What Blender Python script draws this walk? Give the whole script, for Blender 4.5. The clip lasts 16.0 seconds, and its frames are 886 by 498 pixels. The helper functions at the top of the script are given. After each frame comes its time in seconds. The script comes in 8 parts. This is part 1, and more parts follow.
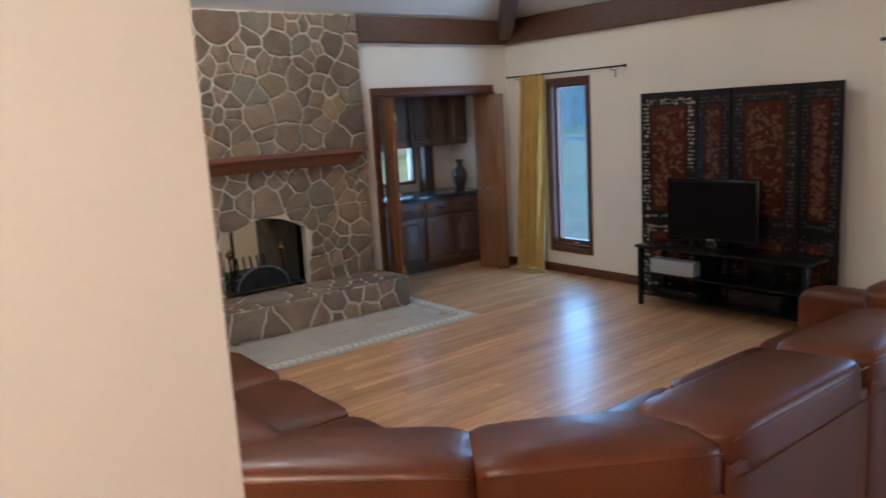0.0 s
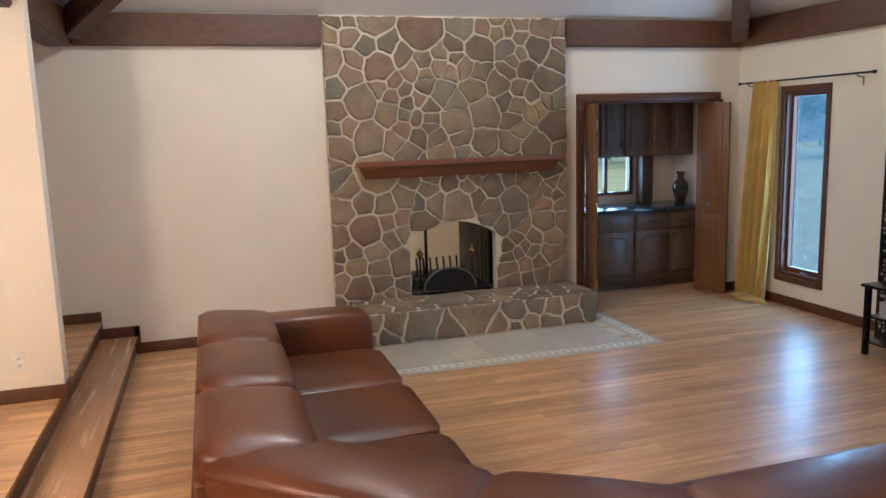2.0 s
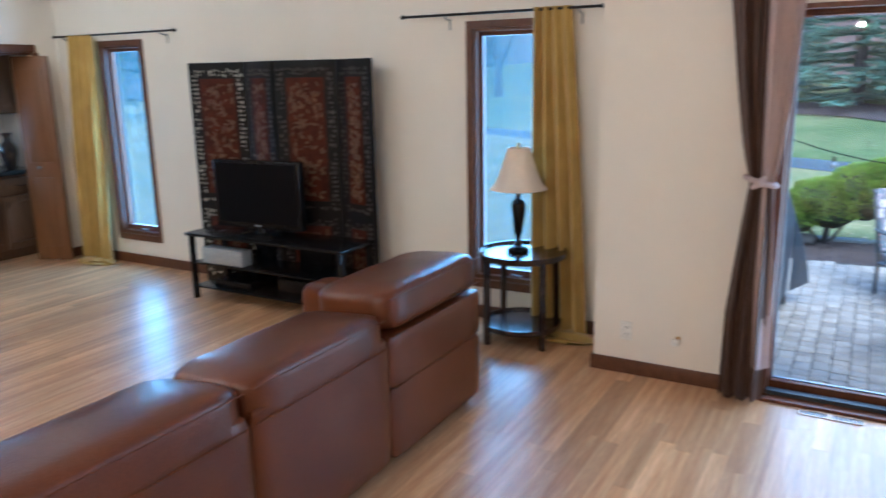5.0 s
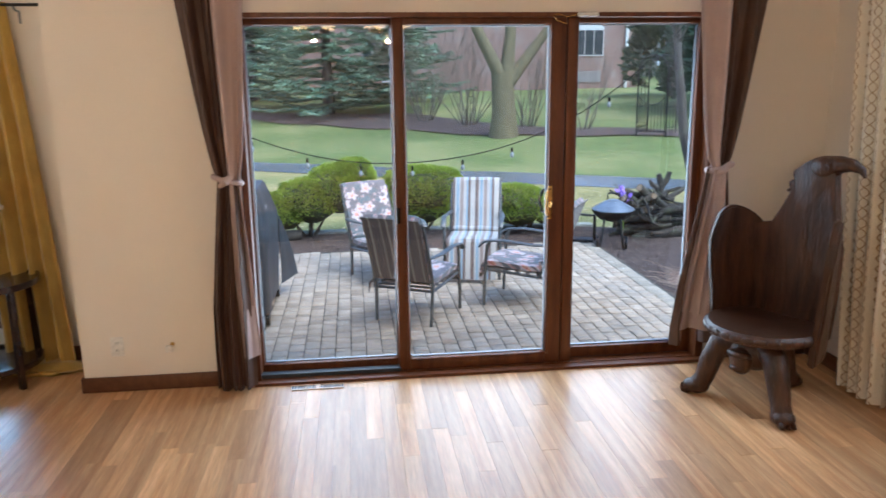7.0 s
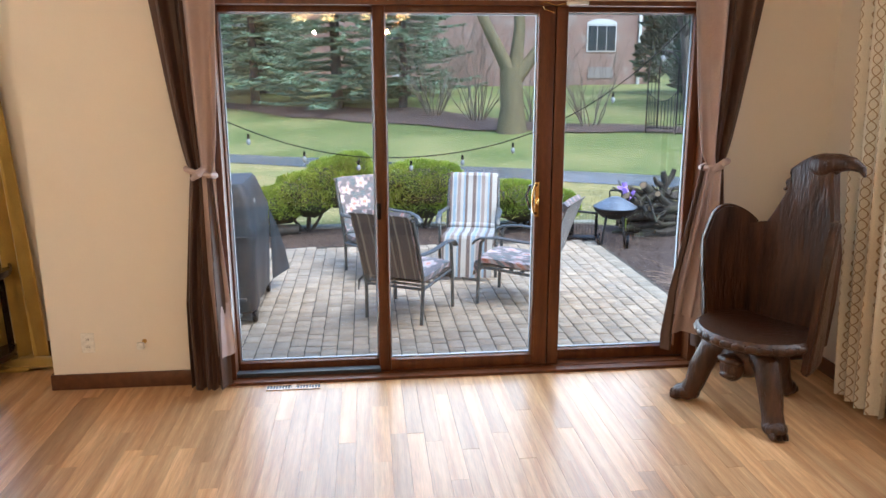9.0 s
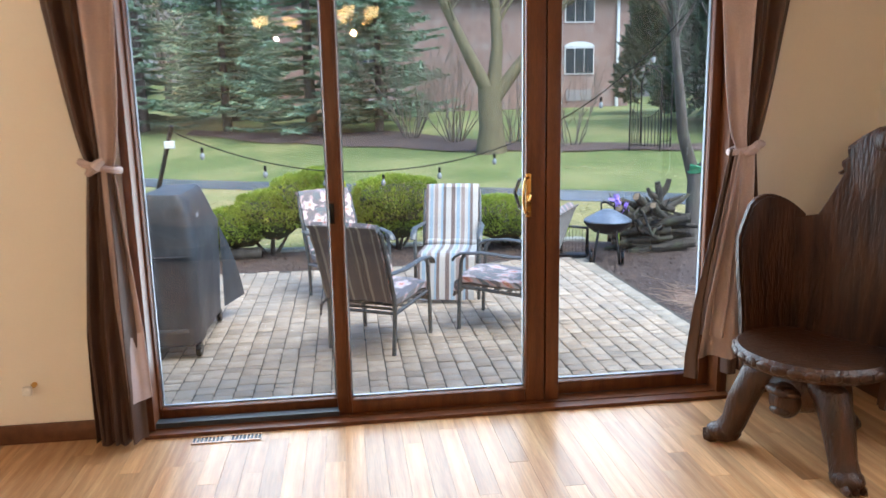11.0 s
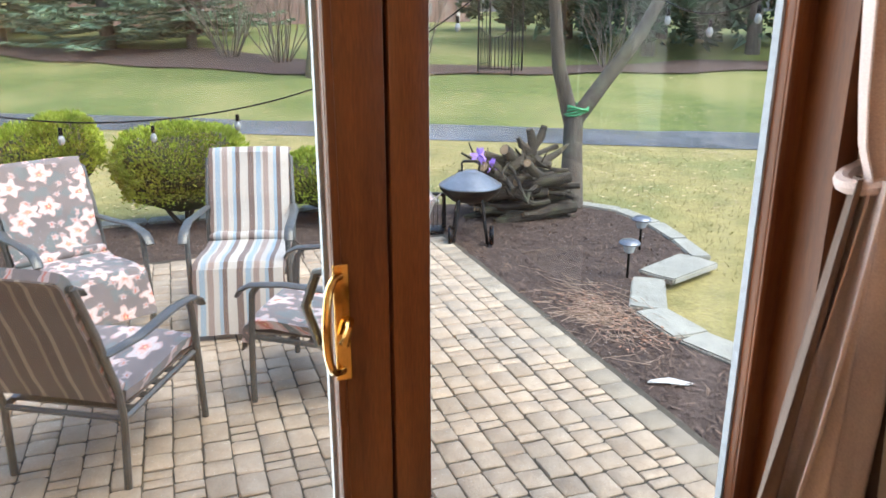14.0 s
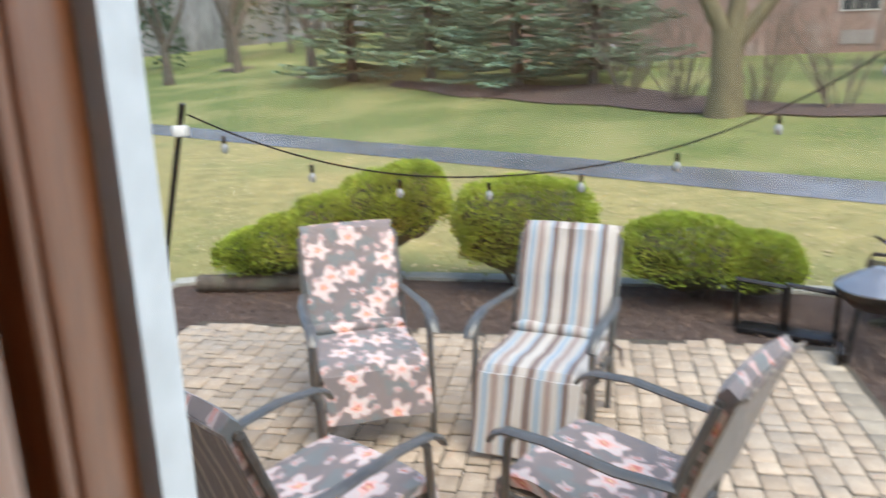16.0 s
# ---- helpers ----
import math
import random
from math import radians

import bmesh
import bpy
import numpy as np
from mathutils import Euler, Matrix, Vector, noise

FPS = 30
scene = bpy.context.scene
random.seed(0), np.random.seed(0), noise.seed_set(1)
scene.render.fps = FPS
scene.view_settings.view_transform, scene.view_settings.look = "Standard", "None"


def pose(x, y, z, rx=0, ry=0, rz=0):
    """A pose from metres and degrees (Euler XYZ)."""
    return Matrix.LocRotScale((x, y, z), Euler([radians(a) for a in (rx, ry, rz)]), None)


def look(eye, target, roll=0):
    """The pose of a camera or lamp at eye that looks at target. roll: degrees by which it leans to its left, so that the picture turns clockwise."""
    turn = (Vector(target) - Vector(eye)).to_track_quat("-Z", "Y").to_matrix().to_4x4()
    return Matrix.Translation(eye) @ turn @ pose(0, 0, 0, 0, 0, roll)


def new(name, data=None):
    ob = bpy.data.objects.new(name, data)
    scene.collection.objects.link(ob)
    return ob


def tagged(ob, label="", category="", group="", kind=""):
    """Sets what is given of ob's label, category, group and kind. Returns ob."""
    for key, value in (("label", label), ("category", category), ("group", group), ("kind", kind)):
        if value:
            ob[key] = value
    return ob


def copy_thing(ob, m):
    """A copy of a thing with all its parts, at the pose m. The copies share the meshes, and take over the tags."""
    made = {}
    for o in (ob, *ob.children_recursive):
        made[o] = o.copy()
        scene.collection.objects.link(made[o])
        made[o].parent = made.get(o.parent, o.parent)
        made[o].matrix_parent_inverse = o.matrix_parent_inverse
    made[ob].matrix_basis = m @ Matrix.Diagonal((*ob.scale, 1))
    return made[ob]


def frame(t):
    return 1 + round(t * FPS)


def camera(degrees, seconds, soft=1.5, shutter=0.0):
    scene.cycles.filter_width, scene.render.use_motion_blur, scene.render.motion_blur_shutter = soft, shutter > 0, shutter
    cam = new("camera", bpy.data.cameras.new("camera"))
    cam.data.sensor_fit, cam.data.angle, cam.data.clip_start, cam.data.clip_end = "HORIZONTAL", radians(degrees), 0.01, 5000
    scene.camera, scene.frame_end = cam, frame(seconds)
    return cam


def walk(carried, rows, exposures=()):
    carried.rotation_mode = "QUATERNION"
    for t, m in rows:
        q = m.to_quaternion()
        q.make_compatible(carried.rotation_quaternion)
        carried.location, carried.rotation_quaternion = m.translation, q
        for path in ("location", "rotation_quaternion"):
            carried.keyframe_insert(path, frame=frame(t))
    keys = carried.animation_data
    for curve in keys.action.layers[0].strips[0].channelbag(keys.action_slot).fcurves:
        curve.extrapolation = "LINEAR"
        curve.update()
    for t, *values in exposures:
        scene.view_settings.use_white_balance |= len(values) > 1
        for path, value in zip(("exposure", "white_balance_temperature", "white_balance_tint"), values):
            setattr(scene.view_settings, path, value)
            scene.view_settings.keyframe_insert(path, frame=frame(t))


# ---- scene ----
cam = camera(60.8, 16.0, shutter=0.35)
PATH = [
    (0, (0.08, 0.229, 1.824), (1.286, 1.786, 1.474), -3.3),
    (0.5, (0.419, 0.059, 1.828), (1.319, 1.811, 1.479), -3.5),
    (1, (0.59, 0.103, 1.809), (1.352, 1.915, 1.443), -1.9),
    (1.5, (0.744, 0.11, 1.831), (1.431, 1.957, 1.489), -1.3),
    (2, (0.864, 0.008, 1.841), (1.442, 1.896, 1.524), -1.7),
    (2.5, (0.986, -0.12, 1.843), (1.515, 1.784, 1.534), -2.3),
    (3, (1.056, -0.153, 1.839), (1.805, 1.672, 1.508), -1.9),
    (3.5, (1.141, -0.116, 1.843), (2.141, 1.575, 1.467), -0.9),
    (4, (1.265, -0.121, 1.837), (2.502, 1.394, 1.42), -1.0),
    (4.3, (1.313, -0.201, 1.828), (2.685, 1.186, 1.391), -1.4),
    (4.5, (1.316, -0.235, 1.832), (2.783, 1.047, 1.379), -1.1),
    (4.8, (1.384, -0.327, 1.825), (2.981, 0.785, 1.363), -1.5),
    (5, (1.402, -0.326, 1.811), (3.092, 0.64, 1.351), -1.1),
    (5.2, (1.406, -0.348, 1.798), (3.171, 0.474, 1.344), -1.1),
    (7.3, (1.393, -0.533, 1.754), (3.316, -0.854, 1.308), -0.5),
    (7.5, (1.397, -0.543, 1.754), (3.312, -0.908, 1.306), -0.4),
    (8, (1.435, -0.584, 1.743), (3.34, -0.992, 1.291), 0.1),
    (8.5, (1.459, -0.591, 1.741), (3.382, -0.906, 1.292), 0.2),
    (8.7, (1.481, -0.662, 1.745), (3.412, -0.874, 1.268), 0.0),
    (10.8, (2.213, -0.795, 1.445), (4.167, -1.033, 1.093), -0.4),
    (11, (2.332, -0.837, 1.451), (4.279, -1.084, 1.07), -1.1),
    (11.5, (2.692, -0.991, 1.437), (4.628, -1.228, 0.994), -1.5),
    (12, (3.054, -1.081, 1.445), (4.982, -1.285, 0.953), -0.2),
    (12.5, (3.477, -1.115, 1.471), (5.398, -1.318, 0.954), -0.4),
    (13, (3.865, -1.254, 1.488), (5.784, -1.472, 0.968), -1.2),
    (13.5, (4.234, -1.35, 1.486), (6.114, -1.767, 0.947), 0.3),
    (14, (4.587, -1.446, 1.501), (6.388, -2.077, 0.905), 0.0),
    (14.5, (4.827, -1.623, 1.502), (6.645, -2.167, 0.871), -0.5),
    (15, (5.071, -1.789, 1.516), (6.942, -2.125, 0.894), -0.0),
    (15.5, (5.347, -1.91, 1.605), (7.25, -2.017, 1.0), 0.1),
    (16, (5.60, -1.94, 1.582), (7.499, -1.573, 1.075), -1.6),
]
EXPOSURES = [(0.0, 1.42, 4800, 4), (0.8, 1.62, 4850, 3), (1.3, 1.68, 4900, 3), (3.0, 1.74, 5100, 4), (4.3, 2.1, 5000, 3), (5.2, 2.1, 4350, -1), (7.3, 1.9, 5600, 3), (8.7, 2.05, 5800, 3), (11.0, 2.1, 5900, 3), (12.5, 2.22, 6750, 5), (14.0, 2.1, 6800, 5), (15.5, 1.96, 7000, 6), (16.0, 1.84, 7050, 6)]
walk(cam, [(t, look(eye, target, roll)) for t, eye, target, roll in PATH], EXPOSURES)

# ---- light ----
world = bpy.data.worlds.new("overcast_sky")
scene.world = world
world.use_nodes = True
wn = world.node_tree.nodes
sky = wn.new("ShaderNodeTexSky")
sky.sky_type, sky.sun_disc = 'NISHITA', False
sky.sun_elevation, sky.sun_rotation = radians(58), radians(225)
sky.air_density, sky.dust_density, sky.ozone_density = 1.0, 0.6, 2.0
wn["Background"].inputs[1].default_value = 0.15
world.node_tree.links.new(sky.outputs[0], wn["Background"].inputs[0])


def lamp(name, kind, energy, colour, m, **kw):
    data = bpy.data.lights.new(name, kind)
    data.energy, data.color = energy, colour
    for k, v in kw.items():
        if k == "angle":
            data.angle = v
        if k == "size":
            data.shape, data.size, data.size_y = 'RECTANGLE', v[0], v[1]
        if k == "radius":
            data.shadow_soft_size = v
    ob = new(name, data)
    ob.matrix_world = m
    return ob


lamp("sun", 'SUN', 1.3, (1.0, 0.96, 0.9), look((0, 0, 0), (0.4, 0.36, -0.85)), angle=radians(50))
# daylight entering by the patio door
lamp("door_daylight", 'AREA', 19, (0.86, 0.93, 1.0), look((5.95, -1.25, 1.1), (3.0, -1.25, 0.6)), size=(2.5, 1.9))
lamp("window_daylight", 'AREA', 9, (0.42, 0.7, 1.0), look((6.338, 5.85, 1.2), (4.0, 5.85, 1.2)), size=(0.5, 1.7))
lamp("window_daylight", 'AREA', 9, (0.42, 0.7, 1.0), look((6.338, 1.9, 1.2), (4.0, 1.9, 1.2)), size=(0.5, 1.7))
lamp("window_daylight", 'AREA', 4, (0.5, 0.75, 1.0), look((5.12, 8.06, 1.3), (5.1, 6.0, 0.7)), size=(0.85, 0.5))
lamp("window_daylight", 'AREA', 1.5, (0.9, 0.95, 1.0), look((4.2, -3.6, 1.5), (4.2, 0, 0.8)), size=(1.2, 1.2))


# ---- materials ----
MATS = {}


def surface(name, a, b=None, rough=0.5, scale=8.0, metal=0.0, bump=0.1, fine=60.0, stretch=(1, 1, 1), vary=0.0, stain=None, coat=0.0, sheen=0.0, contrast=0.5, grit=0.35, spec=0.5, island=False):
    """Two tones by a coarse noise, grain by a fine one, relief, and a tone of its own for each object."""
    if name in MATS:
        return MATS[name]
    m = bpy.data.materials.new(name)
    m.use_nodes = True
    n, l = m.node_tree.nodes, m.node_tree.links
    p = n["Principled BSDF"]
    p.inputs["Roughness"].default_value, p.inputs["Metallic"].default_value = rough, metal
    p.inputs["Coat Weight"].default_value, p.inputs["Sheen Weight"].default_value = coat, sheen
    p.inputs["Coat Roughness"].default_value = 0.12
    p.inputs["Specular IOR Level"].default_value = spec
    tc, mp = n.new("ShaderNodeTexCoord"), n.new("ShaderNodeMapping")
    mp.inputs["Scale"].default_value = stretch
    l.new(tc.outputs["Object"], mp.inputs["Vector"])
    info = n.new("ShaderNodeNewGeometry" if island else "ShaderNodeObjectInfo")
    own = "Random Per Island" if island else "Random"
    off = n.new("ShaderNodeVectorMath")
    off.operation = 'MULTIPLY_ADD'
    l.new(info.outputs[own], off.inputs[0])
    off.inputs[1].default_value = (37, 53, 71) if vary else (0, 0, 0)
    l.new(mp.outputs["Vector"], off.inputs[2])
    big, small = n.new("ShaderNodeTexNoise"), n.new("ShaderNodeTexNoise")
    big.inputs["Scale"].default_value, small.inputs["Scale"].default_value = scale, fine
    big.inputs["Detail"].default_value, small.inputs["Detail"].default_value = 4, 3
    for x in (big, small):
        l.new(off.outputs[0], x.inputs["Vector"])
    ramp = n.new("ShaderNodeValToRGB")
    ramp.color_ramp.elements[0].position, ramp.color_ramp.elements[1].position = 0.5 - contrast * 0.4, 0.5 + contrast * 0.4
    ramp.color_ramp.elements[0].color, ramp.color_ramp.elements[1].color = (*a, 1), (*(b or a), 1)
    l.new(big.outputs["Fac"], ramp.inputs["Fac"])
    grain = n.new("ShaderNodeMix")
    grain.data_type, grain.blend_type = 'RGBA', 'MULTIPLY'
    grain.inputs["Factor"].default_value = grit
    l.new(ramp.outputs["Color"], grain.inputs["A"])
    gr = n.new("ShaderNodeMapRange")
    gr.inputs["From Min"].default_value, gr.inputs["From Max"].default_value = 0.3, 0.7
    gr.inputs["To Min"].default_value, gr.inputs["To Max"].default_value = 0.55, 1.25
    l.new(small.outputs["Fac"], gr.inputs["Value"])
    l.new(gr.outputs[0], grain.inputs["B"])
    last = grain.outputs["Result"]
    if vary:
        hs = n.new("ShaderNodeHueSaturation")
        mr = n.new("ShaderNodeMapRange")
        mr.inputs["To Min"].default_value, mr.inputs["To Max"].default_value = 1 - vary, 1 + vary
        geo = n.new("ShaderNodeNewGeometry")
        add = n.new("ShaderNodeMath")
        add.operation = 'ADD'
        l.new(info.outputs[own], add.inputs[0])
        l.new(geo.outputs["Random Per Island"], add.inputs[1])
        fr = n.new("ShaderNodeMath")
        fr.operation = 'FRACT'
        l.new(add.outputs[0], fr.inputs[0])
        l.new(fr.outputs[0], mr.inputs["Value"])
        l.new(mr.outputs[0], hs.inputs["Value"])
        l.new(last, hs.inputs["Color"])
        last = hs.outputs["Color"]
    if stain:
        sn = n.new("ShaderNodeTexNoise")
        sn.inputs["Scale"].default_value, sn.inputs["Detail"].default_value = stain[1], 6
        l.new(tc.outputs["Object"], sn.inputs["Vector"])
        sr = n.new("ShaderNodeMapRange")
        sr.inputs["From Min"].default_value, sr.inputs["From Max"].default_value = stain[3:] or (0.52, 0.68)
        sr.inputs["To Max"].default_value = stain[2]
        l.new(sn.outputs["Fac"], sr.inputs["Value"])
        sm = n.new("ShaderNodeMix")
        sm.data_type = 'RGBA'
        sm.inputs["B"].default_value = (*stain[0], 1)
        l.new(sr.outputs[0], sm.inputs["Factor"])
        l.new(last, sm.inputs["A"])
        last = sm.outputs["Result"]
    l.new(last, p.inputs["Base Color"])
    rr = n.new("ShaderNodeMapRange")
    rr.inputs["To Min"].default_value, rr.inputs["To Max"].default_value = max(0.02, rough * 0.8), min(1, rough * 1.2)
    l.new(big.outputs["Fac"], rr.inputs["Value"])
    l.new(rr.outputs[0], p.inputs["Roughness"])
    if bump:
        bp = n.new("ShaderNodeBump")
        bp.inputs["Strength"].default_value, bp.inputs["Distance"].default_value = bump, 0.01
        mx = n.new("ShaderNodeMath")
        mx.operation = 'ADD'
        l.new(small.outputs["Fac"], mx.inputs[0])
        l.new(big.outputs["Fac"], mx.inputs[1])
        l.new(mx.outputs[0], bp.inputs["Height"])
        l.new(bp.outputs["Normal"], p.inputs["Normal"])
    MATS[name] = m
    return m


def glowing(name, colour, strength):
    m = bpy.data.materials.new(name)
    m.use_nodes = True
    p = m.node_tree.nodes["Principled BSDF"]
    p.inputs["Base Color"].default_value = (*colour, 1)
    p.inputs["Emission Color"].default_value, p.inputs["Emission Strength"].default_value = (*colour, 1), strength
    return m


def clear(name, rough=0.0, tint=(1, 1, 1)):
    """Window glass: a thin pane, mostly straight through, with a reflection that grows at a glance."""
    m = bpy.data.materials.new(name)
    m.use_nodes = True
    n, l = m.node_tree.nodes, m.node_tree.links
    n.remove(n["Principled BSDF"])
    tr, gl, mix, lw = n.new("ShaderNodeBsdfTransparent"), n.new("ShaderNodeBsdfGlossy"), n.new("ShaderNodeMixShader"), n.new("ShaderNodeLayerWeight")
    tr.inputs["Color"].default_value = (*tint, 1)
    gl.inputs["Roughness"].default_value = rough
    lw.inputs["Blend"].default_value = 0.5
    pw, ma = n.new("ShaderNodeMath"), n.new("ShaderNodeMath")
    pw.operation, ma.operation = 'POWER', 'MULTIPLY_ADD'
    pw.inputs[1].default_value, ma.inputs[1].default_value, ma.inputs[2].default_value = 5.0, 0.9, 0.04
    l.new(lw.outputs["Facing"], pw.inputs[0])
    l.new(pw.outputs[0], ma.inputs[0])
    l.new(ma.outputs[0], mix.inputs[0])
    l.new(tr.outputs[0], mix.inputs[1])
    l.new(gl.outputs[0], mix.inputs[2])
    l.new(mix.outputs[0], n["Material Output"].inputs["Surface"])
    return m


def banded(name, tones, width, rough=0.85, axis=1, wobble=0.0):
    """Woven stripes across one axis of the object, the tones repeating."""
    m = surface(name, tones[0][1], tones[0][1], rough, 30, bump=0.15, fine=400, sheen=0.2)
    n, l = m.node_tree.nodes, m.node_tree.links
    p = n["Principled BSDF"]
    tc, sp = n.new("ShaderNodeTexCoord"), n.new("ShaderNodeSeparateXYZ")
    l.new(tc.outputs["Object"], sp.inputs[0])
    md = n.new("ShaderNodeMath")
    md.operation = 'MULTIPLY_ADD'
    md.inputs[1].default_value, md.inputs[2].default_value = 1 / width, 50.13
    l.new(sp.outputs[axis], md.inputs[0])
    fr = n.new("ShaderNodeMath")
    fr.operation = 'FRACT'
    l.new(md.outputs[0], fr.inputs[0])
    ramp = n.new("ShaderNodeValToRGB")
    ramp.color_ramp.interpolation = 'CONSTANT'
    el = ramp.color_ramp.elements
    el[0].position, el[0].color = tones[0][0], (*tones[0][1], 1)
    el[1].position, el[1].color = tones[1][0], (*tones[1][1], 1)
    for pos, c in tones[2:]:
        e = el.new(pos)
        e.color = (*c, 1)
    l.new(fr.outputs[0], ramp.inputs["Fac"])
    l.new(ramp.outputs["Color"], p.inputs["Base Color"])
    return m


def flowered(name):
    """Taupe cloth printed with pale pink blossoms, coral hearts and grey-green leaves."""
    m = surface(name, (0.17, 0.145, 0.14), (0.2, 0.17, 0.165), 0.85, 12, bump=0.12, fine=300, sheen=0.2)
    n, l = m.node_tree.nodes, m.node_tree.links
    p = n["Principled BSDF"]
    last = p.inputs["Base Color"].links[0].from_socket
    tc = n.new("ShaderNodeTexCoord")
    bend = n.new("ShaderNodeTexNoise")
    bend.inputs["Scale"].default_value = 22
    l.new(tc.outputs["Object"], bend.inputs["Vector"])
    mv = n.new("ShaderNodeMix")
    mv.data_type, mv.blend_type = 'RGBA', 'LINEAR_LIGHT'
    mv.inputs["Factor"].default_value = 0.022
    l.new(tc.outputs["Object"], mv.inputs["A"])
    l.new(bend.outputs["Color"], mv.inputs["B"])
    sp, cb2 = n.new("ShaderNodeSeparateXYZ"), n.new("ShaderNodeCombineXYZ")
    l.new(mv.outputs["Result"], sp.inputs[0])

    def op(kind, a, b=None, c=None):
        q = n.new("ShaderNodeMath")
        q.operation = kind
        for i, x in enumerate((a, b, c)):
            if isinstance(x, (int, float)):
                q.inputs[i].default_value = x
            elif x is not None:
                l.new(x, q.inputs[i])
        return q.outputs[0]
    l.new(sp.outputs[1], cb2.inputs[0])
    l.new(op('SUBTRACT', op('MULTIPLY', sp.outputs[2], 0.95), op('MULTIPLY', sp.outputs[0], 0.8)), cb2.inputs[1])
    for scale, shift, rays, layers in ((7.5, 3.3, 3, ((0.38, (0.155, 0.17, 0.168)),)), (10.0, 1.7, 5, ((0.24, (0.45, 0.35, 0.33)), (0.08, (0.5, 0.16, 0.12)))), (5.6, 0.0, 5, ((0.43, (0.5, 0.33, 0.3)), (0.37, (0.58, 0.49, 0.46)), (0.2, (0.72, 0.42, 0.36)), (0.11, (0.55, 0.16, 0.12)), (0.05, (0.75, 0.55, 0.3))))):
        mp = n.new("ShaderNodeMapping")
        mp.inputs["Location"].default_value, mp.inputs["Scale"].default_value = (shift, shift * 2, 0), (scale, scale, 1)
        l.new(cb2.outputs[0], mp.inputs["Vector"])
        v = n.new("ShaderNodeTexVoronoi")
        v.voronoi_dimensions = '2D'
        v.inputs["Scale"].default_value, v.inputs["Randomness"].default_value = 1.0, 0.8
        l.new(mp.outputs[0], v.inputs["Vector"])
        df = n.new("ShaderNodeVectorMath")
        df.operation = 'SUBTRACT'
        l.new(mp.outputs[0], df.inputs[0])
        l.new(v.outputs["Position"], df.inputs[1])
        ds = n.new("ShaderNodeSeparateXYZ")
        l.new(df.outputs[0], ds.inputs[0])
        cs = n.new("ShaderNodeSeparateColor")
        l.new(v.outputs["Color"], cs.inputs[0])
        ang = op('ARCTAN2', ds.outputs[1], ds.outputs[0])
        lobe = op('MULTIPLY_ADD', op('COSINE', op('MULTIPLY_ADD', ang, float(rays), op('MULTIPLY', cs.outputs[0], 6.28))), 0.2, 0.8)
        grown = op('MULTIPLY', v.outputs["Distance"], op('DIVIDE', 1.0, lobe))
        for limit, c in layers:
            lt = op('LESS_THAN', grown, limit * 0.98)
            mx = n.new("ShaderNodeMix")
            mx.data_type = 'RGBA'
            mx.inputs["B"].default_value = (*c, 1)
            l.new(lt, mx.inputs["Factor"])
            l.new(last, mx.inputs["A"])
            last = mx.outputs["Result"]
    l.new(last, p.inputs["Base Color"])
    return m


PAINT = surface("cream_wall_paint", (0.74, 0.665, 0.565), (0.78, 0.705, 0.605), 0.6, 1.5, bump=0.03, fine=180, grit=0.04)
CEIL = surface("white_ceiling_paint", (0.78, 0.76, 0.72), (0.82, 0.8, 0.76), 0.75, 1.2, bump=0.05, fine=120, grit=0.04)
OAK = surface("oak_strip_floor", (0.44, 0.22, 0.09), (0.63, 0.385, 0.195), 0.37, 3.0, bump=0.02, fine=22, stretch=(0.5, 9, 9), vary=0.22, coat=0.08, grit=0.42, contrast=0.45)
STEP = surface("oak_step", (0.36, 0.18, 0.08), (0.5, 0.28, 0.14), 0.26, 3.0, bump=0.03, fine=26, stretch=(9, 0.55, 9), coat=0.2)
TRIM = surface("walnut_trim", (0.085, 0.033, 0.015), (0.13, 0.052, 0.023), 0.42, 4, bump=0.05, fine=60, stretch=(6, 6, 6), spec=0.35)
BEAM = surface("stained_beam", (0.075, 0.032, 0.016), (0.12, 0.052, 0.025), 0.5, 4, bump=0.12, fine=40, stretch=(3, 3, 8))
DOORWOOD = surface("varnished_door_wood", (0.078, 0.023, 0.0078), (0.155, 0.05, 0.0155), 0.4, 3, bump=0.06, fine=50, stretch=(7, 7, 0.7), coat=0.05, spec=0.3, grit=0.5)
PANEL = surface("amber_panel_door", (0.15, 0.062, 0.02), (0.21, 0.092, 0.032), 0.4, 3, bump=0.04, fine=50, stretch=(7, 7, 0.7))
CABINET = surface("dark_oak_cabinet", (0.085, 0.047, 0.026), (0.14, 0.08, 0.045), 0.42, 4, bump=0.08, fine=60, stretch=(7, 7, 0.8))
STONE = surface("brown_fieldstone", (0.172, 0.119, 0.072), (0.272, 0.197, 0.127), 0.75, 6, bump=0.4, fine=45, vary=0.3, stain=((0.21, 0.148, 0.09), 2.2, 0.5))
STONES = [STONE, STONE, STONE, STONE, STONE, STONE, surface("russet_fieldstone", (0.185, 0.115, 0.074), (0.285, 0.185, 0.12), 0.75, 6, bump=0.4, fine=45, vary=0.3), surface("umber_fieldstone", (0.145, 0.1, 0.068), (0.225, 0.165, 0.115), 0.75, 6, bump=0.4, fine=45, vary=0.3), surface("grey_fieldstone", (0.15, 0.122, 0.082), (0.225, 0.186, 0.128), 0.75, 6, bump=0.4, fine=45, vary=0.25), surface("ochre_fieldstone", (0.24, 0.165, 0.085), (0.36, 0.265, 0.15), 0.75, 6, bump=0.4, fine=45, vary=0.25)]
MORTAR = surface("pale_mortar", (0.6, 0.52, 0.4), (0.72, 0.64, 0.51), 0.9, 20, bump=0.6, fine=140)
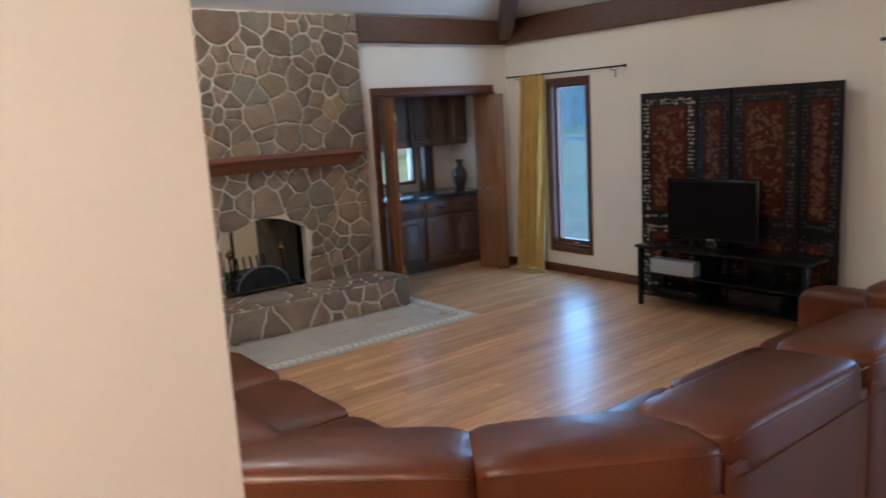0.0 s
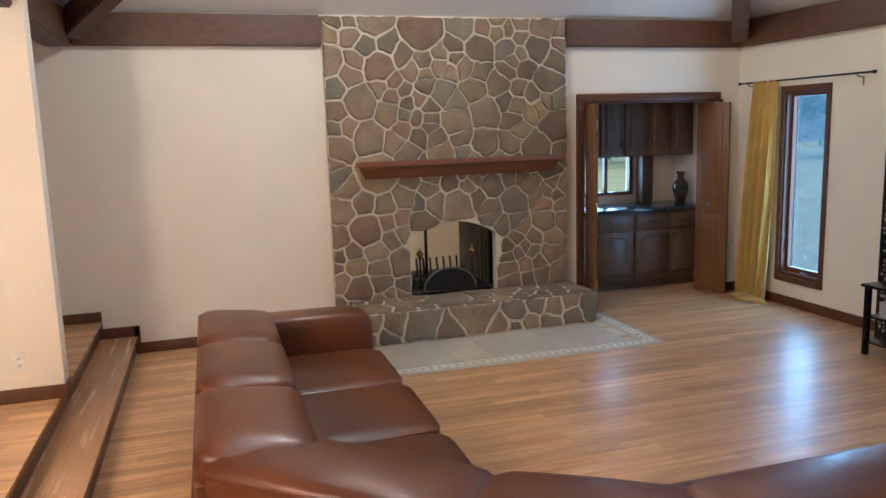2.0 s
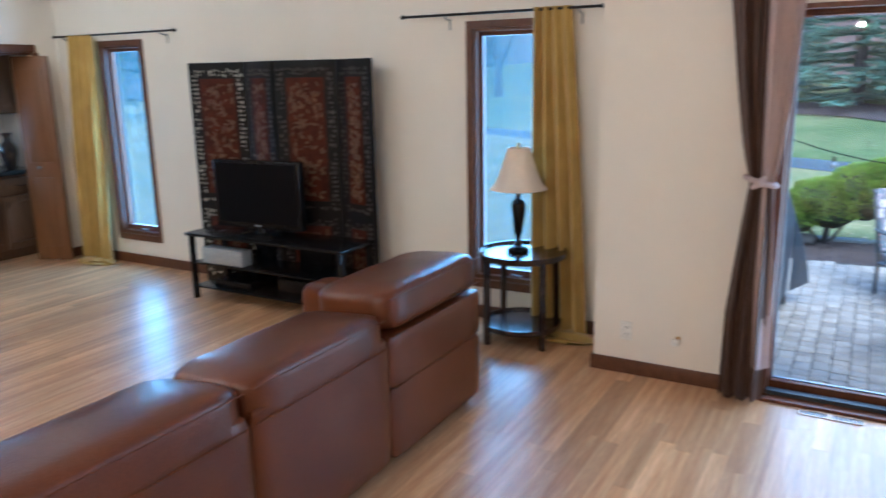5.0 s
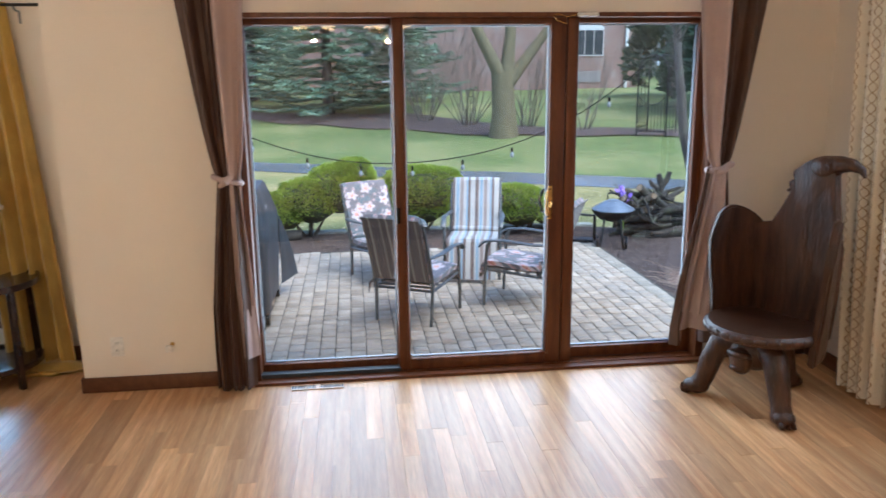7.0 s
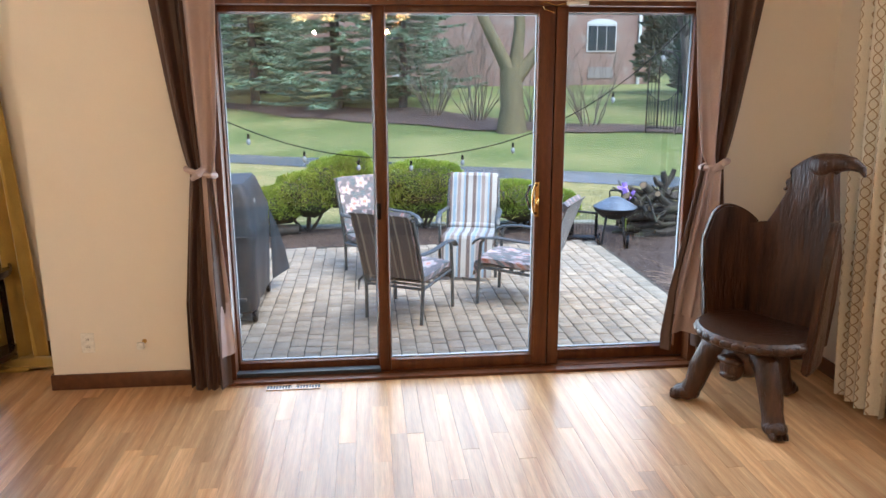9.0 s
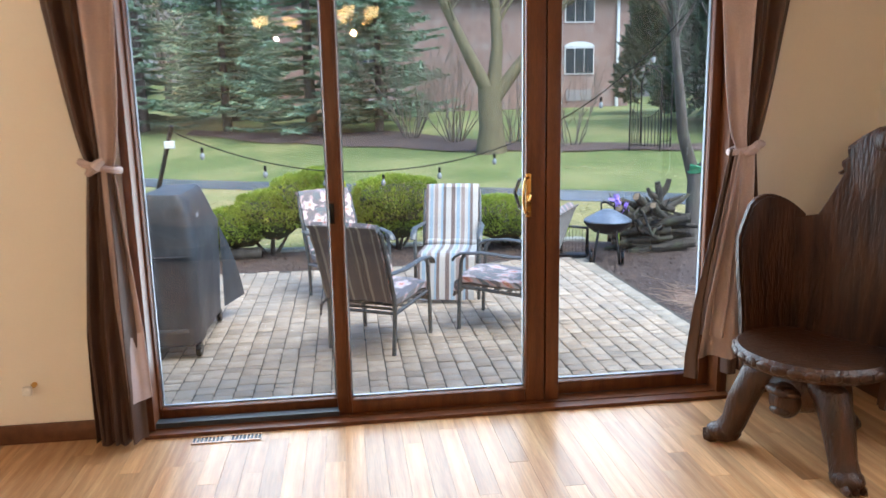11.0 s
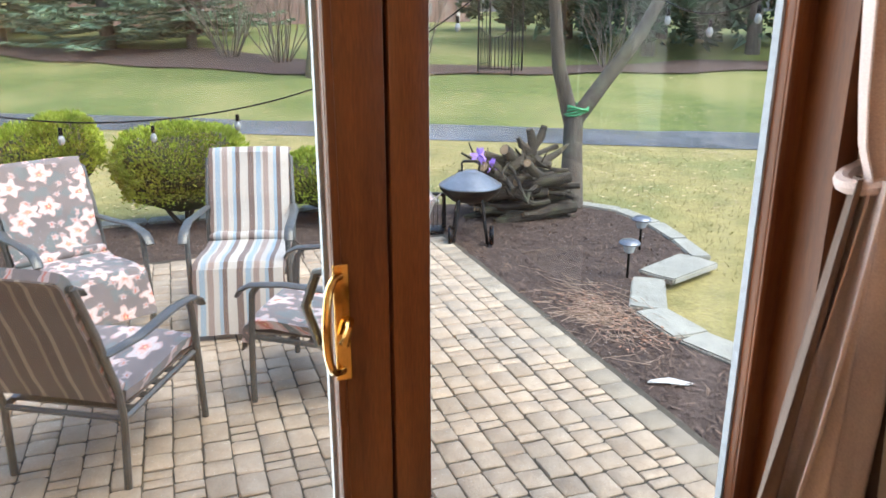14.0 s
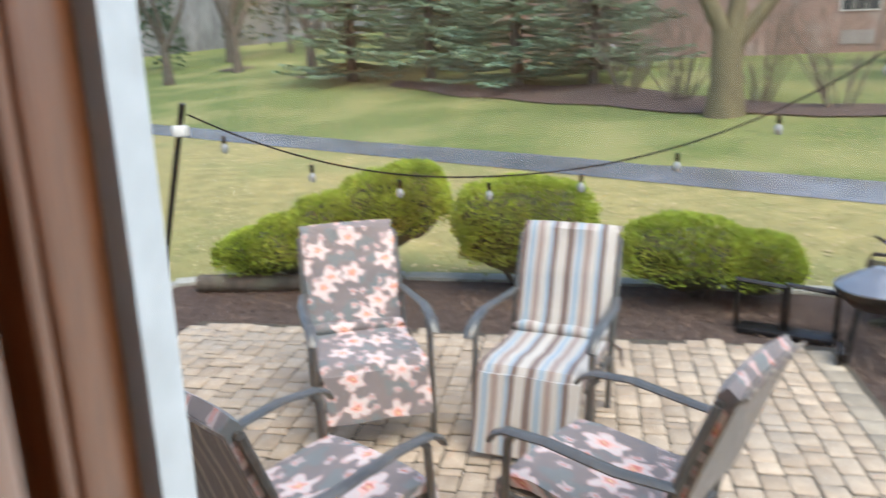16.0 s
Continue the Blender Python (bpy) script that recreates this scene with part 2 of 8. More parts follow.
TILE = surface("beige_hearth_tile", (0.47, 0.41, 0.32), (0.55, 0.49, 0.39), 0.4, 5, bump=0.05, fine=80, vary=0.05)
MOSAIC = surface("white_mosaic", (0.68, 0.66, 0.6), (0.74, 0.72, 0.67), 0.4, 20, bump=0.05, vary=0.05)
MOSAIC_B = surface("grey_mosaic", (0.42, 0.4, 0.35), (0.48, 0.46, 0.4), 0.4, 20, bump=0.05, vary=0.08)
LEATHER = surface("chestnut_leather", (0.085, 0.0215, 0.005), (0.128, 0.0355, 0.0086), 0.36, 3, bump=0.16, fine=130, coat=0.08, spec=0.36, stain=((0.055, 0.014, 0.004), 1.6, 0.5))
BLACK = surface("black_lacquer", (0.006, 0.005, 0.005), (0.011, 0.009, 0.008), 0.25, 8, bump=0.03, spec=0.22)
DARKMETAL = surface("black_iron", (0.014, 0.013, 0.013), (0.03, 0.027, 0.025), 0.45, 20, metal=0.6, bump=0.15)
SCREEN = surface("dark_screen_glass", (0.003, 0.003, 0.004), None, 0.3, 8, bump=0.0, spec=0.12)
SILVER = surface("silver_plastic", (0.32, 0.33, 0.34), None, 0.4, 8, bump=0.03)
PEARL = surface("mother_of_pearl", (0.22, 0.19, 0.14), (0.46, 0.43, 0.35), 0.25, 30, bump=0.2)
DULLPEARL = surface("dark_shell", (0.025, 0.02, 0.016), (0.11, 0.09, 0.07), 0.6, 30, bump=0.2, spec=0.2)
GILT = surface("gilt_carving", (0.15, 0.075, 0.026), (0.075, 0.034, 0.012), 0.5, 40, metal=0.3, bump=0.8, fine=90)
REDLAC = surface("red_lacquer", (0.04, 0.009, 0.005), (0.085, 0.018, 0.008), 0.6, 12, bump=0.3, fine=60, spec=0.1)
DULLBLACK = surface("worn_black_lacquer", (0.006, 0.005, 0.005), (0.014, 0.011, 0.009), 0.55, 8, bump=0.06, spec=0.15)
MUSTARD = surface("mustard_cloth", (0.4, 0.25, 0.045), (0.52, 0.34, 0.07), 0.8, 6, bump=0.2, fine=220, sheen=0.3)
TAUPE = surface("taupe_satin", (0.07, 0.037, 0.025), (0.11, 0.062, 0.044), 0.5, 6, bump=0.12, fine=260, spec=0.35)
LINING = surface("blush_lining", (0.46, 0.35, 0.325), (0.54, 0.425, 0.395), 0.7, 5, bump=0.1, fine=260)
BRASS = surface("polished_brass", (0.6, 0.36, 0.11), (0.7, 0.44, 0.16), 0.14, 12, metal=1.0, bump=0.02)
WHITEPLASTIC = surface("white_plastic", (0.75, 0.72, 0.66), None, 0.4, 8, bump=0.0)
CARVED = surface("carved_dark_wood", (0.026, 0.011, 0.0055), (0.074, 0.029, 0.013), 0.34, 9, bump=0.6, fine=30, stretch=(3, 3, 0.5), coat=0.08, spec=0.35)
DESK = surface("polished_mahogany", (0.085, 0.034, 0.017), (0.14, 0.06, 0.029), 0.3, 4, bump=0.03, fine=40, stretch=(1, 6, 6), coat=0.2)
VASE = surface("dark_glazed_vase", (0.012, 0.011, 0.014), (0.05, 0.03, 0.02), 0.15, 14, bump=0.05)
SHADE = surface("ivory_silk_shade", (0.72, 0.6, 0.47), (0.78, 0.66, 0.53), 0.8, 10, bump=0.1, fine=200)
COUNTER = surface("slate_counter", (0.02, 0.025, 0.03), (0.05, 0.055, 0.06), 0.18, 14, bump=0.02)
SOOT = surface("sooty_firebrick", (0.03, 0.026, 0.02), (0.12, 0.1, 0.07), 0.9, 5, bump=0.3, fine=60)
ALU = surface("dull_aluminium", (0.2, 0.21, 0.22), (0.28, 0.29, 0.3), 0.4, 10, metal=0.7, bump=0.05)
WHITETRIM = surface("white_vinyl_edge", (0.2, 0.22, 0.25), None, 0.5, 5, bump=0.02)
GLASS = clear("window_glass")


def haze(name, colour, share):
    """Added haze for a window: part open, part pale cyan that catches the daylight."""
    m = bpy.data.materials.new(name)
    m.use_nodes = True
    n, l = m.node_tree.nodes, m.node_tree.links
    n.remove(n["Principled BSDF"])
    tr, tl, mix = n.new("ShaderNodeBsdfTransparent"), n.new("ShaderNodeBsdfTranslucent"), n.new("ShaderNodeMixShader")
    tl.inputs["Color"].default_value = (*colour, 1)
    mix.inputs[0].default_value = share
    l.new(tr.outputs[0], mix.inputs[1])
    l.new(tl.outputs[0], mix.inputs[2])
    l.new(mix.outputs[0], n["Material Output"].inputs["Surface"])
    return m


HAZE = haze("window_haze", (0.5, 0.78, 0.88), 0.28)
FROST = glowing("lit_glass_shade", (1.0, 0.6, 0.22), 3.0)


# ---- building blocks ----
def box(bm, x0, x1, y0, y1, z0, z1, bevel=0.0, seg=2):
    r = bmesh.ops.create_cube(bm, size=1)
    vs = r["verts"]
    for v in vs:
        v.co = Vector((x0 + (v.co.x + 0.5) * (x1 - x0), y0 + (v.co.y + 0.5) * (y1 - y0), z0 + (v.co.z + 0.5) * (z1 - z0)))
    if bevel:
        es = list({e for v in vs for e in v.link_edges})
        bmesh.ops.bevel(bm, geom=es, offset=bevel, segments=seg, affect='EDGES', profile=0.5)
    return bm


def boxed(*a, **k):
    return box(bmesh.new(), *a, **k)


def turned(bm, profile, centre=(0, 0, 0), steps=20):
    """A body of revolution round z from (radius, height) pairs."""
    rings = []
    for r, z in profile:
        rings.append([bm.verts.new((centre[0] + max(r, 1e-4) * math.cos(2 * math.pi * i / steps), centre[1] + max(r, 1e-4) * math.sin(2 * math.pi * i / steps), centre[2] + z)) for i in range(steps)])
    for a, b in zip(rings, rings[1:]):
        for i in range(steps):
            bm.faces.new((a[i], a[(i + 1) % steps], b[(i + 1) % steps], b[i]))
    bm.faces.new(rings[0][::-1])
    bm.faces.new(rings[-1])
    return bm


def tube(bm, pts, radii, steps=8):
    """A round bar through the points, with one radius or one for each."""
    pts = [Vector(p) for p in pts]
    if not isinstance(radii, (list, tuple)):
        radii = [radii] * len(pts)
    rings, side = [], None
    for i, p in enumerate(pts):
        d = (pts[min(i + 1, len(pts) - 1)] - pts[max(i - 1, 0)]).normalized()
        if side is None:
            side = d.orthogonal().normalized()
        side = (side - d * side.dot(d))
        side = side.normalized() if side.length > 1e-5 else d.orthogonal().normalized()
        up = d.cross(side)
        rings.append([bm.verts.new(p + radii[i] * (math.cos(2 * math.pi * k / steps) * side + math.sin(2 * math.pi * k / steps) * up)) for k in range(steps)])
    for a, b in zip(rings, rings[1:]):
        for k in range(steps):
            bm.faces.new((a[k], a[(k + 1) % steps], b[(k + 1) % steps], b[k]))
    bm.faces.new(rings[0][::-1])
    bm.faces.new(rings[-1])
    return bm


def sheet(bm, rows, thick=0.0):
    """A skin over a grid of points, with thickness behind it."""
    grid = [[bm.verts.new(p) for p in r] for r in rows]
    for a, b in zip(grid, grid[1:]):
        for i in range(len(a) - 1):
            bm.faces.new((a[i], a[i + 1], b[i + 1], b[i]))
    if thick:
        bmesh.ops.recalc_face_normals(bm, faces=bm.faces)
        bmesh.ops.solidify(bm, geom=list(bm.faces), thickness=thick)
    return bm


def finish(name, bm, material, smooth=True):
    bmesh.ops.recalc_face_normals(bm, faces=bm.faces)
    me = bpy.data.meshes.new(name)
    bm.to_mesh(me)
    bm.free()
    me.materials.append(material)
    if smooth:
        me.polygons.foreach_set("use_smooth", [True] * len(me.polygons))
        me.set_sharp_from_angle(angle=radians(40))
    return me


def part(name, bm, material, parent, label="", smooth=True):
    ob = new(name, finish(name, bm, material, smooth))
    ob.parent = parent
    if label:
        tagged(ob, label)
    return ob


def thing(name, label, category, at=(0, 0, 0), turn=0.0, group=""):
    ob = new(name)
    ob.empty_display_size = 0.05
    ob.matrix_basis = pose(*at, 0, 0, turn)
    return tagged(ob, label, category, group)


def solid(name, bm, material, label, category, at=(0, 0, 0), turn=0.0, group="", kind="", smooth=True):
    ob = new(name, finish(name, bm, material, smooth))
    ob.matrix_basis = pose(*at, 0, 0, turn)
    return tagged(ob, label, category, group, kind)


def setting(name, bm, material, label, category, smooth=False):
    return solid(name, bm, material, label, category, kind="structure", smooth=smooth)


def slabs(*boxes):
    bm = bmesh.new()
    for b in boxes:
        box(bm, *b)
    return bm


def extruded(bm, outline, z0, z1):
    lo, hi = [bm.verts.new((x, y, z0)) for x, y in outline], [bm.verts.new((x, y, z1)) for x, y in outline]
    n = len(outline)
    bm.faces.new(lo[::-1])
    bm.faces.new(hi)
    for i in range(n):
        bm.faces.new((lo[i], lo[(i + 1) % n], hi[(i + 1) % n], hi[i]))
    return bm


# ---- rooms ----
XT, XP, YF, YS, YJ, UP = 6.25, 5.68, 6.80, -3.36, 1.06, 0.31
WT = 0.16
# fireplace wall, with the bar opening (4.42 to 5.90, 2.05 high) and the firebox
setting("wall_north", slabs((-4.4, 2.58, YF, YF + WT, 0, 3.6), (3.47, 4.42, YF, YF + WT, 0, 3.6), (2.58, 3.47, YF, YF + WT, 1.0, 3.6), (2.58, 3.47, YF, YF + WT, 0, 0.29), (4.42, 5.97, YF, YF + WT, 2.05, 3.6), (5.97, XT + WT, YF, YF + WT, 0, 3.6)), PAINT, "cream painted wall behind the stone fireplace", "wall")
# television wall with two tall narrow windows
W1, W2, WZ = (5.60, 6.12), (1.62, 2.17), (0.30, 2.09)
setting("wall_east", slabs((XT, XT + WT, W1[1], YF, 0, 3.6), (XT, XT + WT, W2[1], W1[0], 0, 3.6), (XT, XT + WT, YJ - 0.14, W2[0], 0, 3.6), (XT, XT + WT, *W1, 0, WZ[0]), (XT, XT + WT, *W1, WZ[1], 3.6), (XT, XT + WT, *W2, 0, WZ[0]), (XT, XT + WT, *W2, WZ[1], 3.6)), PAINT, "cream painted wall with two tall narrow windows", "wall")
setting("wall_jog", slabs((XP, XT, YJ - 0.14, YJ, 0, 3.6)), PAINT, "cream painted return wall beside the side table", "wall")
# patio wall with the door opening
DY0, DY1, DZ = -2.66, 0.10, 2.10
setting("wall_patio", slabs((XP, XP + WT, DY1, YJ - 0.14, 0, 3.6), (XP, XP + WT, YS, DY0, 0, 3.6), (XP, XP + WT, DY0, DY1, DZ, 3.6)), PAINT, "cream painted wall around the sliding patio door", "wall")
# south wall with a casement window over the desk
W3 = (3.55, 5.05, 0.86, 2.2)
setting("wall_south", slabs((W3[1], XP + WT, YS - WT, YS, 0, 3.6), (-4.4, W3[0], YS - WT, YS, 0, 3.6), (W3[0], W3[1], YS - WT, YS, 0, W3[2]), (W3[0], W3[1], YS - WT, YS, W3[3], 3.6)), PAINT, "cream painted wall with a wide casement window", "wall")
setting("wall_west", slabs((-4.4, -4.24, YS, YF, 0, 3.6)), PAINT, "cream painted wall of the raised hall", "wall")
setting("wall_stub", slabs((-1.1, -0.05, 4.84, 4.98, UP, 2.84)), PAINT, "white painted wall end on the raised floor", "wall")
setting("wall_hall", slabs((-1.5, 0.44, 1.17, 1.32, UP, 2.84)), PAINT, "cream painted wall end beside the raised floor", "wall")
# ceilings: flat over the raised floor and the door side, hipped over the sunken room
hip = bmesh.new()
a, b, c, d = (-0.2, YF, 2.84), (XT, YF, 2.84), (XT, -3.4, 2.84), (-0.2, -3.4, 2.84)
e, f = (2.6, 3.2, 4.4), (3.4, 3.2, 4.4)
g, h = (2.6, -3.4, 4.4), (3.4, -3.4, 4.4)
hv = {k: hip.verts.new(v) for k, v in dict(a=a, b=b, c=c, d=d, e=e, f=f, g=g, h=h).items()}
for fc in ("abfe", "bchf", "efhg", "aegd"):
    hip.faces.new([hv[k] for k in fc])
setting("ceiling", hip, CEIL, "white vaulted ceiling over the sunken room", "ceiling")
setting("ceiling_hall", slabs((-4.4, -0.2, YS, YF, 2.84, 2.96)), CEIL, "white flat ceiling over the raised floor", "ceiling")
setting("gable", slabs((-0.3, XT + 0.1, YS - 0.2, YS - 0.04, 3.55, 4.5)), PAINT, "cream painted gable above the window wall", "wall")
# stained beams
def beam(p, q, w, h, drop=0.0):
    p, q = Vector(p), Vector(q)
    d = (q - p).normalized()
    s = d.cross(Vector((0, 0, 1))).normalized() * w / 2
    u = s.cross(d).normalized() * h / 2
    bm = bmesh.new()
    vs = [[bm.verts.new(o + s * i + u * j) for i, j in ((-1, -1), (1, -1), (1, 1), (-1, 1))] for o in (p, q)]
    for k in range(4):
        bm.faces.new((vs[0][k], vs[0][(k + 1) % 4], vs[1][(k + 1) % 4], vs[1][k]))
    bm.faces.new(vs[0][::-1])
    bm.faces.new(vs[1])
    bmesh.ops.bevel(bm, geom=list(bm.edges), offset=0.012, segments=2, affect='EDGES')
    return bm


for p, q, w, h in (((-0.1, 6.765, 2.70), (1.88, 6.765, 2.70), 0.07, 0.26), ((4.2, 6.765, 2.70), (XT - 0.09, 6.765, 2.70), 0.07, 0.26), ((XT - 0.045, YF, 2.70), (XT - 0.045, YJ, 2.70), 0.09, 0.26), ((-0.2, YF, 2.70), (-0.2, -3.3, 2.70), 0.2, 0.27)):
    solid("ceiling_beam", beam(p, q, w, h), BEAM, "dark stained timber beam along the wall top", "beam", kind="structure")
for p, q in (((XT - 0.1, YF - 0.1, 2.70), (3.45, 3.25, 4.28)), ((-0.1, YF - 0.1, 2.70), (2.55, 3.25, 4.28))):
    solid("hip_beam", beam(p, q, 0.16, 0.2), BEAM, "dark stained hip rafter rising from the room corner", "beam", kind="structure")
# raised floor and the two steps that follow its edge
def ledge(d, z0, z1):
    """A level whose edge turns twice by 45 degrees, d out from the landing's edge."""
    bm, x, ya, yb = bmesh.new(), -0.11 + d, 2.5 + d * 0.41, 0.79 + d * 0.41
    extruded(bm, [(-4.24, ya), (x, ya), (x, YF), (-4.24, YF)], z0, z1)
    extruded(bm, [(-4.24, YS), (1.6 + d, YS), (1.6 + d, yb), (-4.24, yb)], z0, z1)
    extruded(bm, [(-4.24, yb), (1.6 + d, yb), (x, ya), (-4.24, ya)], z0, z1)
    return bm


setting("floor_raised", ledge(0.0, 0.0, UP - 0.03), TRIM, "dark stained riser under the raised floor", "step")
setting("step_1", ledge(0.27, 0.0, UP / 2 - 0.025), TRIM, "dark stained lower riser of the sunken room", "step")
setting("step_2", ledge(0.29, UP / 2 - 0.025, UP / 2), STEP, "varnished oak step down into the sunken room", "step")
setting("landing_edge", ledge(0.025, UP - 0.03, UP - 0.008), STEP, "varnished oak landing edge", "step")
setting("floor_base", slabs((-0.2, XP + WT, YS, YJ, -0.14, -0.017), (-0.2, XT + WT, YJ, YF, -0.14, -0.017), (4.3, 6.3, YF, 7.95, -0.14, -0.017)), TRIM, "subfloor under the oak strips", "floor")
# skirting
for b in ((0.2, 1.88, YF - 0.016, YF, 0, 0.095), (-0.11, 0.2, YF - 0.02, YF, UP / 2, UP / 2 + 0.09), (-4.2, -0.09, YF - 0.018, YF, UP, UP + 0.085), (6.05, XT - 0.018, YF - 0.016, YF, 0, 0.095), (XT - 0.016, XT, YJ + 0.02, YF, 0, 0.095), (XP, XT - 0.018, YJ, YJ + 0.016, 0, 0.09), (XP - 0.016, XP, 0.2, YJ + 0.016, 0, 0.09), (XP - 0.016, XP, YS, -2.74, 0, 0.09), (1.95, XP - 0.018, YS, YS + 0.016, 0, 0.09), (-1.1, -0.034, 4.824, 4.84, UP, UP + 0.085), (-0.05, -0.034, 4.84, 4.98, UP, UP + 0.085), (0.155, 0.205, YF - 0.02, YF, 0, UP / 2 + 0.09), (-0.125, -0.085, YF - 0.022, YF, UP / 2, UP + 0.085)):
    solid("baseboard", boxed(*b, bevel=0.004), TRIM, "dark stained wooden baseboard", "baseboard", kind="structure")
# bar alcove shell
setting("wall_alcove", slabs((4.26, 4.36, YF + WT, 8.0, 0, 2.5), (6.18, 6.28, YF + WT, 8.0, 0, 2.5), (4.36, 4.62, 7.84, 8.0, 0, 2.5), (5.62, 6.18, 7.84, 8.0, 0, 2.5), (4.62, 5.62, 7.84, 8.0, 0, 1.0), (4.62, 5.62, 7.84, 8.0, 1.6, 2.5), (4.26, 6.28, YF + WT, 8.0, 2.4, 2.5)), PAINT, "pale wall of the bar alcove", "wall")
# room seen through the two-sided firebox
setting("wall_firebox", slabs((2.3, 2.58, YF, 7.9, 0, 1.6), (3.47, 3.75, YF, 7.9, 0, 1.6), (2.3, 3.75, YF + WT, 7.9, 1.05, 1.6), (2.58, 3.47, YF, 7.9, 0.0, 0.30)), SOOT, "sooty brick firebox open to both sides", "firebox")
setting("wall_back_room", slabs((1.0, 4.26, 9.4, 9.5, 0, 2.5), (1.0, 1.1, 7.9, 9.4, 0, 2.5), (4.2, 4.3, 8.0, 9.4, 0, 2.5), (1.0, 4.3, 7.9, 9.5, 2.4, 2.5), (1.0, 4.3, 7.9, 9.5, -0.1, 0.0), (1.0, 2.3, 7.8, 7.9, 0, 2.5), (3.75, 4.3, 7.8, 7.9, 0, 2.5), (2.3, 3.75, 7.8, 7.9, 1.6, 2.5)), PAINT, "pale room beyond the firebox", "wall")
# added fill, out of view, brightens what shows through the firebox
lamp("back_room_fill", 'POINT', 8, (1.0, 0.8, 0.55), pose(2.2, 8.9, 2.0), radius=0.1)


# ---- floor strips ----
def strips(name, x0, x1, y0, y1, z, parts, near, thick=0.012, edge=None, seed=3):
    rng = random.Random(seed)
    parent = setting(name, slabs((x0, min(edge(y0), edge(y1)) if edge else x1, y0, y1, z - 0.016, z - 0.0125)), OAK, "varnished red oak strip floor", "floor")
    far = x1
    w, joined, made = 0.083, bmesh.new(), 0
    y = y0
    while y < y1 - 0.01:
        x = x0 - rng.random() * 1.2
        x1 = edge(y + w / 2) if edge else far
        while x < x1:
            ln = rng.uniform(0.45, 1.7)
            a0, a1, b1 = max(x, x0), min(x + ln, x1), min(y + w, y1)
            if a1 - a0 > 0.03:
                dz = rng.uniform(-0.0006, 0.0006)
                g = 0.0004
                if made < parts and near((a0 + a1) / 2, (y + b1) / 2):
                    bm = box(bmesh.new(), a0 + g, a1 - g, y + g, b1 - g, z - thick + dz, z + dz)
                    ob = new("plank", finish("plank", bm, OAK, False))
                    ob.parent = parent
                    made += 1
                else:
                    cs = [(a0 + g, y + g), (a1 - g, y + g), (a1 - g, b1 - g), (a0 + g, b1 - g)]
                    vs = [joined.verts.new((px, py, z + dz)) for px, py in cs] + [joined.verts.new((px, py, z - thick)) for px, py in cs]
                    joined.faces.new(vs[:4])
                    for k in range(4):
                        joined.faces.new((vs[k], vs[4 + k], vs[4 + (k + 1) % 4], vs[(k + 1) % 4]))
            x += ln
        y += w
    if len(joined.verts):
        ob = new("planks", finish("planks", joined, OAK, False))
        ob.parent = parent
        tagged(ob, kind="stuff")
    else:
        joined.free()
    return parent


# ---- stone fireplace ----
def clip(poly, px, py, nx, ny):
    """The part of a polygon on the near side of a line."""
    out = []
    for (ax, ay), (bx, by) in zip(poly, poly[1:] + poly[:1]):
        da, db = (ax - px) * nx + (ay - py) * ny, (bx - px) * nx + (by - py) * ny
        if da <= 0:
            out.append((ax, ay))
        if da * db < 0:
            t = da / (da - db)
            out.append((ax + t * (bx - ax), ay + t * (by - ay)))
    return out


def cells(w, h, size, rng, hole=None):
    """Irregular stones that fill a w by h face, keeping clear of a hole."""
    pts, tries = [], 0
    while tries < 4000:
        tries += 1
        p = (rng.uniform(0.02, w - 0.02), rng.uniform(0.02, h - 0.02))
        r = size * rng.choice((0.3, 0.45, 0.7, 0.9, 1.1, 1.45))
        if hole and hole(*p)[0] > -0.05:
            continue
        if all(math.hypot((p[0] - q[0]) * 0.85, p[1] - q[1]) > (r + q[2]) / 2 for q in pts):
            pts.append((*p, r))
    voids = []
    if hole:
        for x, y, r in pts:
            d, qx, qy = hole(x, y)
            if d > -0.3:
                voids.append((2 * qx - x, 2 * qy - y, r))
    everyone = pts + voids
    out = []
    for x, y, r in pts:
        poly = [(0, 0), (w, 0), (w, h), (0, h)]
        for qx, qy, qr in everyone:
            if (qx, qy) == (x, y):
                continue
            dx, dy = qx - x, qy - y
            dist = math.hypot(dx, dy)
            if dist < 1.2:
                k = 0.5 + 0.12 * (r - qr) / max(dist, 0.05)
                poly = clip(poly, x + dx * k, y + dy * k, dx / dist, dy / dist)
                if len(poly) < 3:
                    break
        if len(poly) > 2:
            out.append(poly)
    return out


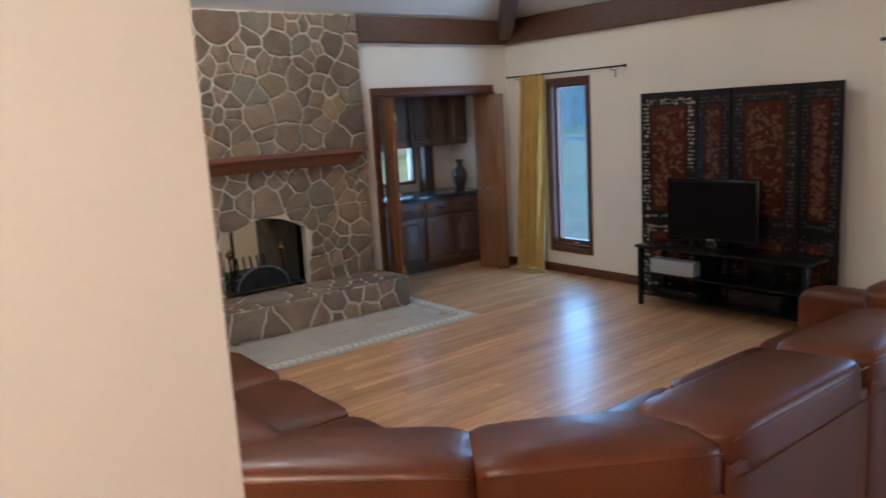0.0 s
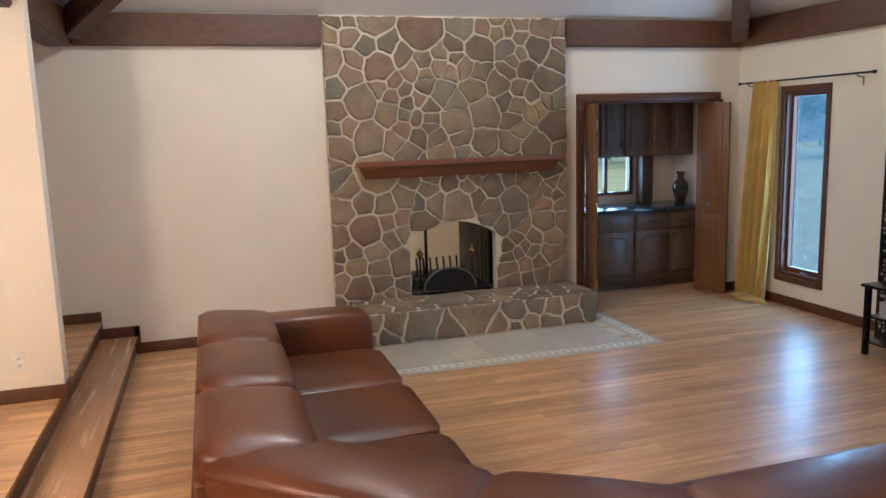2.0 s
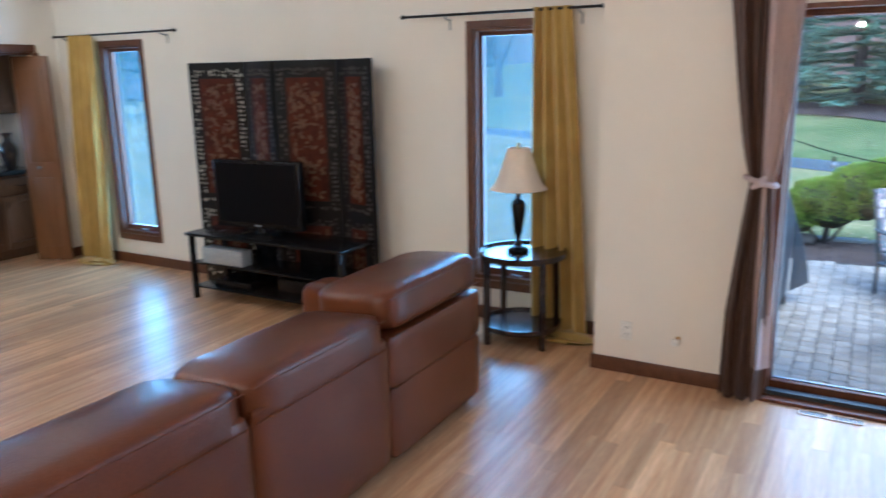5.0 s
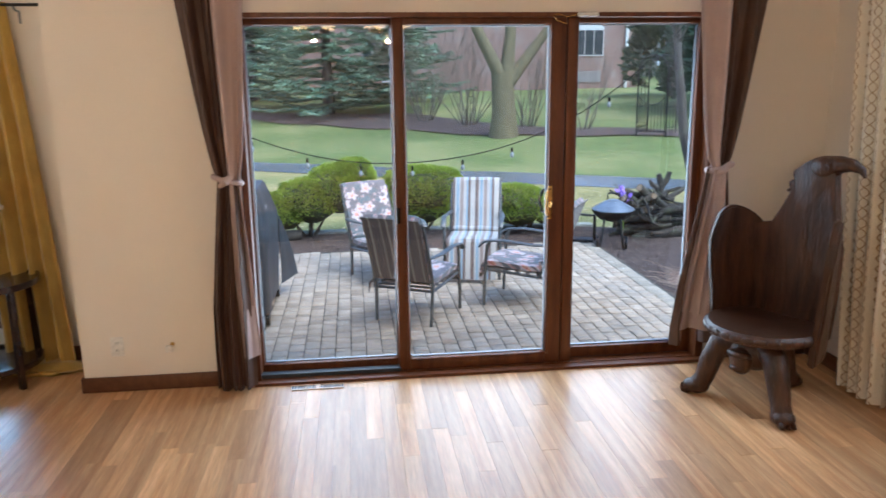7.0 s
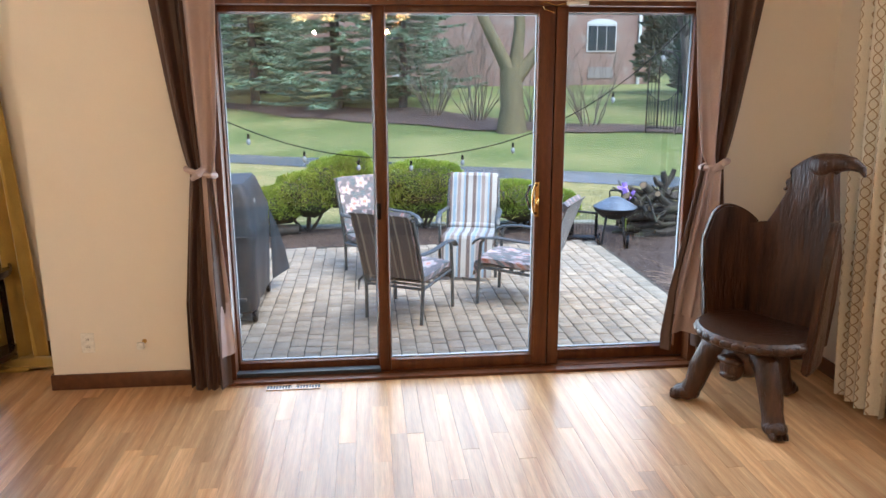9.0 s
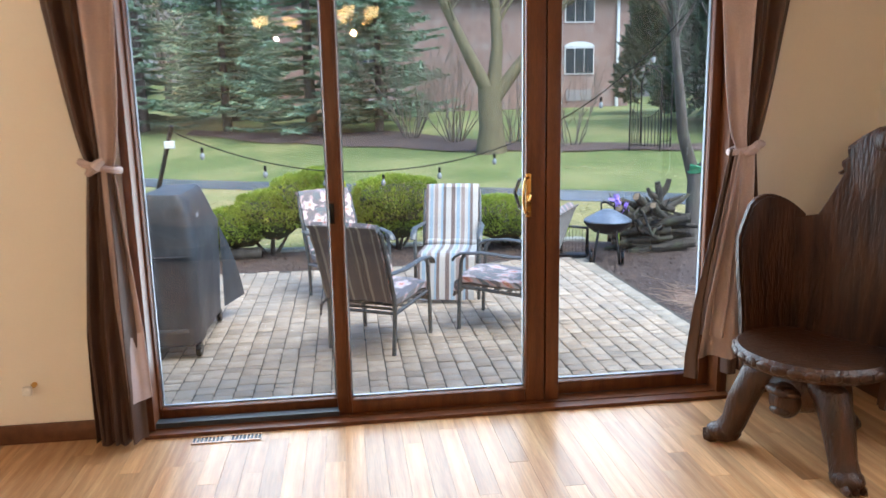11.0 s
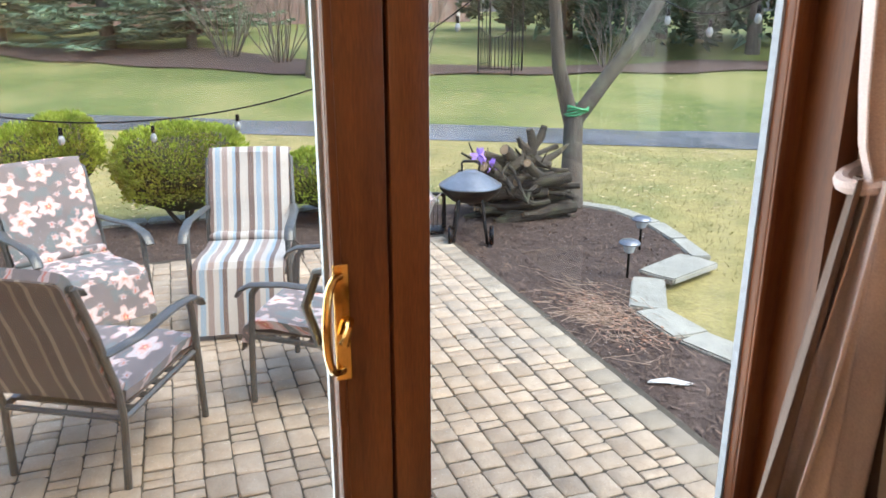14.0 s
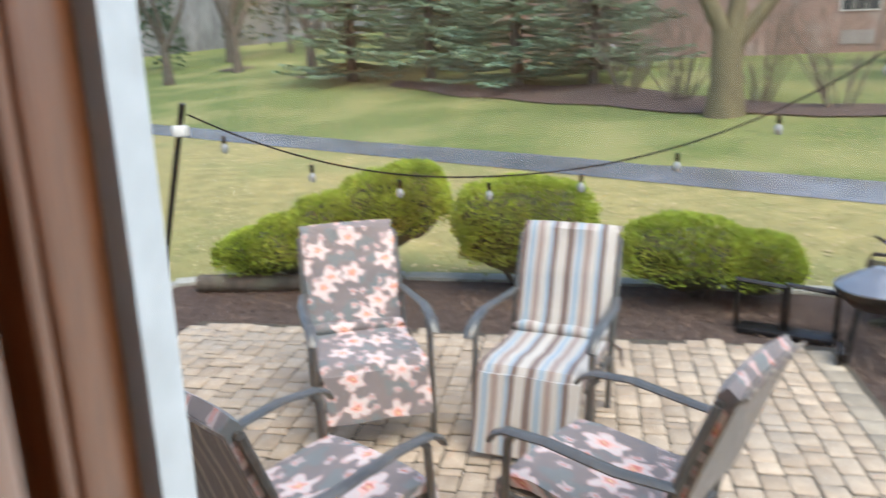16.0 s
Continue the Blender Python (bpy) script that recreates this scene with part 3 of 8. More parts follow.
def stone_mesh(poly, joint, proud, rng, to):
    """One rounded stone, its joint left free round it; to() lays face coordinates into the room."""
    cx, cy = sum(p[0] for p in poly) / len(poly), sum(p[1] for p in poly) / len(poly)
    fine = []
    for (ax, ay), (bx, by) in zip(poly, poly[1:] + poly[:1]):
        n = max(1, int(math.hypot(bx - ax, by - ay) / 0.032))
        fine += [(ax + (bx - ax) * k / n, ay + (by - ay) * k / n) for k in range(n)]
    size = sum(math.hypot(x - cx, y - cy) for x, y in fine) / len(fine)
    if size < 0.025:
        return None
    # round the corners, then shrink by the joint
    for _ in range(1):
        fine = [((a[0] + 9 * b[0] + c[0]) / 11 + 0.016 * noise.noise(Vector((b[0] * 14, b[1] * 14, 1))), (a[1] + 9 * b[1] + c[1]) / 11 + 0.016 * noise.noise(Vector((b[0] * 14, b[1] * 14, 5)))) for a, b, c in zip(fine[-1:] + fine[:-1], fine, fine[1:] + fine[:1])]
    bm = bmesh.new()
    rings = []
    for shrink, lift in ((0.0, -0.03), (0.0, 0.45), (0.06, 0.85), (0.22, 1.0)):
        ring = []
        for x, y in fine:
            d = math.hypot(x - cx, y - cy)
            k = max(0.1, 1 - (joint + shrink * size) / max(d, 1e-3))
            j = 1 + rng.uniform(-0.012, 0.012)
            ring.append(bm.verts.new(to(cx + (x - cx) * k * j, cy + (y - cy) * k * j, proud * lift * (1 + 0.15 * math.sin(9 * x + 7 * y)))))
        rings.append(ring)
    for a, b in zip(rings, rings[1:]):
        for i in range(len(a)):
            bm.faces.new((a[i], a[(i + 1) % len(a)], b[(i + 1) % len(a)], b[i]))
    mid = bm.verts.new(to(cx, cy, proud * rng.uniform(0.95, 1.25)))
    for i in range(len(rings[-1])):
        bm.faces.new((rings[-1][i], rings[-1][(i + 1) % len(fine)], mid))
    return bm


FX0, FX1, FY, FTOP = 1.88, 4.20, 6.715, 2.825
OX0, OX1, OZ0, OSP, OTOP = 2.60, 3.45, 0.30, 0.84, 0.97


def arch(x):
    return OSP + (OTOP - OSP) * max(0.0, 1 - ((x - 3.025) / 0.425) ** 2)


def firebox_hole(u, v):
    """How far inside the opening a point is, and the nearest point of its rim."""
    x, z = u + FX0, v
    top = arch(min(max(x, OX0), OX1))
    inside = OX0 < x < OX1 and z < top
    best = min(((abs(x - OX0) + (0 if z < OSP else z - OSP), OX0, min(z, OSP)), (abs(x - OX1) + (0 if z < OSP else z - OSP), OX1, min(z, OSP)), (abs(z - top) + max(0, OX0 - x, x - OX1), min(max(x, OX0), OX1), top)))
    return (best[0] if inside else -best[0]), best[1] - FX0, best[2]


fireplace = thing("stone_fireplace", "floor-to-beam fieldstone fireplace with pale mortar and raised hearth", "fireplace", at=(3.04, FY, 0))
OFF = Vector((3.04, FY, 0))
bm = bmesh.new()
n = 16
curve = [(OX0 + (OX1 - OX0) * i / n, arch(OX0 + (OX1 - OX0) * i / n)) for i in range(n + 1)]
rim = [(FX0 + 0.01, 0), (OX0, 0)] + curve + [(OX1, 0), (FX1 - 0.01, 0), (FX1 - 0.01, FTOP - 0.01), (FX0 + 0.01, FTOP - 0.01)]
front, rear = [bm.verts.new((x, FY, z)) for x, z in rim], [bm.verts.new((x, YF, z)) for x, z in rim]
bm.faces.new(front)
bm.faces.new(rear[::-1])
for i in range(len(rim)):
    bm.faces.new((front[i], rear[i], rear[(i + 1) % len(rim)], front[(i + 1) % len(rim)]))
bmesh.ops.translate(bm, verts=bm.verts, vec=-OFF)
part("mortar", bm, MORTAR, fireplace, "pale raked mortar", smooth=False)
rng = random.Random(11)
for poly in cells(FX1 - FX0, FTOP, 0.255, rng, firebox_hole):
    sb = stone_mesh(poly, rng.uniform(0.007, 0.014), 0.02, rng, lambda u, v, d: (u + FX0 - OFF.x, -d, v))
    if sb:
        part("stone", sb, rng.choice(STONES), fireplace)
# raised hearth
HX0, HX1, HY0, HZ = 2.02, 4.24, 6.17, 0.295
hb = boxed(HX0 + 0.01, HX1 - 0.01, HY0 + 0.012, FY, 0, HZ - 0.012)
bmesh.ops.translate(hb, verts=hb.verts, vec=-OFF)
hearth = part("hearth", hb, MORTAR, fireplace, "raised stone hearth bench", smooth=False)
for w, h, to, size in ((HX1 - HX0, HZ, lambda u, v, d: (u + HX0 - OFF.x, HY0 + 0.012 - d - OFF.y, v), 0.36), (HX1 - HX0, FY - HY0, lambda u, v, d: (u + HX0 - OFF.x, v + HY0 - OFF.y, HZ - 0.012 + d * 0.8), 0.33), (FY - HY0, HZ, lambda u, v, d: (HX1 - 0.012 + d - OFF.x, u + HY0 - OFF.y, v), 0.2)):
    for poly in cells(w, h, size, rng):
        sb = stone_mesh(poly, rng.uniform(0.011, 0.02), 0.018, rng, to)
        if sb:
            part("stone", sb, rng.choice(STONES), hearth)
# moulded mantel shelf
mb = bmesh.new()
prof = [(0.0, 1.405), (0.06, 1.405), (0.075, 1.43), (0.1, 1.46), (0.125, 1.5), (0.15, 1.515), (0.17, 1.52), (0.17, 1.56), (0.0, 1.56)]
ends = []
for x, s in ((2.09, 1), (4.10, -1)):
    ends.append([mb.verts.new((x + s * (0.17 - y) * 0.9 - 3.04, -y - 0.02, z)) for y, z in prof])
for i in range(len(prof)):
    mb.faces.new((ends[0][i], ends[0][(i + 1) % len(prof)], ends[1][(i + 1) % len(prof)], ends[1][i]))
for e in ends:
    mb.faces.new(e)
tagged(solid("mantel_shelf", mb, surface("cherry_mantel", (0.15, 0.052, 0.02), (0.21, 0.075, 0.03), 0.35, 4, bump=0.05, fine=50, stretch=(0.8, 7, 7)), "reddish wooden mantel shelf with moulded underside", "mantel", at=(3.04, FY, 0)))
# tiled strip before the hearth
apron = setting("hearth_apron", slabs((2.02, 4.44, 5.34, 6.17, -0.01, 0.0), (4.24, 4.44, 6.17, 6.52, -0.01, 0.0)), MORTAR, "beige tiled apron with a mosaic border", "floor")
tile_mesh = finish("tile", box(bmesh.new(), -0.15, 0.15, -0.15, 0.15, 0, 0.004, bevel=0.0015, seg=1), TILE, False)
for i in range(7):
    for j in range(2):
        ob = new("tile", tile_mesh)
        ob.location = (2.19 + i * 0.306, 6.01 - j * 0.306, 0.0)
        ob.parent = apron
chev = {}
for nm, mt in (("a", MOSAIC), ("b", MOSAIC_B)):
    cb = bmesh.new()
    extruded(cb, [(-0.03, -0.045), (0.0, -0.045), (0.032, 0.0), (0.0, 0.045), (-0.03, 0.045), (0.002, 0.0)] if nm == "a" else [(0.0, -0.018), (0.014, 0.0), (0.0, 0.018), (-0.014, 0.0)], 0, 0.004)
    chev[nm] = finish("chip", cb, mt, False)
for i in range(33):
    for nm, dx in (("a", 0), ("b", 0.035)):
        ob = new("chip", chev[nm])
        ob.matrix_basis = pose(2.08 + i * 0.071 + dx, 5.44, 0.0)
        ob.parent = apron
for i in range(15):
    for nm, dy in (("a", 0), ("b", 0.035)):
        ob = new("chip", chev[nm])
        ob.matrix_basis = pose(4.37, 5.47 + i * 0.071 + dy, 0.0, 0, 0, 90)
        ob.parent = apron
for x0, x1, y0, y1 in ((2.04, 4.43, 5.345, 5.385), (2.04, 4.31, 5.5, 5.54), (4.425, 4.438, 5.39, 6.5), (4.27, 4.31, 5.54, 6.5)):
    ob = new("border_strip", finish("border_strip", boxed(x0, x1, y0, y1, 0, 0.004), MOSAIC_B, False))
    ob.parent = apron
# grate, fan screen, fire tools and a brass lamp glimpsed in the firebox
grate = thing("fire_grate", "black iron fire grate with log holders and a fan screen", "grate", at=(3.0, 6.95, OZ0))
for i in range(7):
    part("bar", tube(bmesh.new(), [(-0.22 + i * 0.07, -0.12, 0.1), (-0.22 + i * 0.07, 0.2, 0.1), (-0.22 + i * 0.07, 0.24, 0.26)], 0.011, 6), DARKMETAL, grate)
for y in (-0.12, 0.18):
    part("rail", tube(bmesh.new(), [(-0.26, y, 0.0), (-0.26, y, 0.09), (0.26, y, 0.09), (0.26, y, 0.0)], 0.012, 6), DARKMETAL, grate)
fan = bmesh.new()
rim = [(0.26 * math.cos(a), -0.17, 0.02 + 0.2 * math.sin(a)) for a in np.linspace(0, math.pi, 13)]
extr = [fan.verts.new(p) for p in rim]
extr2 = [fan.verts.new((x, y + 0.006, z)) for x, y, z in rim]
fan.faces.new(extr)
fan.faces.new(extr2[::-1])
for i in range(13):
    fan.faces.new((extr[i], extr2[i], extr2[(i + 1) % 13], extr[(i + 1) % 13]))
part("fan_screen", fan, DARKMETAL, grate)
part("rim", tube(bmesh.new(), rim, 0.009, 6), ALU, grate, "pale metal rim")
for x in (2.74, 3.27):
    ai = thing("andiron", "iron andiron with a polished brass ball finial", "andiron", at=(x, 6.9, OZ0), group="andirons")
    part("shaft", tube(bmesh.new(), [(0, 0, 0.0), (0, 0, 0.2), (0, 0, 0.3)], [0.014, 0.011, 0.009], 8), DARKMETAL, ai)
    part("foot", tube(bmesh.new(), [(-0.09, 0, 0.012), (-0.05, 0, 0.07), (0, 0, 0.1), (0.05, 0, 0.07), (0.09, 0, 0.012)], 0.011, 6), DARKMETAL, ai)
    part("finial", turned(bmesh.new(), [(0.012, 0.3), (0.02, 0.306), (0.012, 0.314), (0.026, 0.33), (0.034, 0.35), (0.026, 0.372), (0.01, 0.384), (0.012, 0.392), (0.004, 0.41)], steps=16), BRASS, ai, "polished brass ball finial")
tools = thing("fire_tools", "black iron fire tool set leaning in the firebox", "fire tools", at=(3.36, 6.86, OZ0))
part("base", turned(bmesh.new(), [(0.08, 0), (0.08, 0.015), (0.02, 0.03)]), DARKMETAL, tools)
for dx, hgt in ((0, 0.5), (0.035, 0.42), (-0.035, 0.45)):
    part("tool", tube(bmesh.new(), [(dx, 0, 0.02), (dx * 1.2, 0.02, hgt), (dx * 1.2 + 0.02, 0.02, hgt + 0.03)], [0.007, 0.006, 0.009], 6), DARKMETAL, tools)
crane = thing("fireplace_crane", "black iron swinging crane inside the firebox", "crane", at=(2.86, 7.1, OZ0))
part("post", tube(bmesh.new(), [(0, 0, 0), (0, 0, 0.62)], 0.016), DARKMETAL, crane)
part("arm", tube(bmesh.new(), [(0, 0, 0.56), (-0.2, 0.0, 0.58), (-0.22, 0, 0.5)], 0.01, 6), DARKMETAL, crane)


# ---- bar alcove ----
def arched_panel(bm, x0, x1, y, z0, z1):
    """A raised panel with an arched head, standing proud of a door face at y."""
    pts = [(x0, z0), (x1, z0), (x1, z1 - 0.07)]
    for a in np.linspace(0, math.pi, 9):
        pts.append(((x0 + x1) / 2 + (x1 - x0) / 2 * 0.72 * math.cos(a), z1 - 0.05 + 0.05 * math.sin(a)))
    pts.append((x0, z1 - 0.07))
    f = [bm.verts.new((x, y - 0.02, z)) for x, z in pts]
    cx, cz = (x0 + x1) / 2, (z0 + z1) / 2
    o = [bm.verts.new((cx + (x - cx) * 1.24, y - 0.001, cz + (z - cz) * 1.08)) for x, z in pts]
    bm.faces.new(f)
    for i in range(len(f)):
        bm.faces.new((f[i], f[(i + 1) % len(f)], o[(i + 1) % len(f)], o[i]))
    return bm


KN = [(0.0, 0), (0.012, 0.002), (0.014, 0.01), (0.006, 0.018)]


def cupboard(name, label, x0, x1, y0, y1, z0, z1, doors, drawers=0, toe=0.0):
    cab = thing(name, label, "cabinet", at=((x0 + x1) / 2, y1, z0))
    o = Vector(((x0 + x1) / 2, y1, z0))

    def loc(bm):
        bmesh.ops.translate(bm, verts=bm.verts, vec=-o)
        return bm
    part("body", loc(slabs((x0, x1, y0 + 0.02, y1, z0 + toe, z1), *([(x0, x1, y0 + 0.08, y1, z0, z0 + toe)] if toe else []))), CABINET, cab, smooth=False)
    dz1 = z1 - 0.02
    if drawers:
        w = (x1 - x0) / drawers
        for i in range(drawers):
            a, b = x0 + i * w + 0.02, x0 + (i + 1) * w - 0.02
            d = part("drawer_front", loc(boxed(a, b, y0, y0 + 0.019, z1 - 0.19, z1 - 0.03, bevel=0.006)), CABINET, cab)
            part("pull", loc(tube(bmesh.new(), [((a + b) / 2 - 0.05, y0, z1 - 0.1), ((a + b) / 2 - 0.03, y0 - 0.02, z1 - 0.11), ((a + b) / 2 + 0.03, y0 - 0.02, z1 - 0.11), ((a + b) / 2 + 0.05, y0, z1 - 0.1)], 0.005, 6)), DARKMETAL, d)
        dz1 = z1 - 0.21
    w = (x1 - x0) / doors
    for i in range(doors):
        a, b = x0 + i * w + 0.012, x0 + (i + 1) * w - 0.012
        d = part("door", loc(boxed(a, b, y0, y0 + 0.019, z0 + toe + 0.02, dz1, bevel=0.004)), CABINET, cab)
        part("raised_panel", loc(arched_panel(bmesh.new(), a + 0.065, b - 0.065, y0, z0 + toe + 0.1, dz1 - 0.06)), CABINET, d)
        hx = b - 0.03 if i % 2 == 0 else a + 0.03
        hz = z0 + 0.1 if not drawers else dz1 - 0.12
        part("handle", loc(tube(bmesh.new(), [(hx, y0, hz), (hx, y0 - 0.02, hz + 0.015), (hx, y0 - 0.02, hz + 0.065), (hx, y0, hz + 0.08)], 0.005, 6)), DARKMETAL, d)
    return cab


cupboard("base_cabinet", "dark oak base cabinet with drawers and arched doors", 4.37, 5.28, 7.24, 7.83, 0.0, 0.86, 2, 2, toe=0.09)
cupboard("base_cabinet", "dark oak base cabinet with drawers and arched doors", 5.285, 6.17, 7.24, 7.83, 0.0, 0.86, 2, 2, toe=0.09)
cupboard("wall_cabinet", "dark oak wall cabinet with arched doors", 4.37, 5.28, 7.46, 7.83, 1.46, 2.3, 3)
cupboard("wall_cabinet", "dark oak wall cabinet with arched doors", 5.285, 6.17, 7.46, 7.83, 1.46, 2.3, 3)
solid("worktop", boxed(4.37, 6.17, 7.21, 7.835, 0.862, 0.905, bevel=0.006), COUNTER, "dark polished worktop on the bar cabinets", "worktop")
solid("bar_sink", turned(bmesh.new(), [(0.19, 0), (0.2, 0.006), (0.17, 0.008), (0.16, 0.002)], steps=24), ALU, "small round steel bar sink in the worktop", "sink", at=(4.78, 7.5, 0.906))
tap = thing("bar_tap", "dark gooseneck bar tap behind the sink", "tap", at=(4.72, 7.72, 0.906))
part("spout", tube(bmesh.new(), [(0, 0, 0), (0, 0, 0.22), (0.02, -0.05, 0.27), (0.03, -0.12, 0.25), (0.03, -0.13, 0.2)], 0.011), DARKMETAL, tap)
part("lever", tube(bmesh.new(), [(0.05, 0, 0), (0.06, 0, 0.06), (0.1, -0.03, 0.08)], 0.008, 6), DARKMETAL, tap)
w4 = setting("window_4", slabs((4.62, 4.67, 7.84, 7.9, 1.0, 1.6), (5.57, 5.62, 7.84, 7.9, 1.0, 1.6), (4.67, 5.57, 7.84, 7.9, 1.0, 1.04), (4.67, 5.57, 7.84, 7.9, 1.56, 1.6), (4.96, 5.0, 7.85, 7.9, 1.04, 1.56), (5.25, 5.29, 7.85, 7.9, 1.04, 1.56)), PANEL, "small wooden window over the bar worktop", "window")
solid("wood_post", boxed(5.66, 5.8, 7.70, 7.835, 0.905, 1.46, bevel=0.006), CABINET, "dark wooden post between worktop and wall cabinets", "post")
vase = turned(bmesh.new(), [(0.05, 0), (0.055, 0.01), (0.06, 0.05), (0.085, 0.14), (0.09, 0.2), (0.07, 0.25), (0.04, 0.28), (0.035, 0.33), (0.055, 0.36), (0.055, 0.365), (0.03, 0.35)], steps=24)
solid("vase", vase, VASE, "tall black glazed vase with painted panels", "vase", at=(5.98, 7.42, 0.906))
# casing and bifold leaves of the bar
for b in ((4.345, 4.42, YF - 0.03, YF, 0, 2.05), (5.97, 6.03, YF - 0.03, YF, 0, 2.05), (4.345, 6.0, YF - 0.03, YF, 2.05, 2.125), (4.42, 4.44, YF, YF + WT, 0, 2.03), (4.42, 5.97, YF, YF + WT, 2.03, 2.05)):
    solid("trim", boxed(*b, bevel=0.005), TRIM, "dark stained door casing round the bar opening", "trim", kind="structure")


def leaf(name, at, turn, label):
    d = thing(name, label, "door", at=at, turn=turn)
    part("panel", boxed(0, 0.36, -0.017, 0.017, 0.012, 2.02, bevel=0.004), PANEL, d)
    for s in (-1, 1):
        for z0, z1 in ((0.15, 0.85), (1.0, 1.9)):
            bm = bmesh.new()
            box(bm, 0.07, 0.29, min(s * 0.0165, s * 0.026), max(s * 0.0165, s * 0.026), z0, z1, bevel=0.008)
            part("raised_panel", bm, PANEL, d)
    return d


for at, turn in (((4.45, YF - 0.04, 0), -107), ((4.50, YF - 0.03, 0), -111)):
    dl = leaf("bifold_leaf", at, turn, "reddish brown bifold leaf folded back at the opening")
for z in (0.25, 1.0, 1.78):
    part("hinge", turned(bmesh.new(), [(0.006, -0.012), (0.018, 0), (0.018, 0.08), (0.006, 0.092)], (0.362, 0, z), 10), BRASS, dl, "bright brass hinge")
dr = leaf("bifold_leaf", (5.885, 6.99, 0), -65, "reddish brown bifold leaf standing open over the wall")
kb = turned(bmesh.new(), [(0.005, 0), (0.005, 0.02), (0.016, 0.028), (0.017, 0.036), (0.01, 0.042)], steps=12)
bmesh.ops.rotate(kb, verts=kb.verts, cent=(0, 0, 0), matrix=Matrix.Rotation(radians(90), 3, 'X'))
bmesh.ops.translate(kb, verts=kb.verts, vec=(0.16, -0.017, 0.95))
part("knob", kb, ALU, dr, "small metal knob")


# ---- windows of the television wall ----
def tall_window(name, y0, y1):
    f = 0.05
    w = setting(name, slabs((XT - 0.018, XT + 0.0, y0 - 0.045, y0 + 0.0, WZ[0] - 0.06, WZ[1] + 0.05), (XT - 0.018, XT + 0.0, y1, y1 + 0.05, WZ[0] - 0.06, WZ[1] + 0.05), (XT - 0.018, XT, y0, y1, WZ[1], WZ[1] + 0.05), (XT - 0.022, XT, y0, y1, WZ[0] - 0.06, WZ[0])), TRIM, "tall narrow casement window in dark wood", "window")
    part("window_frame", slabs((XT, XT + 0.13, y0, y0 + 0.02, *WZ), (XT, XT + 0.13, y1 - 0.02, y1, *WZ), (XT, XT + 0.13, y0 + 0.02, y1 - 0.02, WZ[1] - 0.02, WZ[1]), (XT, XT + 0.13, y0 + 0.02, y1 - 0.02, WZ[0], WZ[0] + 0.03)), TRIM, w, smooth=False)
    part("sash", slabs((XT + 0.05, XT + 0.09, y0 + 0.02, y0 + f, WZ[0] + 0.03, WZ[1] - 0.02), (XT + 0.05, XT + 0.09, y1 - f, y1 - 0.02, WZ[0] + 0.03, WZ[1] - 0.02), (XT + 0.05, XT + 0.09, y0 + f, y1 - f, WZ[1] - 0.05, WZ[1] - 0.02), (XT + 0.05, XT + 0.09, y0 + f, y1 - f, WZ[0] + 0.03, WZ[0] + 0.08)), DOORWOOD, w, smooth=False)
    p = part("pane", boxed(XT + 0.068, XT + 0.072, y0 + f - 0.005, y1 - f + 0.005, WZ[0] + 0.075, WZ[1] - 0.045), GLASS, w, smooth=False)
    p.visible_shadow = False
    # added sheet: imitates the bluish glare in the pane, no real mesh
    g = part("haze_sheet", boxed(XT + 0.105, XT + 0.107, y0 + 0.02, y1 - 0.02, WZ[0] + 0.03, WZ[1] - 0.02), HAZE, w, "added pale sheet that hazes the view outside", smooth=False)
    g.visible_shadow = False
    part("crank", tube(bmesh.new(), [(XT + 0.04, (y0 + y1) / 2, WZ[0] + 0.04), (XT + 0.01, (y0 + y1) / 2 - 0.02, WZ[0] + 0.055), (XT + 0.0, (y0 + y1) / 2 - 0.1, WZ[0] + 0.05)], 0.008, 6), ALU, w, "small metal window crank")
    return w


tall_window("window_1", *W1)
tall_window("window_2", *W2)


def drape(bm, top, bottom, folds, depth, rows=10, cols=None, taper=None, seed=0):
    """A hanging cloth between a top and a bottom line, gathered in folds."""
    rng = random.Random(seed)
    cols = cols or folds * 8
    (ta, tb), (ba, bb) = [[Vector(p) for p in l] for l in (top, bottom)]
    ph = [rng.uniform(-0.5, 0.5) for _ in range(cols + 1)]
    out = []
    for r in range(rows + 1):
        s = r / rows
        a, b = ta.lerp(ba, s), tb.lerp(bb, s)
        along = (b - a).normalized()
        nrm = along.cross(Vector((0, 0, 1))).normalized()
        row = []
        for c in range(cols + 1):
            u = c / cols
            k = depth * (0.6 + 0.5 * s) * math.sin(2 * math.pi * folds * u + 0.8 * math.sin(3 * s + folds * u)) + depth * 0.3 * math.sin(5.3 * folds * u + 2 * s)
            row.append(a.lerp(b, u + 0.01 * ph[c] * s) + nrm * k)
        out.append(row)
    return sheet(bm, out, 0.003)


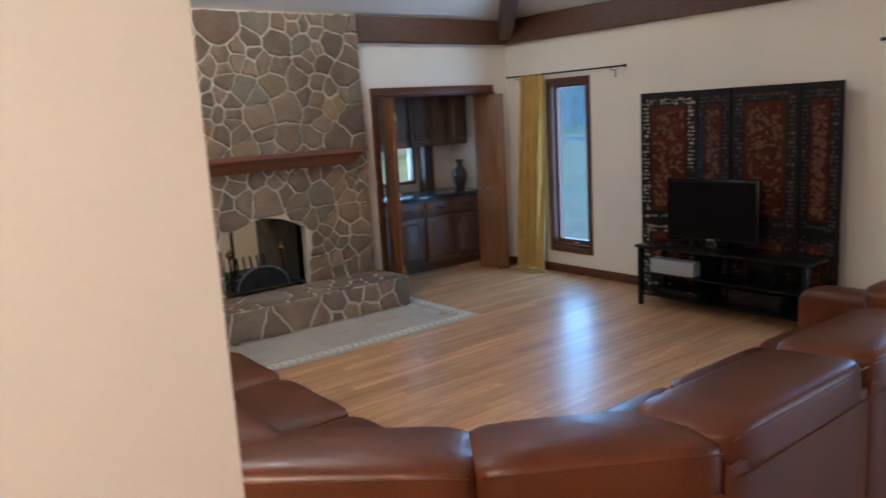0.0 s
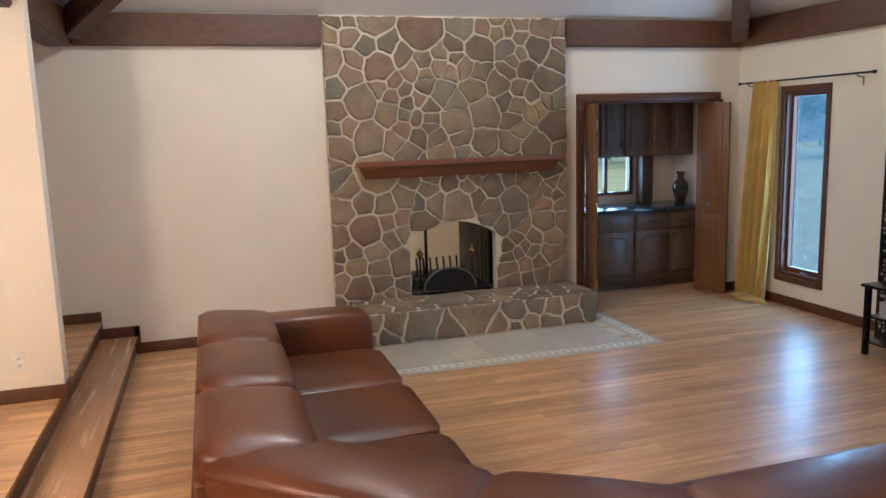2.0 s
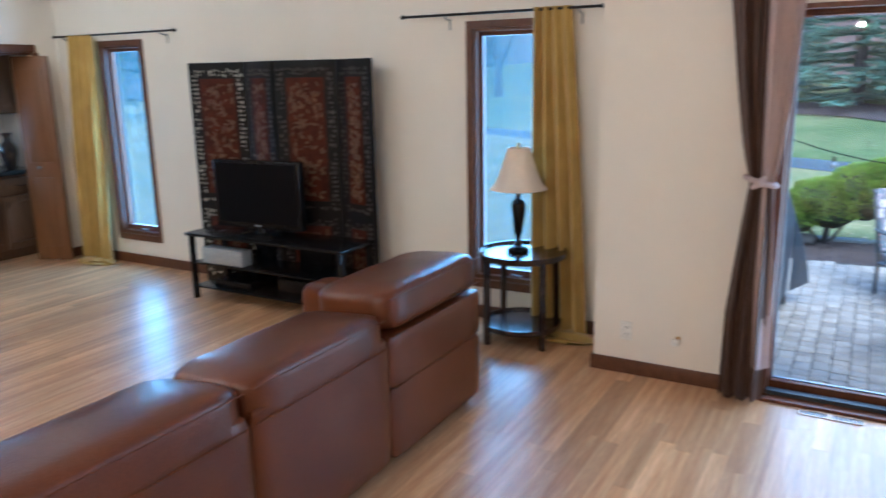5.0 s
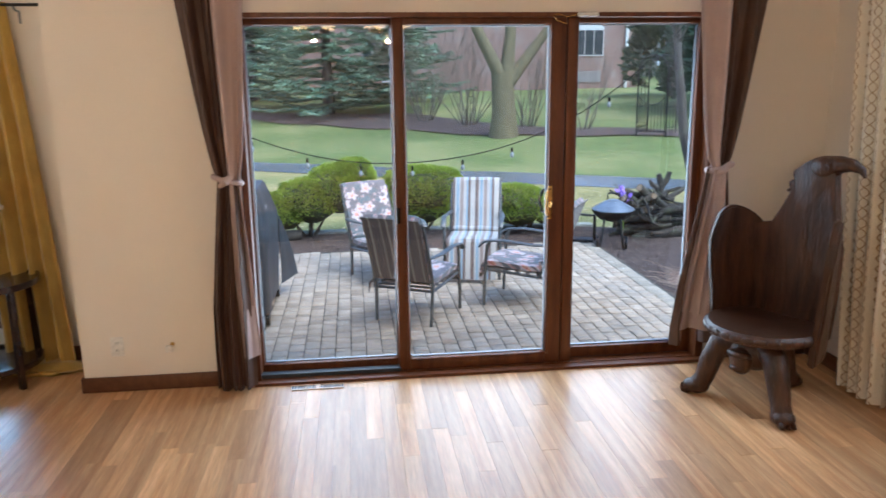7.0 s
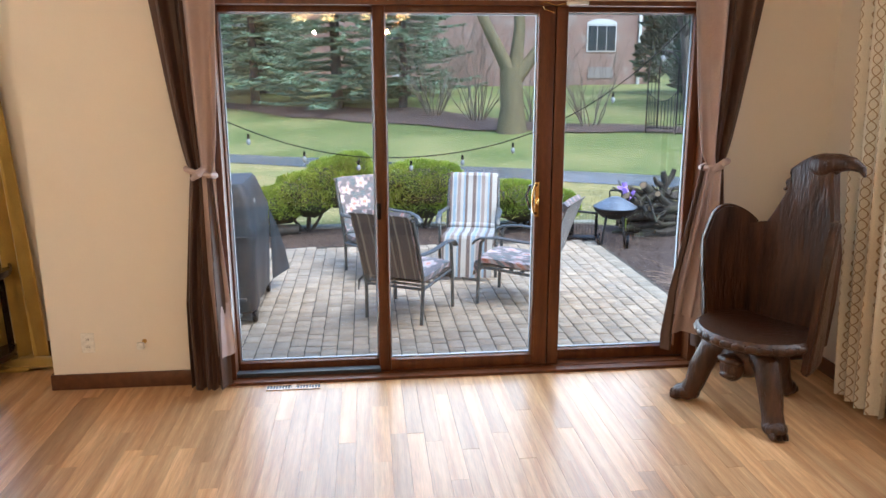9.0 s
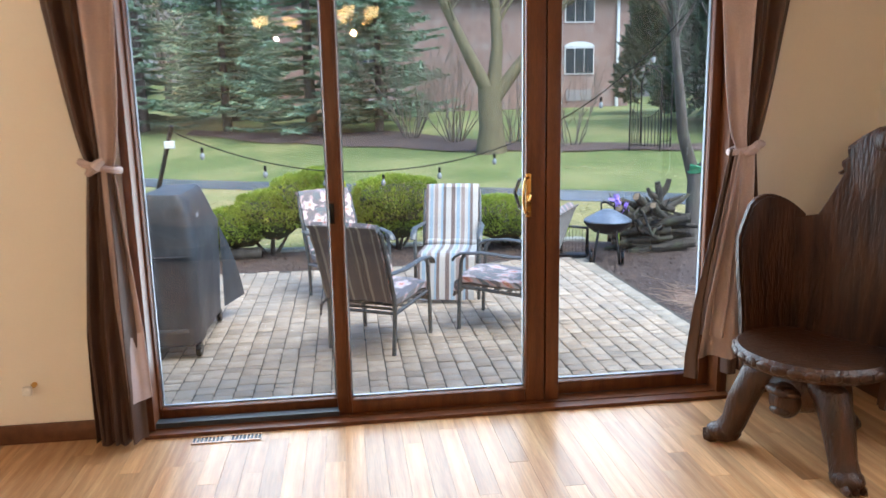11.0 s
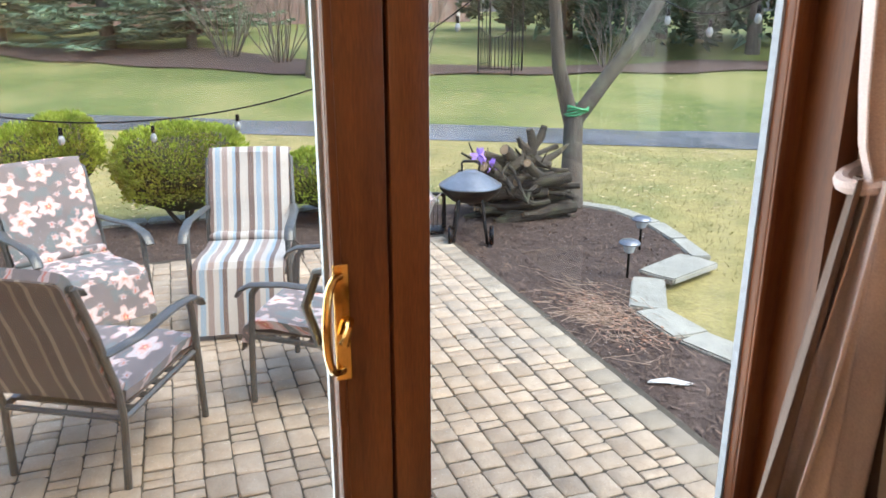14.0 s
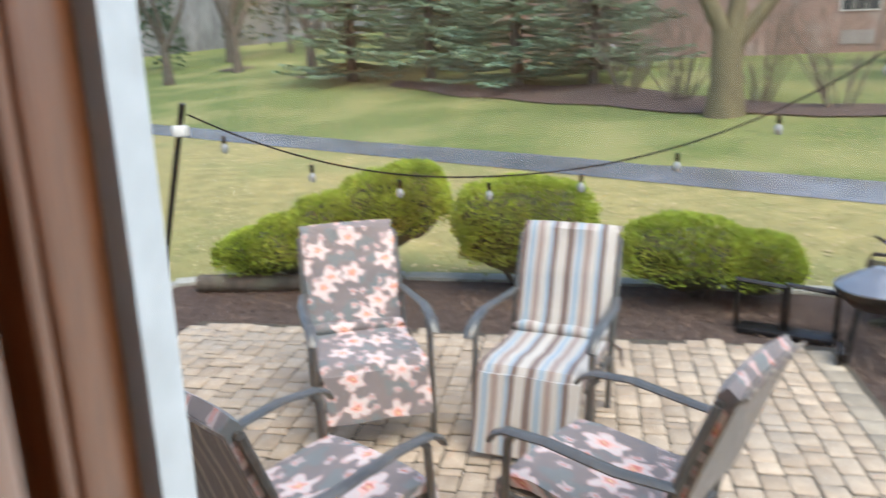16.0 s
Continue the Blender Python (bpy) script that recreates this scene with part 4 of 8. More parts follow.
def rod(name, y0, y1, z, x=XT - 0.08, brackets=()):
    r = thing(name, "thin black metal curtain rod on wall brackets", "curtain rod", at=(x, (y0 + y1) / 2, z))
    h = (y1 - y0) / 2
    part("pole", tube(bmesh.new(), [(0, -h, 0), (0, h, 0)], 0.009), DARKMETAL, r)
    for s in (-1, 1):
        e = turned(bmesh.new(), [(0.009, 0), (0.016, 0.005), (0.016, 0.02), (0.008, 0.03)], steps=10)
        bmesh.ops.rotate(e, verts=e.verts, cent=(0, 0, 0), matrix=Matrix.Rotation(radians(-90 * s), 3, 'X'))
        bmesh.ops.translate(e, verts=e.verts, vec=(0, s * h, 0))
        part("finial", e, DARKMETAL, r)
    for y in brackets:
        part("bracket", tube(bmesh.new(), [(0, y - (y0 + y1) / 2, -0.012), (0.03, y - (y0 + y1) / 2, -0.03), (0.078, y - (y0 + y1) / 2, -0.03), (0.078, y - (y0 + y1) / 2, -0.1)], 0.007, 6), ALU, r, "pale metal wall bracket")


rod("curtain_rod", 5.05, 6.69, 2.195, brackets=(5.22, 6.58))
rod("curtain_rod", 1.23, 2.68, 2.185, brackets=(1.38, 2.35))
solid("curtain", drape(bmesh.new(), ((6.16, 6.46, 2.2), (6.16, 6.14, 2.2)), ((6.12, 6.58, 0.02), (6.12, 6.18, 0.02)), 4, 0.042, rows=14, seed=2), MUSTARD, "mustard yellow curtain hanging to the floor", "curtain", group="yellow curtains")
solid("curtain", drape(bmesh.new(), ((6.17, 1.68, 2.2), (6.17, 1.42, 2.2)), ((6.14, 1.66, 0.03), (6.14, 1.26, 0.02)), 4, 0.04, rows=14, seed=4), MUSTARD, "mustard yellow curtain hanging beside the side table", "curtain", group="yellow curtains")
for y, seed in ((6.36, 1), (1.42, 3)):
    pb = bmesh.new()
    bmesh.ops.create_icosphere(pb, subdivisions=3, radius=1)
    for v in pb.verts:
        nz = noise.noise(v.co * 3.1 + Vector((seed, 0, 0)))
        v.co = Vector((v.co.x * 0.11, v.co.y * 0.24, max(0, v.co.z) * 0.05)) * (1 + 0.5 * nz)
    solid("curtain_hem", pb, MUSTARD, "puddled mustard curtain hem on the floor", "curtain", at=(6.08, y, 0.002))


# ---- sectional sofa ----
sofa = thing("sectional_sofa", "large chestnut brown leather sectional sofa with a wedge corner", "sofa", at=(2.0, 2.0, 0))
SO = Vector((2.0, 2.0, 0))


def pillow(name, m, sx, sy, sz, soft=0.05, puff=0.02, mat=None, label="", k=10.0, flat=1.0):
    """A stuffed leather block on its own axes: sx deep, sy wide, sz high, standing on the origin of m."""
    bm = bmesh.new()
    bmesh.ops.create_cube(bm, size=1)
    bmesh.ops.subdivide_edges(bm, edges=list(bm.edges), cuts=9, use_grid_fill=True)
    for v in bm.verts:
        x, y, z = v.co * 2
        # round the block towards a superellipsoid of small radius
        r = (abs(x) ** k + abs(y) ** (k * flat) + abs(z) ** k) ** (1 / k)
        p = Vector((x, y, z)) / max(r, 1e-6) * max(abs(x), abs(y), abs(z))
        wr = 0.006 * math.sin(11 * y * sy + 5 * x) * (1 - abs(z)) + 0.005 * noise.noise(Vector((x * 3, y * 3 + sy, z * 3 + sx)))
        p.x, p.y, p.z = p.x * sx / 2, p.y * sy / 2, p.z * sz / 2
        if z > 0.2:
            p.z += puff * (1 - (y) ** 2) * (1 - x ** 2) + wr
        p.z += sz / 2
        v.co = p
    bmesh.ops.transform(bm, matrix=Matrix.Translation(-SO) @ m, verts=bm.verts)
    ob = part(name, bm, mat or LEATHER, sofa, label)
    if name == "headrest":
        for zz in (0.16, 0.8):
            line = [(-sx / 2 * (1.0 if zz < 0.5 else 0.985) - 0.001, sy * (u - 0.5) * 0.95, sz * zz) for u in np.linspace(0, 1, 9)]
            sb = tube(bmesh.new(), [Matrix.Translation(-SO) @ m @ Vector(p) for p in line], 0.0035, 5)
            part("seam", sb, LEATHER, ob, "raised stitched seam")
    return ob


def module(m, w, depth, raised=0.0, seat=None):
    """One seat: x forward from the back, y across, origin at the middle of the back's foot."""
    sw, so = seat or (w, 0.0)
    pillow("base", m @ pose(depth / 2, so, 0.05), depth - 0.1, sw - 0.004, 0.25, puff=0)
    pillow("seat_cushion", m @ pose((depth + 0.3) / 2, so, 0.27), depth - 0.3, sw - 0.006, 0.155, puff=0.025)
    if raised:
        pillow("back_panel", m @ pose(0.075, 0, 0.05), 0.15, w - 0.002, 0.36, puff=0, k=16.0)
        pillow("back_panel", m @ pose(0.073, 0, 0.405), 0.15, w - 0.002, 0.25, puff=0, k=16.0)
    else:
        pillow("back_panel", m @ pose(0.075, 0, 0.05), 0.15, w - 0.002, 0.62, puff=0, k=16.0)
    pillow("back_cushion", m @ pose(0.36, so, 0.33, 0, -14, 0), 0.24, sw - 0.01, 0.38, puff=0.02)
    pillow("headrest", m @ pose(0.215, 0, 0.565 + raised, 0, 5, 0), 0.44, w + 0.002, 0.2, puff=0.022, k=7.0, flat=5.0)


for ya, yb in ((2.55, 3.30), (3.30, 4.05), (4.05, 4.80)):
    module(pose(0.73, (ya + yb) / 2, 0), yb - ya, 1.13)
for xa, xb in ((2.15, 3.17), (3.17, 4.04)):
    module(pose((xa + xb) / 2, 1.46, 0, 0, 0, 90), xb - xa, 1.0)
module(pose(4.485, 1.46, 0, 0, 0, 90), 0.89, 1.0, 0.085, (0.67, 0.11))
# arms at both ends
pillow("armrest", pose(1.29, 4.96, 0.05), 1.1, 0.3, 0.60, puff=0.015)
pillow("armrest", pose(4.82, 2.08, 0.05), 0.22, 0.95, 0.56, puff=0.015)


# wedge corner between the two runs: two backs meeting at a crease
def wedge(name, outline, z0, z1, bulge=0.0, cuts=5, slope=0.0):
    bm = bmesh.new()
    extruded(bm, outline, z0, z1)
    bmesh.ops.bevel(bm, geom=list(bm.edges), offset=0.045, segments=4, affect='EDGES', profile=0.6)
    bmesh.ops.translate(bm, verts=bm.verts, vec=-SO)
    return part(name, bm, LEATHER, sofa)


wedge("corner_base", [(0.74, 2.56), (1.46, 1.84), (1.86, 2.24), (1.86, 2.56)], 0.05, 0.3)
wedge("corner_base", [(1.46, 1.84), (2.16, 1.47), (2.16, 2.45), (1.86, 2.24)], 0.05, 0.3)
wedge("corner_seat", [(1.02, 2.55), (1.55, 2.02), (2.15, 1.75), (2.15, 2.44), (1.9, 2.72), (1.2, 2.72)], 0.28, 0.45)
for p, q in (((0.735, 2.55), (1.455, 1.905)), ((1.455, 1.905), (2.15, 1.46))):
    p, q = Vector((*p, 0)), Vector((*q, 0))
    d = (q - p).normalized()
    nrm = Vector((-d.y, d.x, 0))
    ang = math.degrees(math.atan2(nrm.y, nrm.x))
    mid = (p + q) / 2
    mm = Matrix.Translation(mid) @ pose(0, 0, 0, 0, 0, ang)
    ln = (q - p).length
    pillow("back_panel", mm @ pose(0.08, 0, 0.05), 0.15, ln - 0.01, 0.56, puff=0)
    pillow("back_cushion", mm @ pose(0.38, 0, 0.3, 0, -14, 0), 0.24, ln - 0.3, 0.36)
    pillow("headrest", mm @ pose(0.21, 0, 0.52, 0, 6, 0), 0.46, ln + 0.002, 0.21, puff=0.025, k=7.0, flat=5.0)
for x, y in ((0.82, 4.9), (1.75, 4.95), (4.85, 1.55), (4.85, 2.45), (0.86, 2.7), (2.3, 1.55), (1.8, 2.7), (3.6, 1.55)):
    part("foot", boxed(x - 0.03 - SO.x, x + 0.03 - SO.x, y - 0.03 - SO.y, y + 0.03 - SO.y, 0, 0.055, bevel=0.005), BLACK, sofa, "short dark foot")


# ---- television corner ----
screen = thing("folding_screen", "black lacquer folding screen with carved red panels and pearl borders", "folding screen", at=(6.07, 3.85, 0))
rng = random.Random(5)
zig = [((6.02, 4.74), (6.13, 4.20)), ((6.13, 4.20), (5.98, 3.78)), ((5.98, 3.78), (6.13, 3.27)), ((6.13, 3.27), (6.03, 2.89))]
for (xa, ya), (xb, yb) in zig:
    p, q = Vector((xa, ya, 0)), Vector((xb, yb, 0))
    ln = (q - p).length
    m = Matrix.Translation(p - Vector((6.07, 3.85, 0))) @ Matrix.Rotation(math.atan2(q.y - p.y, q.x - p.x), 4, 'Z')

    def laid(bm):
        bmesh.ops.transform(bm, matrix=m, verts=bm.verts)
        return bm
    pan = part("panel", laid(boxed(0.004, ln - 0.004, -0.014, 0.014, 0.02, 1.91, bevel=0.003)), DULLBLACK, screen)
    for z0, z1 in ((0.82, 1.78), (0.16, 0.62)):
        part("field", laid(boxed(0.11, ln - 0.11, -0.019, -0.0145, z0, z1, bevel=0.002)), REDLAC, pan, "carved red and gilt field")
        cb = bmesh.new()
        for _ in range(int(150 * (z1 - z0))):
            cx, cz = rng.uniform(0.14, ln - 0.14), rng.uniform(z0 + 0.03, z1 - 0.05)
            r = rng.uniform(0.008, 0.02)
            s0 = bmesh.ops.create_icosphere(cb, subdivisions=1, radius=1)["verts"]
            rot = rng.uniform(0, 3.1)
            for v in s0:
                a, b = v.co.x * r * 1.8, v.co.z * r * 0.8
                v.co = Vector((cx + a * math.cos(rot) - b * math.sin(rot), -0.019 + v.co.y * 0.005, cz + a * math.sin(rot) + b * math.cos(rot)))
        tagged(part("carving", laid(cb), GILT, pan, "low gilt relief carving"), kind="stuff")
    pb = bmesh.new()
    def chip(cx, cz):
        r = rng.uniform(0.007, 0.015)
        k = [(cx + r * rng.uniform(0.6, 1.2) * math.cos(a), cz + 1.3 * r * rng.uniform(0.6, 1.2) * math.sin(a)) for a in np.linspace(0, 2 * math.pi, 7)[:-1]]
        v0 = [pb.verts.new((x, -0.0175, z)) for x, z in k]
        v1 = [pb.verts.new((x, -0.0138, z)) for x, z in k]
        pb.faces.new(v0)
        for i in range(6):
            pb.faces.new((v0[i], v1[i], v1[(i + 1) % 6], v0[(i + 1) % 6]))
    for z0, z1 in ((0.76, 1.86), (0.1, 0.68)):
        z = z0
        while z < z1:
            for cx in (0.045, 0.075, ln - 0.045, ln - 0.075):
                if rng.random() < 0.8:
                    chip(cx + rng.uniform(-0.008, 0.008), z)
            z += 0.036
        x = 0.08
        while x < ln - 0.08:
            for zz in (z0 + 0.01, z1 - 0.02, z1 - 0.05):
                if rng.random() < 0.8:
                    chip(x, zz + rng.uniform(-0.006, 0.006))
            x += 0.034
    tagged(part("border_inlay", laid(pb), PEARL if ya > 4.7 else DULLPEARL, pan, "pearl shell border inlay"), kind="stuff")
stand = thing("television_stand", "black television stand with a glass top and open shelves", "tv stand", at=(5.83, 3.72, 0))
part("top", boxed(-0.22, 0.2, -0.8, 0.8, 0.535, 0.56, bevel=0.006), BLACK, stand, "black glass top")
part("shelf", boxed(-0.2, 0.19, -0.76, 0.76, 0.3, 0.316, bevel=0.003), BLACK, stand)
part("shelf", boxed(-0.2, 0.19, -0.76, 0.76, 0.1, 0.116, bevel=0.003), BLACK, stand)
for x in (-0.2, 0.16):
    for y in (-0.78, 0.74):
        part("leg", boxed(x, x + 0.04, y, y + 0.04, 0.0, 0.535, bevel=0.004), BLACK, stand)
part("back_panel", boxed(0.17, 0.185, -0.4, 0.4, 0.1, 0.535), BLACK, stand)
tv = thing("television", "black flat television on an oval foot", "television", at=(5.78, 3.84, 0.56), turn=4)
part("casing", boxed(-0.02, 0.05, -0.42, 0.42, 0.06, 0.6, bevel=0.012), BLACK, tv)
part("screen", boxed(-0.024, -0.0205, -0.39, 0.39, 0.105, 0.575), SCREEN, tv, smooth=False)
fb = turned(bmesh.new(), [(0.2, 0), (0.2, 0.008), (0.12, 0.022), (0.05, 0.03), (0.04, 0.08)], steps=28)
bmesh.ops.scale(fb, vec=(0.6, 1.1, 1), verts=fb.verts)
part("foot", fb, BLACK, tv)
part("badge", boxed(-0.0225, -0.0205, -0.03, 0.03, 0.078, 0.09), SILVER, tv, "small pale maker's bar", smooth=False)
solid("speaker", boxed(-0.06, 0.06, -0.22, 0.22, 0.0, 0.13, bevel=0.012), SILVER, "grey centre speaker on the stand's shelf", "speaker", at=(5.7, 4.15, 0.317))
solid("media_player", boxed(-0.14, 0.14, -0.2, 0.2, 0.0, 0.06, bevel=0.004), BLACK, "low black media player on the lower shelf", "player", at=(5.82, 4.1, 0.117))
solid("receiver", boxed(-0.14, 0.14, -0.22, 0.22, 0.0, 0.14, bevel=0.004), BLACK, "black receiver on the lower shelf", "receiver", at=(5.84, 3.4, 0.117))

# ---- side table and lamp ----
table = thing("side_table", "round dark wooden side table with a tray top and shelf", "side table", at=(5.95, 1.66, 0))
TBL = surface("espresso_wood", (0.022, 0.011, 0.008), (0.042, 0.02, 0.013), 0.22, 6, bump=0.03, fine=60, coat=0.2)
part("top", turned(bmesh.new(), [(0.0, 0.585), (0.28, 0.585), (0.295, 0.59), (0.3, 0.61), (0.3, 0.63), (0.288, 0.63), (0.285, 0.612), (0.0, 0.61)], steps=40), TBL, table)
part("shelf", turned(bmesh.new(), [(0.0, 0.10), (0.262, 0.10), (0.27, 0.11), (0.27, 0.14), (0.258, 0.14), (0.255, 0.122), (0.0, 0.12)], steps=40), TBL, table)
for k in range(4):
    a = radians(45 + 90 * k + 8)
    lb = boxed(-0.022, 0.022, -0.016, 0.016, 0, 0.59, bevel=0.005)
    bmesh.ops.transform(lb, matrix=pose(0.268 * math.cos(a), 0.268 * math.sin(a), 0, 0, 0, math.degrees(a)), verts=lb.verts)
    part("leg", lb, TBL, table)
tl = thing("table_lamp", "table lamp with a turned black base and ivory bell shade", "lamp", at=(5.95, 1.69, 0.612))
part("base", turned(bmesh.new(), [(0.075, 0), (0.075, 0.02), (0.055, 0.035), (0.03, 0.045), (0.022, 0.07), (0.016, 0.1), (0.03, 0.14), (0.036, 0.2), (0.046, 0.27), (0.05, 0.32), (0.04, 0.35), (0.02, 0.365), (0.016, 0.40), (0.01, 0.43), (0.008, 0.66)], steps=24), BLACK, tl)
sh = bmesh.new()
rows = []
for s in np.linspace(0, 1, 11):
    r = 0.19 - 0.115 * s ** 0.65
    rows.append([(r * (1 + 0.012 * math.cos(8 * a)) * math.cos(a), r * (1 + 0.012 * math.cos(8 * a)) * math.sin(a), 0.43 + 0.27 * s) for a in np.linspace(0, 2 * math.pi, 41)])
sheet(sh, rows, 0.004)
bmesh.ops.remove_doubles(sh, verts=sh.verts, dist=0.0005)
part("shade", sh, SHADE, tl, "ivory bell-shaped cloth shade")
part("finial", turned(bmesh.new(), [(0.004, 0.66), (0.01, 0.7), (0.012, 0.715), (0.005, 0.735)], steps=10), BRASS, tl)


# ---- patio door ----
def member(bm, x0, x1, y0, y1, z0, z1):
    return box(bm, x0, x1, y0, y1, z0, z1, bevel=0.004)


XA, XB = 5.705, 5.785          # planes of the sliding and of the fixed panels
door = setting("door_1", slabs((XP - 0.012, XP + WT + 0.01, DY1 - 0.035, DY1, 0.0, DZ), (XP - 0.012, XP + WT + 0.01, DY0, DY0 + 0.05, 0.0, DZ), (XP - 0.012, XP + WT + 0.01, DY0 + 0.05, DY1 - 0.035, 2.075, DZ)), DOORWOOD, "three-panel wooden sliding patio door", "door")
part("sill", slabs((XP - 0.06, XP + 0.0, DY0, DY1, 0.0, 0.018), (XP, XP + WT + 0.02, DY0 + 0.05, DY1 - 0.035, 0.0, 0.022)), DOORWOOD, door, smooth=False)
part("track", slabs((XP + 0.005, XP + 0.06, -0.76, DY1 - 0.035, 0.022, 0.045), (XP + 0.085, XP + 0.1, DY0 + 0.05, DY1 - 0.035, 0.022, 0.04)), surface("black_track", (0.02, 0.024, 0.03), (0.04, 0.045, 0.05), 0.5, 12, bump=0.05), door, "dark metal sliding track", smooth=False)


def door_panel(xc, y0, y1, left, right, bottom, top, name):
    """One framed pane; left and right are the widths of its stiles."""
    th = 0.021
    p = part(name, member(member(bmesh.new(), xc - th, xc + th, y1 - left, y1, 0.024, 2.075), xc - th, xc + th, y0, y0 + right, 0.024, 2.075), DOORWOOD, door)
    part("rail", member(member(bmesh.new(), xc - th, xc + th, y0 + right, y1 - left, 0.024, bottom), xc - th, xc + th, y0 + right, y1 - left, top, 2.075), DOORWOOD, p)
    g = part("pane", boxed(xc - 0.003, xc + 0.003, y0 + right - 0.004, y1 - left + 0.004, bottom - 0.004, top + 0.004), GLASS, p, smooth=False)
    g.visible_shadow = False
    for b in ((y0 + right - 0.016, y0 + right - 0.002, bottom - 0.016, top + 0.016), (y1 - left + 0.002, y1 - left + 0.016, bottom - 0.016, top + 0.016), (y0 + right - 0.002, y1 - left + 0.002, bottom - 0.016, bottom - 0.002), (y0 + right - 0.002, y1 - left + 0.002, top + 0.002, top + 0.016)):
        part("glazing_stop", boxed(xc - th - 0.006, xc - th + 0.002, *b, bevel=0.0025), DOORWOOD, p)
    e = 0.007
    part("glazing_bead", slabs((xc + 0.004, xc + th + 0.002, y0 + right, y0 + right + e, bottom, top), (xc + 0.004, xc + th + 0.002, y1 - left - e, y1 - left, bottom, top), (xc + 0.004, xc + th + 0.002, y0 + right + e, y1 - left - e, bottom, bottom + e), (xc + 0.004, xc + th + 0.002, y0 + right + e, y1 - left - e, top - e, top)), WHITETRIM, p, "white outer glazing bead", smooth=False)
    return p


door_panel(XB, -0.80, 0.065, 0.012, 0.05, 0.082, 2.04, "fixed_panel")
slide = door_panel(XA + 0.02, -1.745, -0.755, 0.066, 0.094, 0.094, 2.035, "sliding_panel")
door_panel(XB, -2.61, -1.70, 0.105, 0.055, 0.092, 2.045, "fixed_panel")
part("mullion", member(bmesh.new(), 5.70, 5.735, -1.815, -1.75, 0.024, 2.075), DOORWOOD, door)
# brass pull with its back plate, and the inner thumb latch
hp = part("handle_plate", boxed(XA - 0.008, XA - 0.002, -1.678, -1.652, 0.925, 1.125, bevel=0.0028, seg=3), BRASS, slide, "polished brass handle plate")
part("pull", tube(bmesh.new(), [(XA - 0.006 - 0.046 * math.sin(a), -1.664 + 0.034 * math.sin(a) ** 0.7, 1.025 + 0.082 * math.cos(a)) for a in np.linspace(0, math.pi, 19)], 0.0068, 12), BRASS, hp)
part("latch", tube(bmesh.new(), [(XA - 0.008, -1.675, 1.03), (XA - 0.03, -1.67, 1.025), (XA - 0.034, -1.66, 1.0)], [0.008, 0.006, 0.009], 8), BRASS, hp)
part("outer_pull", tube(bmesh.new(), [(XA + 0.042, -1.66, 1.1), (XA + 0.07, -1.64, 1.09), (XA + 0.08, -1.62, 1.03), (XA + 0.07, -1.64, 0.96), (XA + 0.042, -1.66, 0.95)], 0.009, 8), DARKMETAL, slide)
part("lock_box", boxed(XA - 0.022, XA - 0.002, -0.78, -0.757, 0.93, 1.02, bevel=0.002), BLACK, slide, "black lock on the frame edge")
sens = thing("door_sensor", "white door contact with a loose wire", "sensor", at=(XP - 0.02, -1.75, 2.085))
part("case", boxed(-0.012, 0.006, -0.16, -0.04, -0.008, 0.012, bevel=0.003), WHITEPLASTIC, sens)
part("wire", tube(bmesh.new(), [(-0.004, -0.04, 0), (-0.012, 0.02, -0.012), (-0.012, 0.07, 0.004), (-0.01, 0.1, 0.0), (-0.008, 0.08, -0.03), (-0.006, 0.02, -0.05)], 0.0025, 5), BRASS, sens)

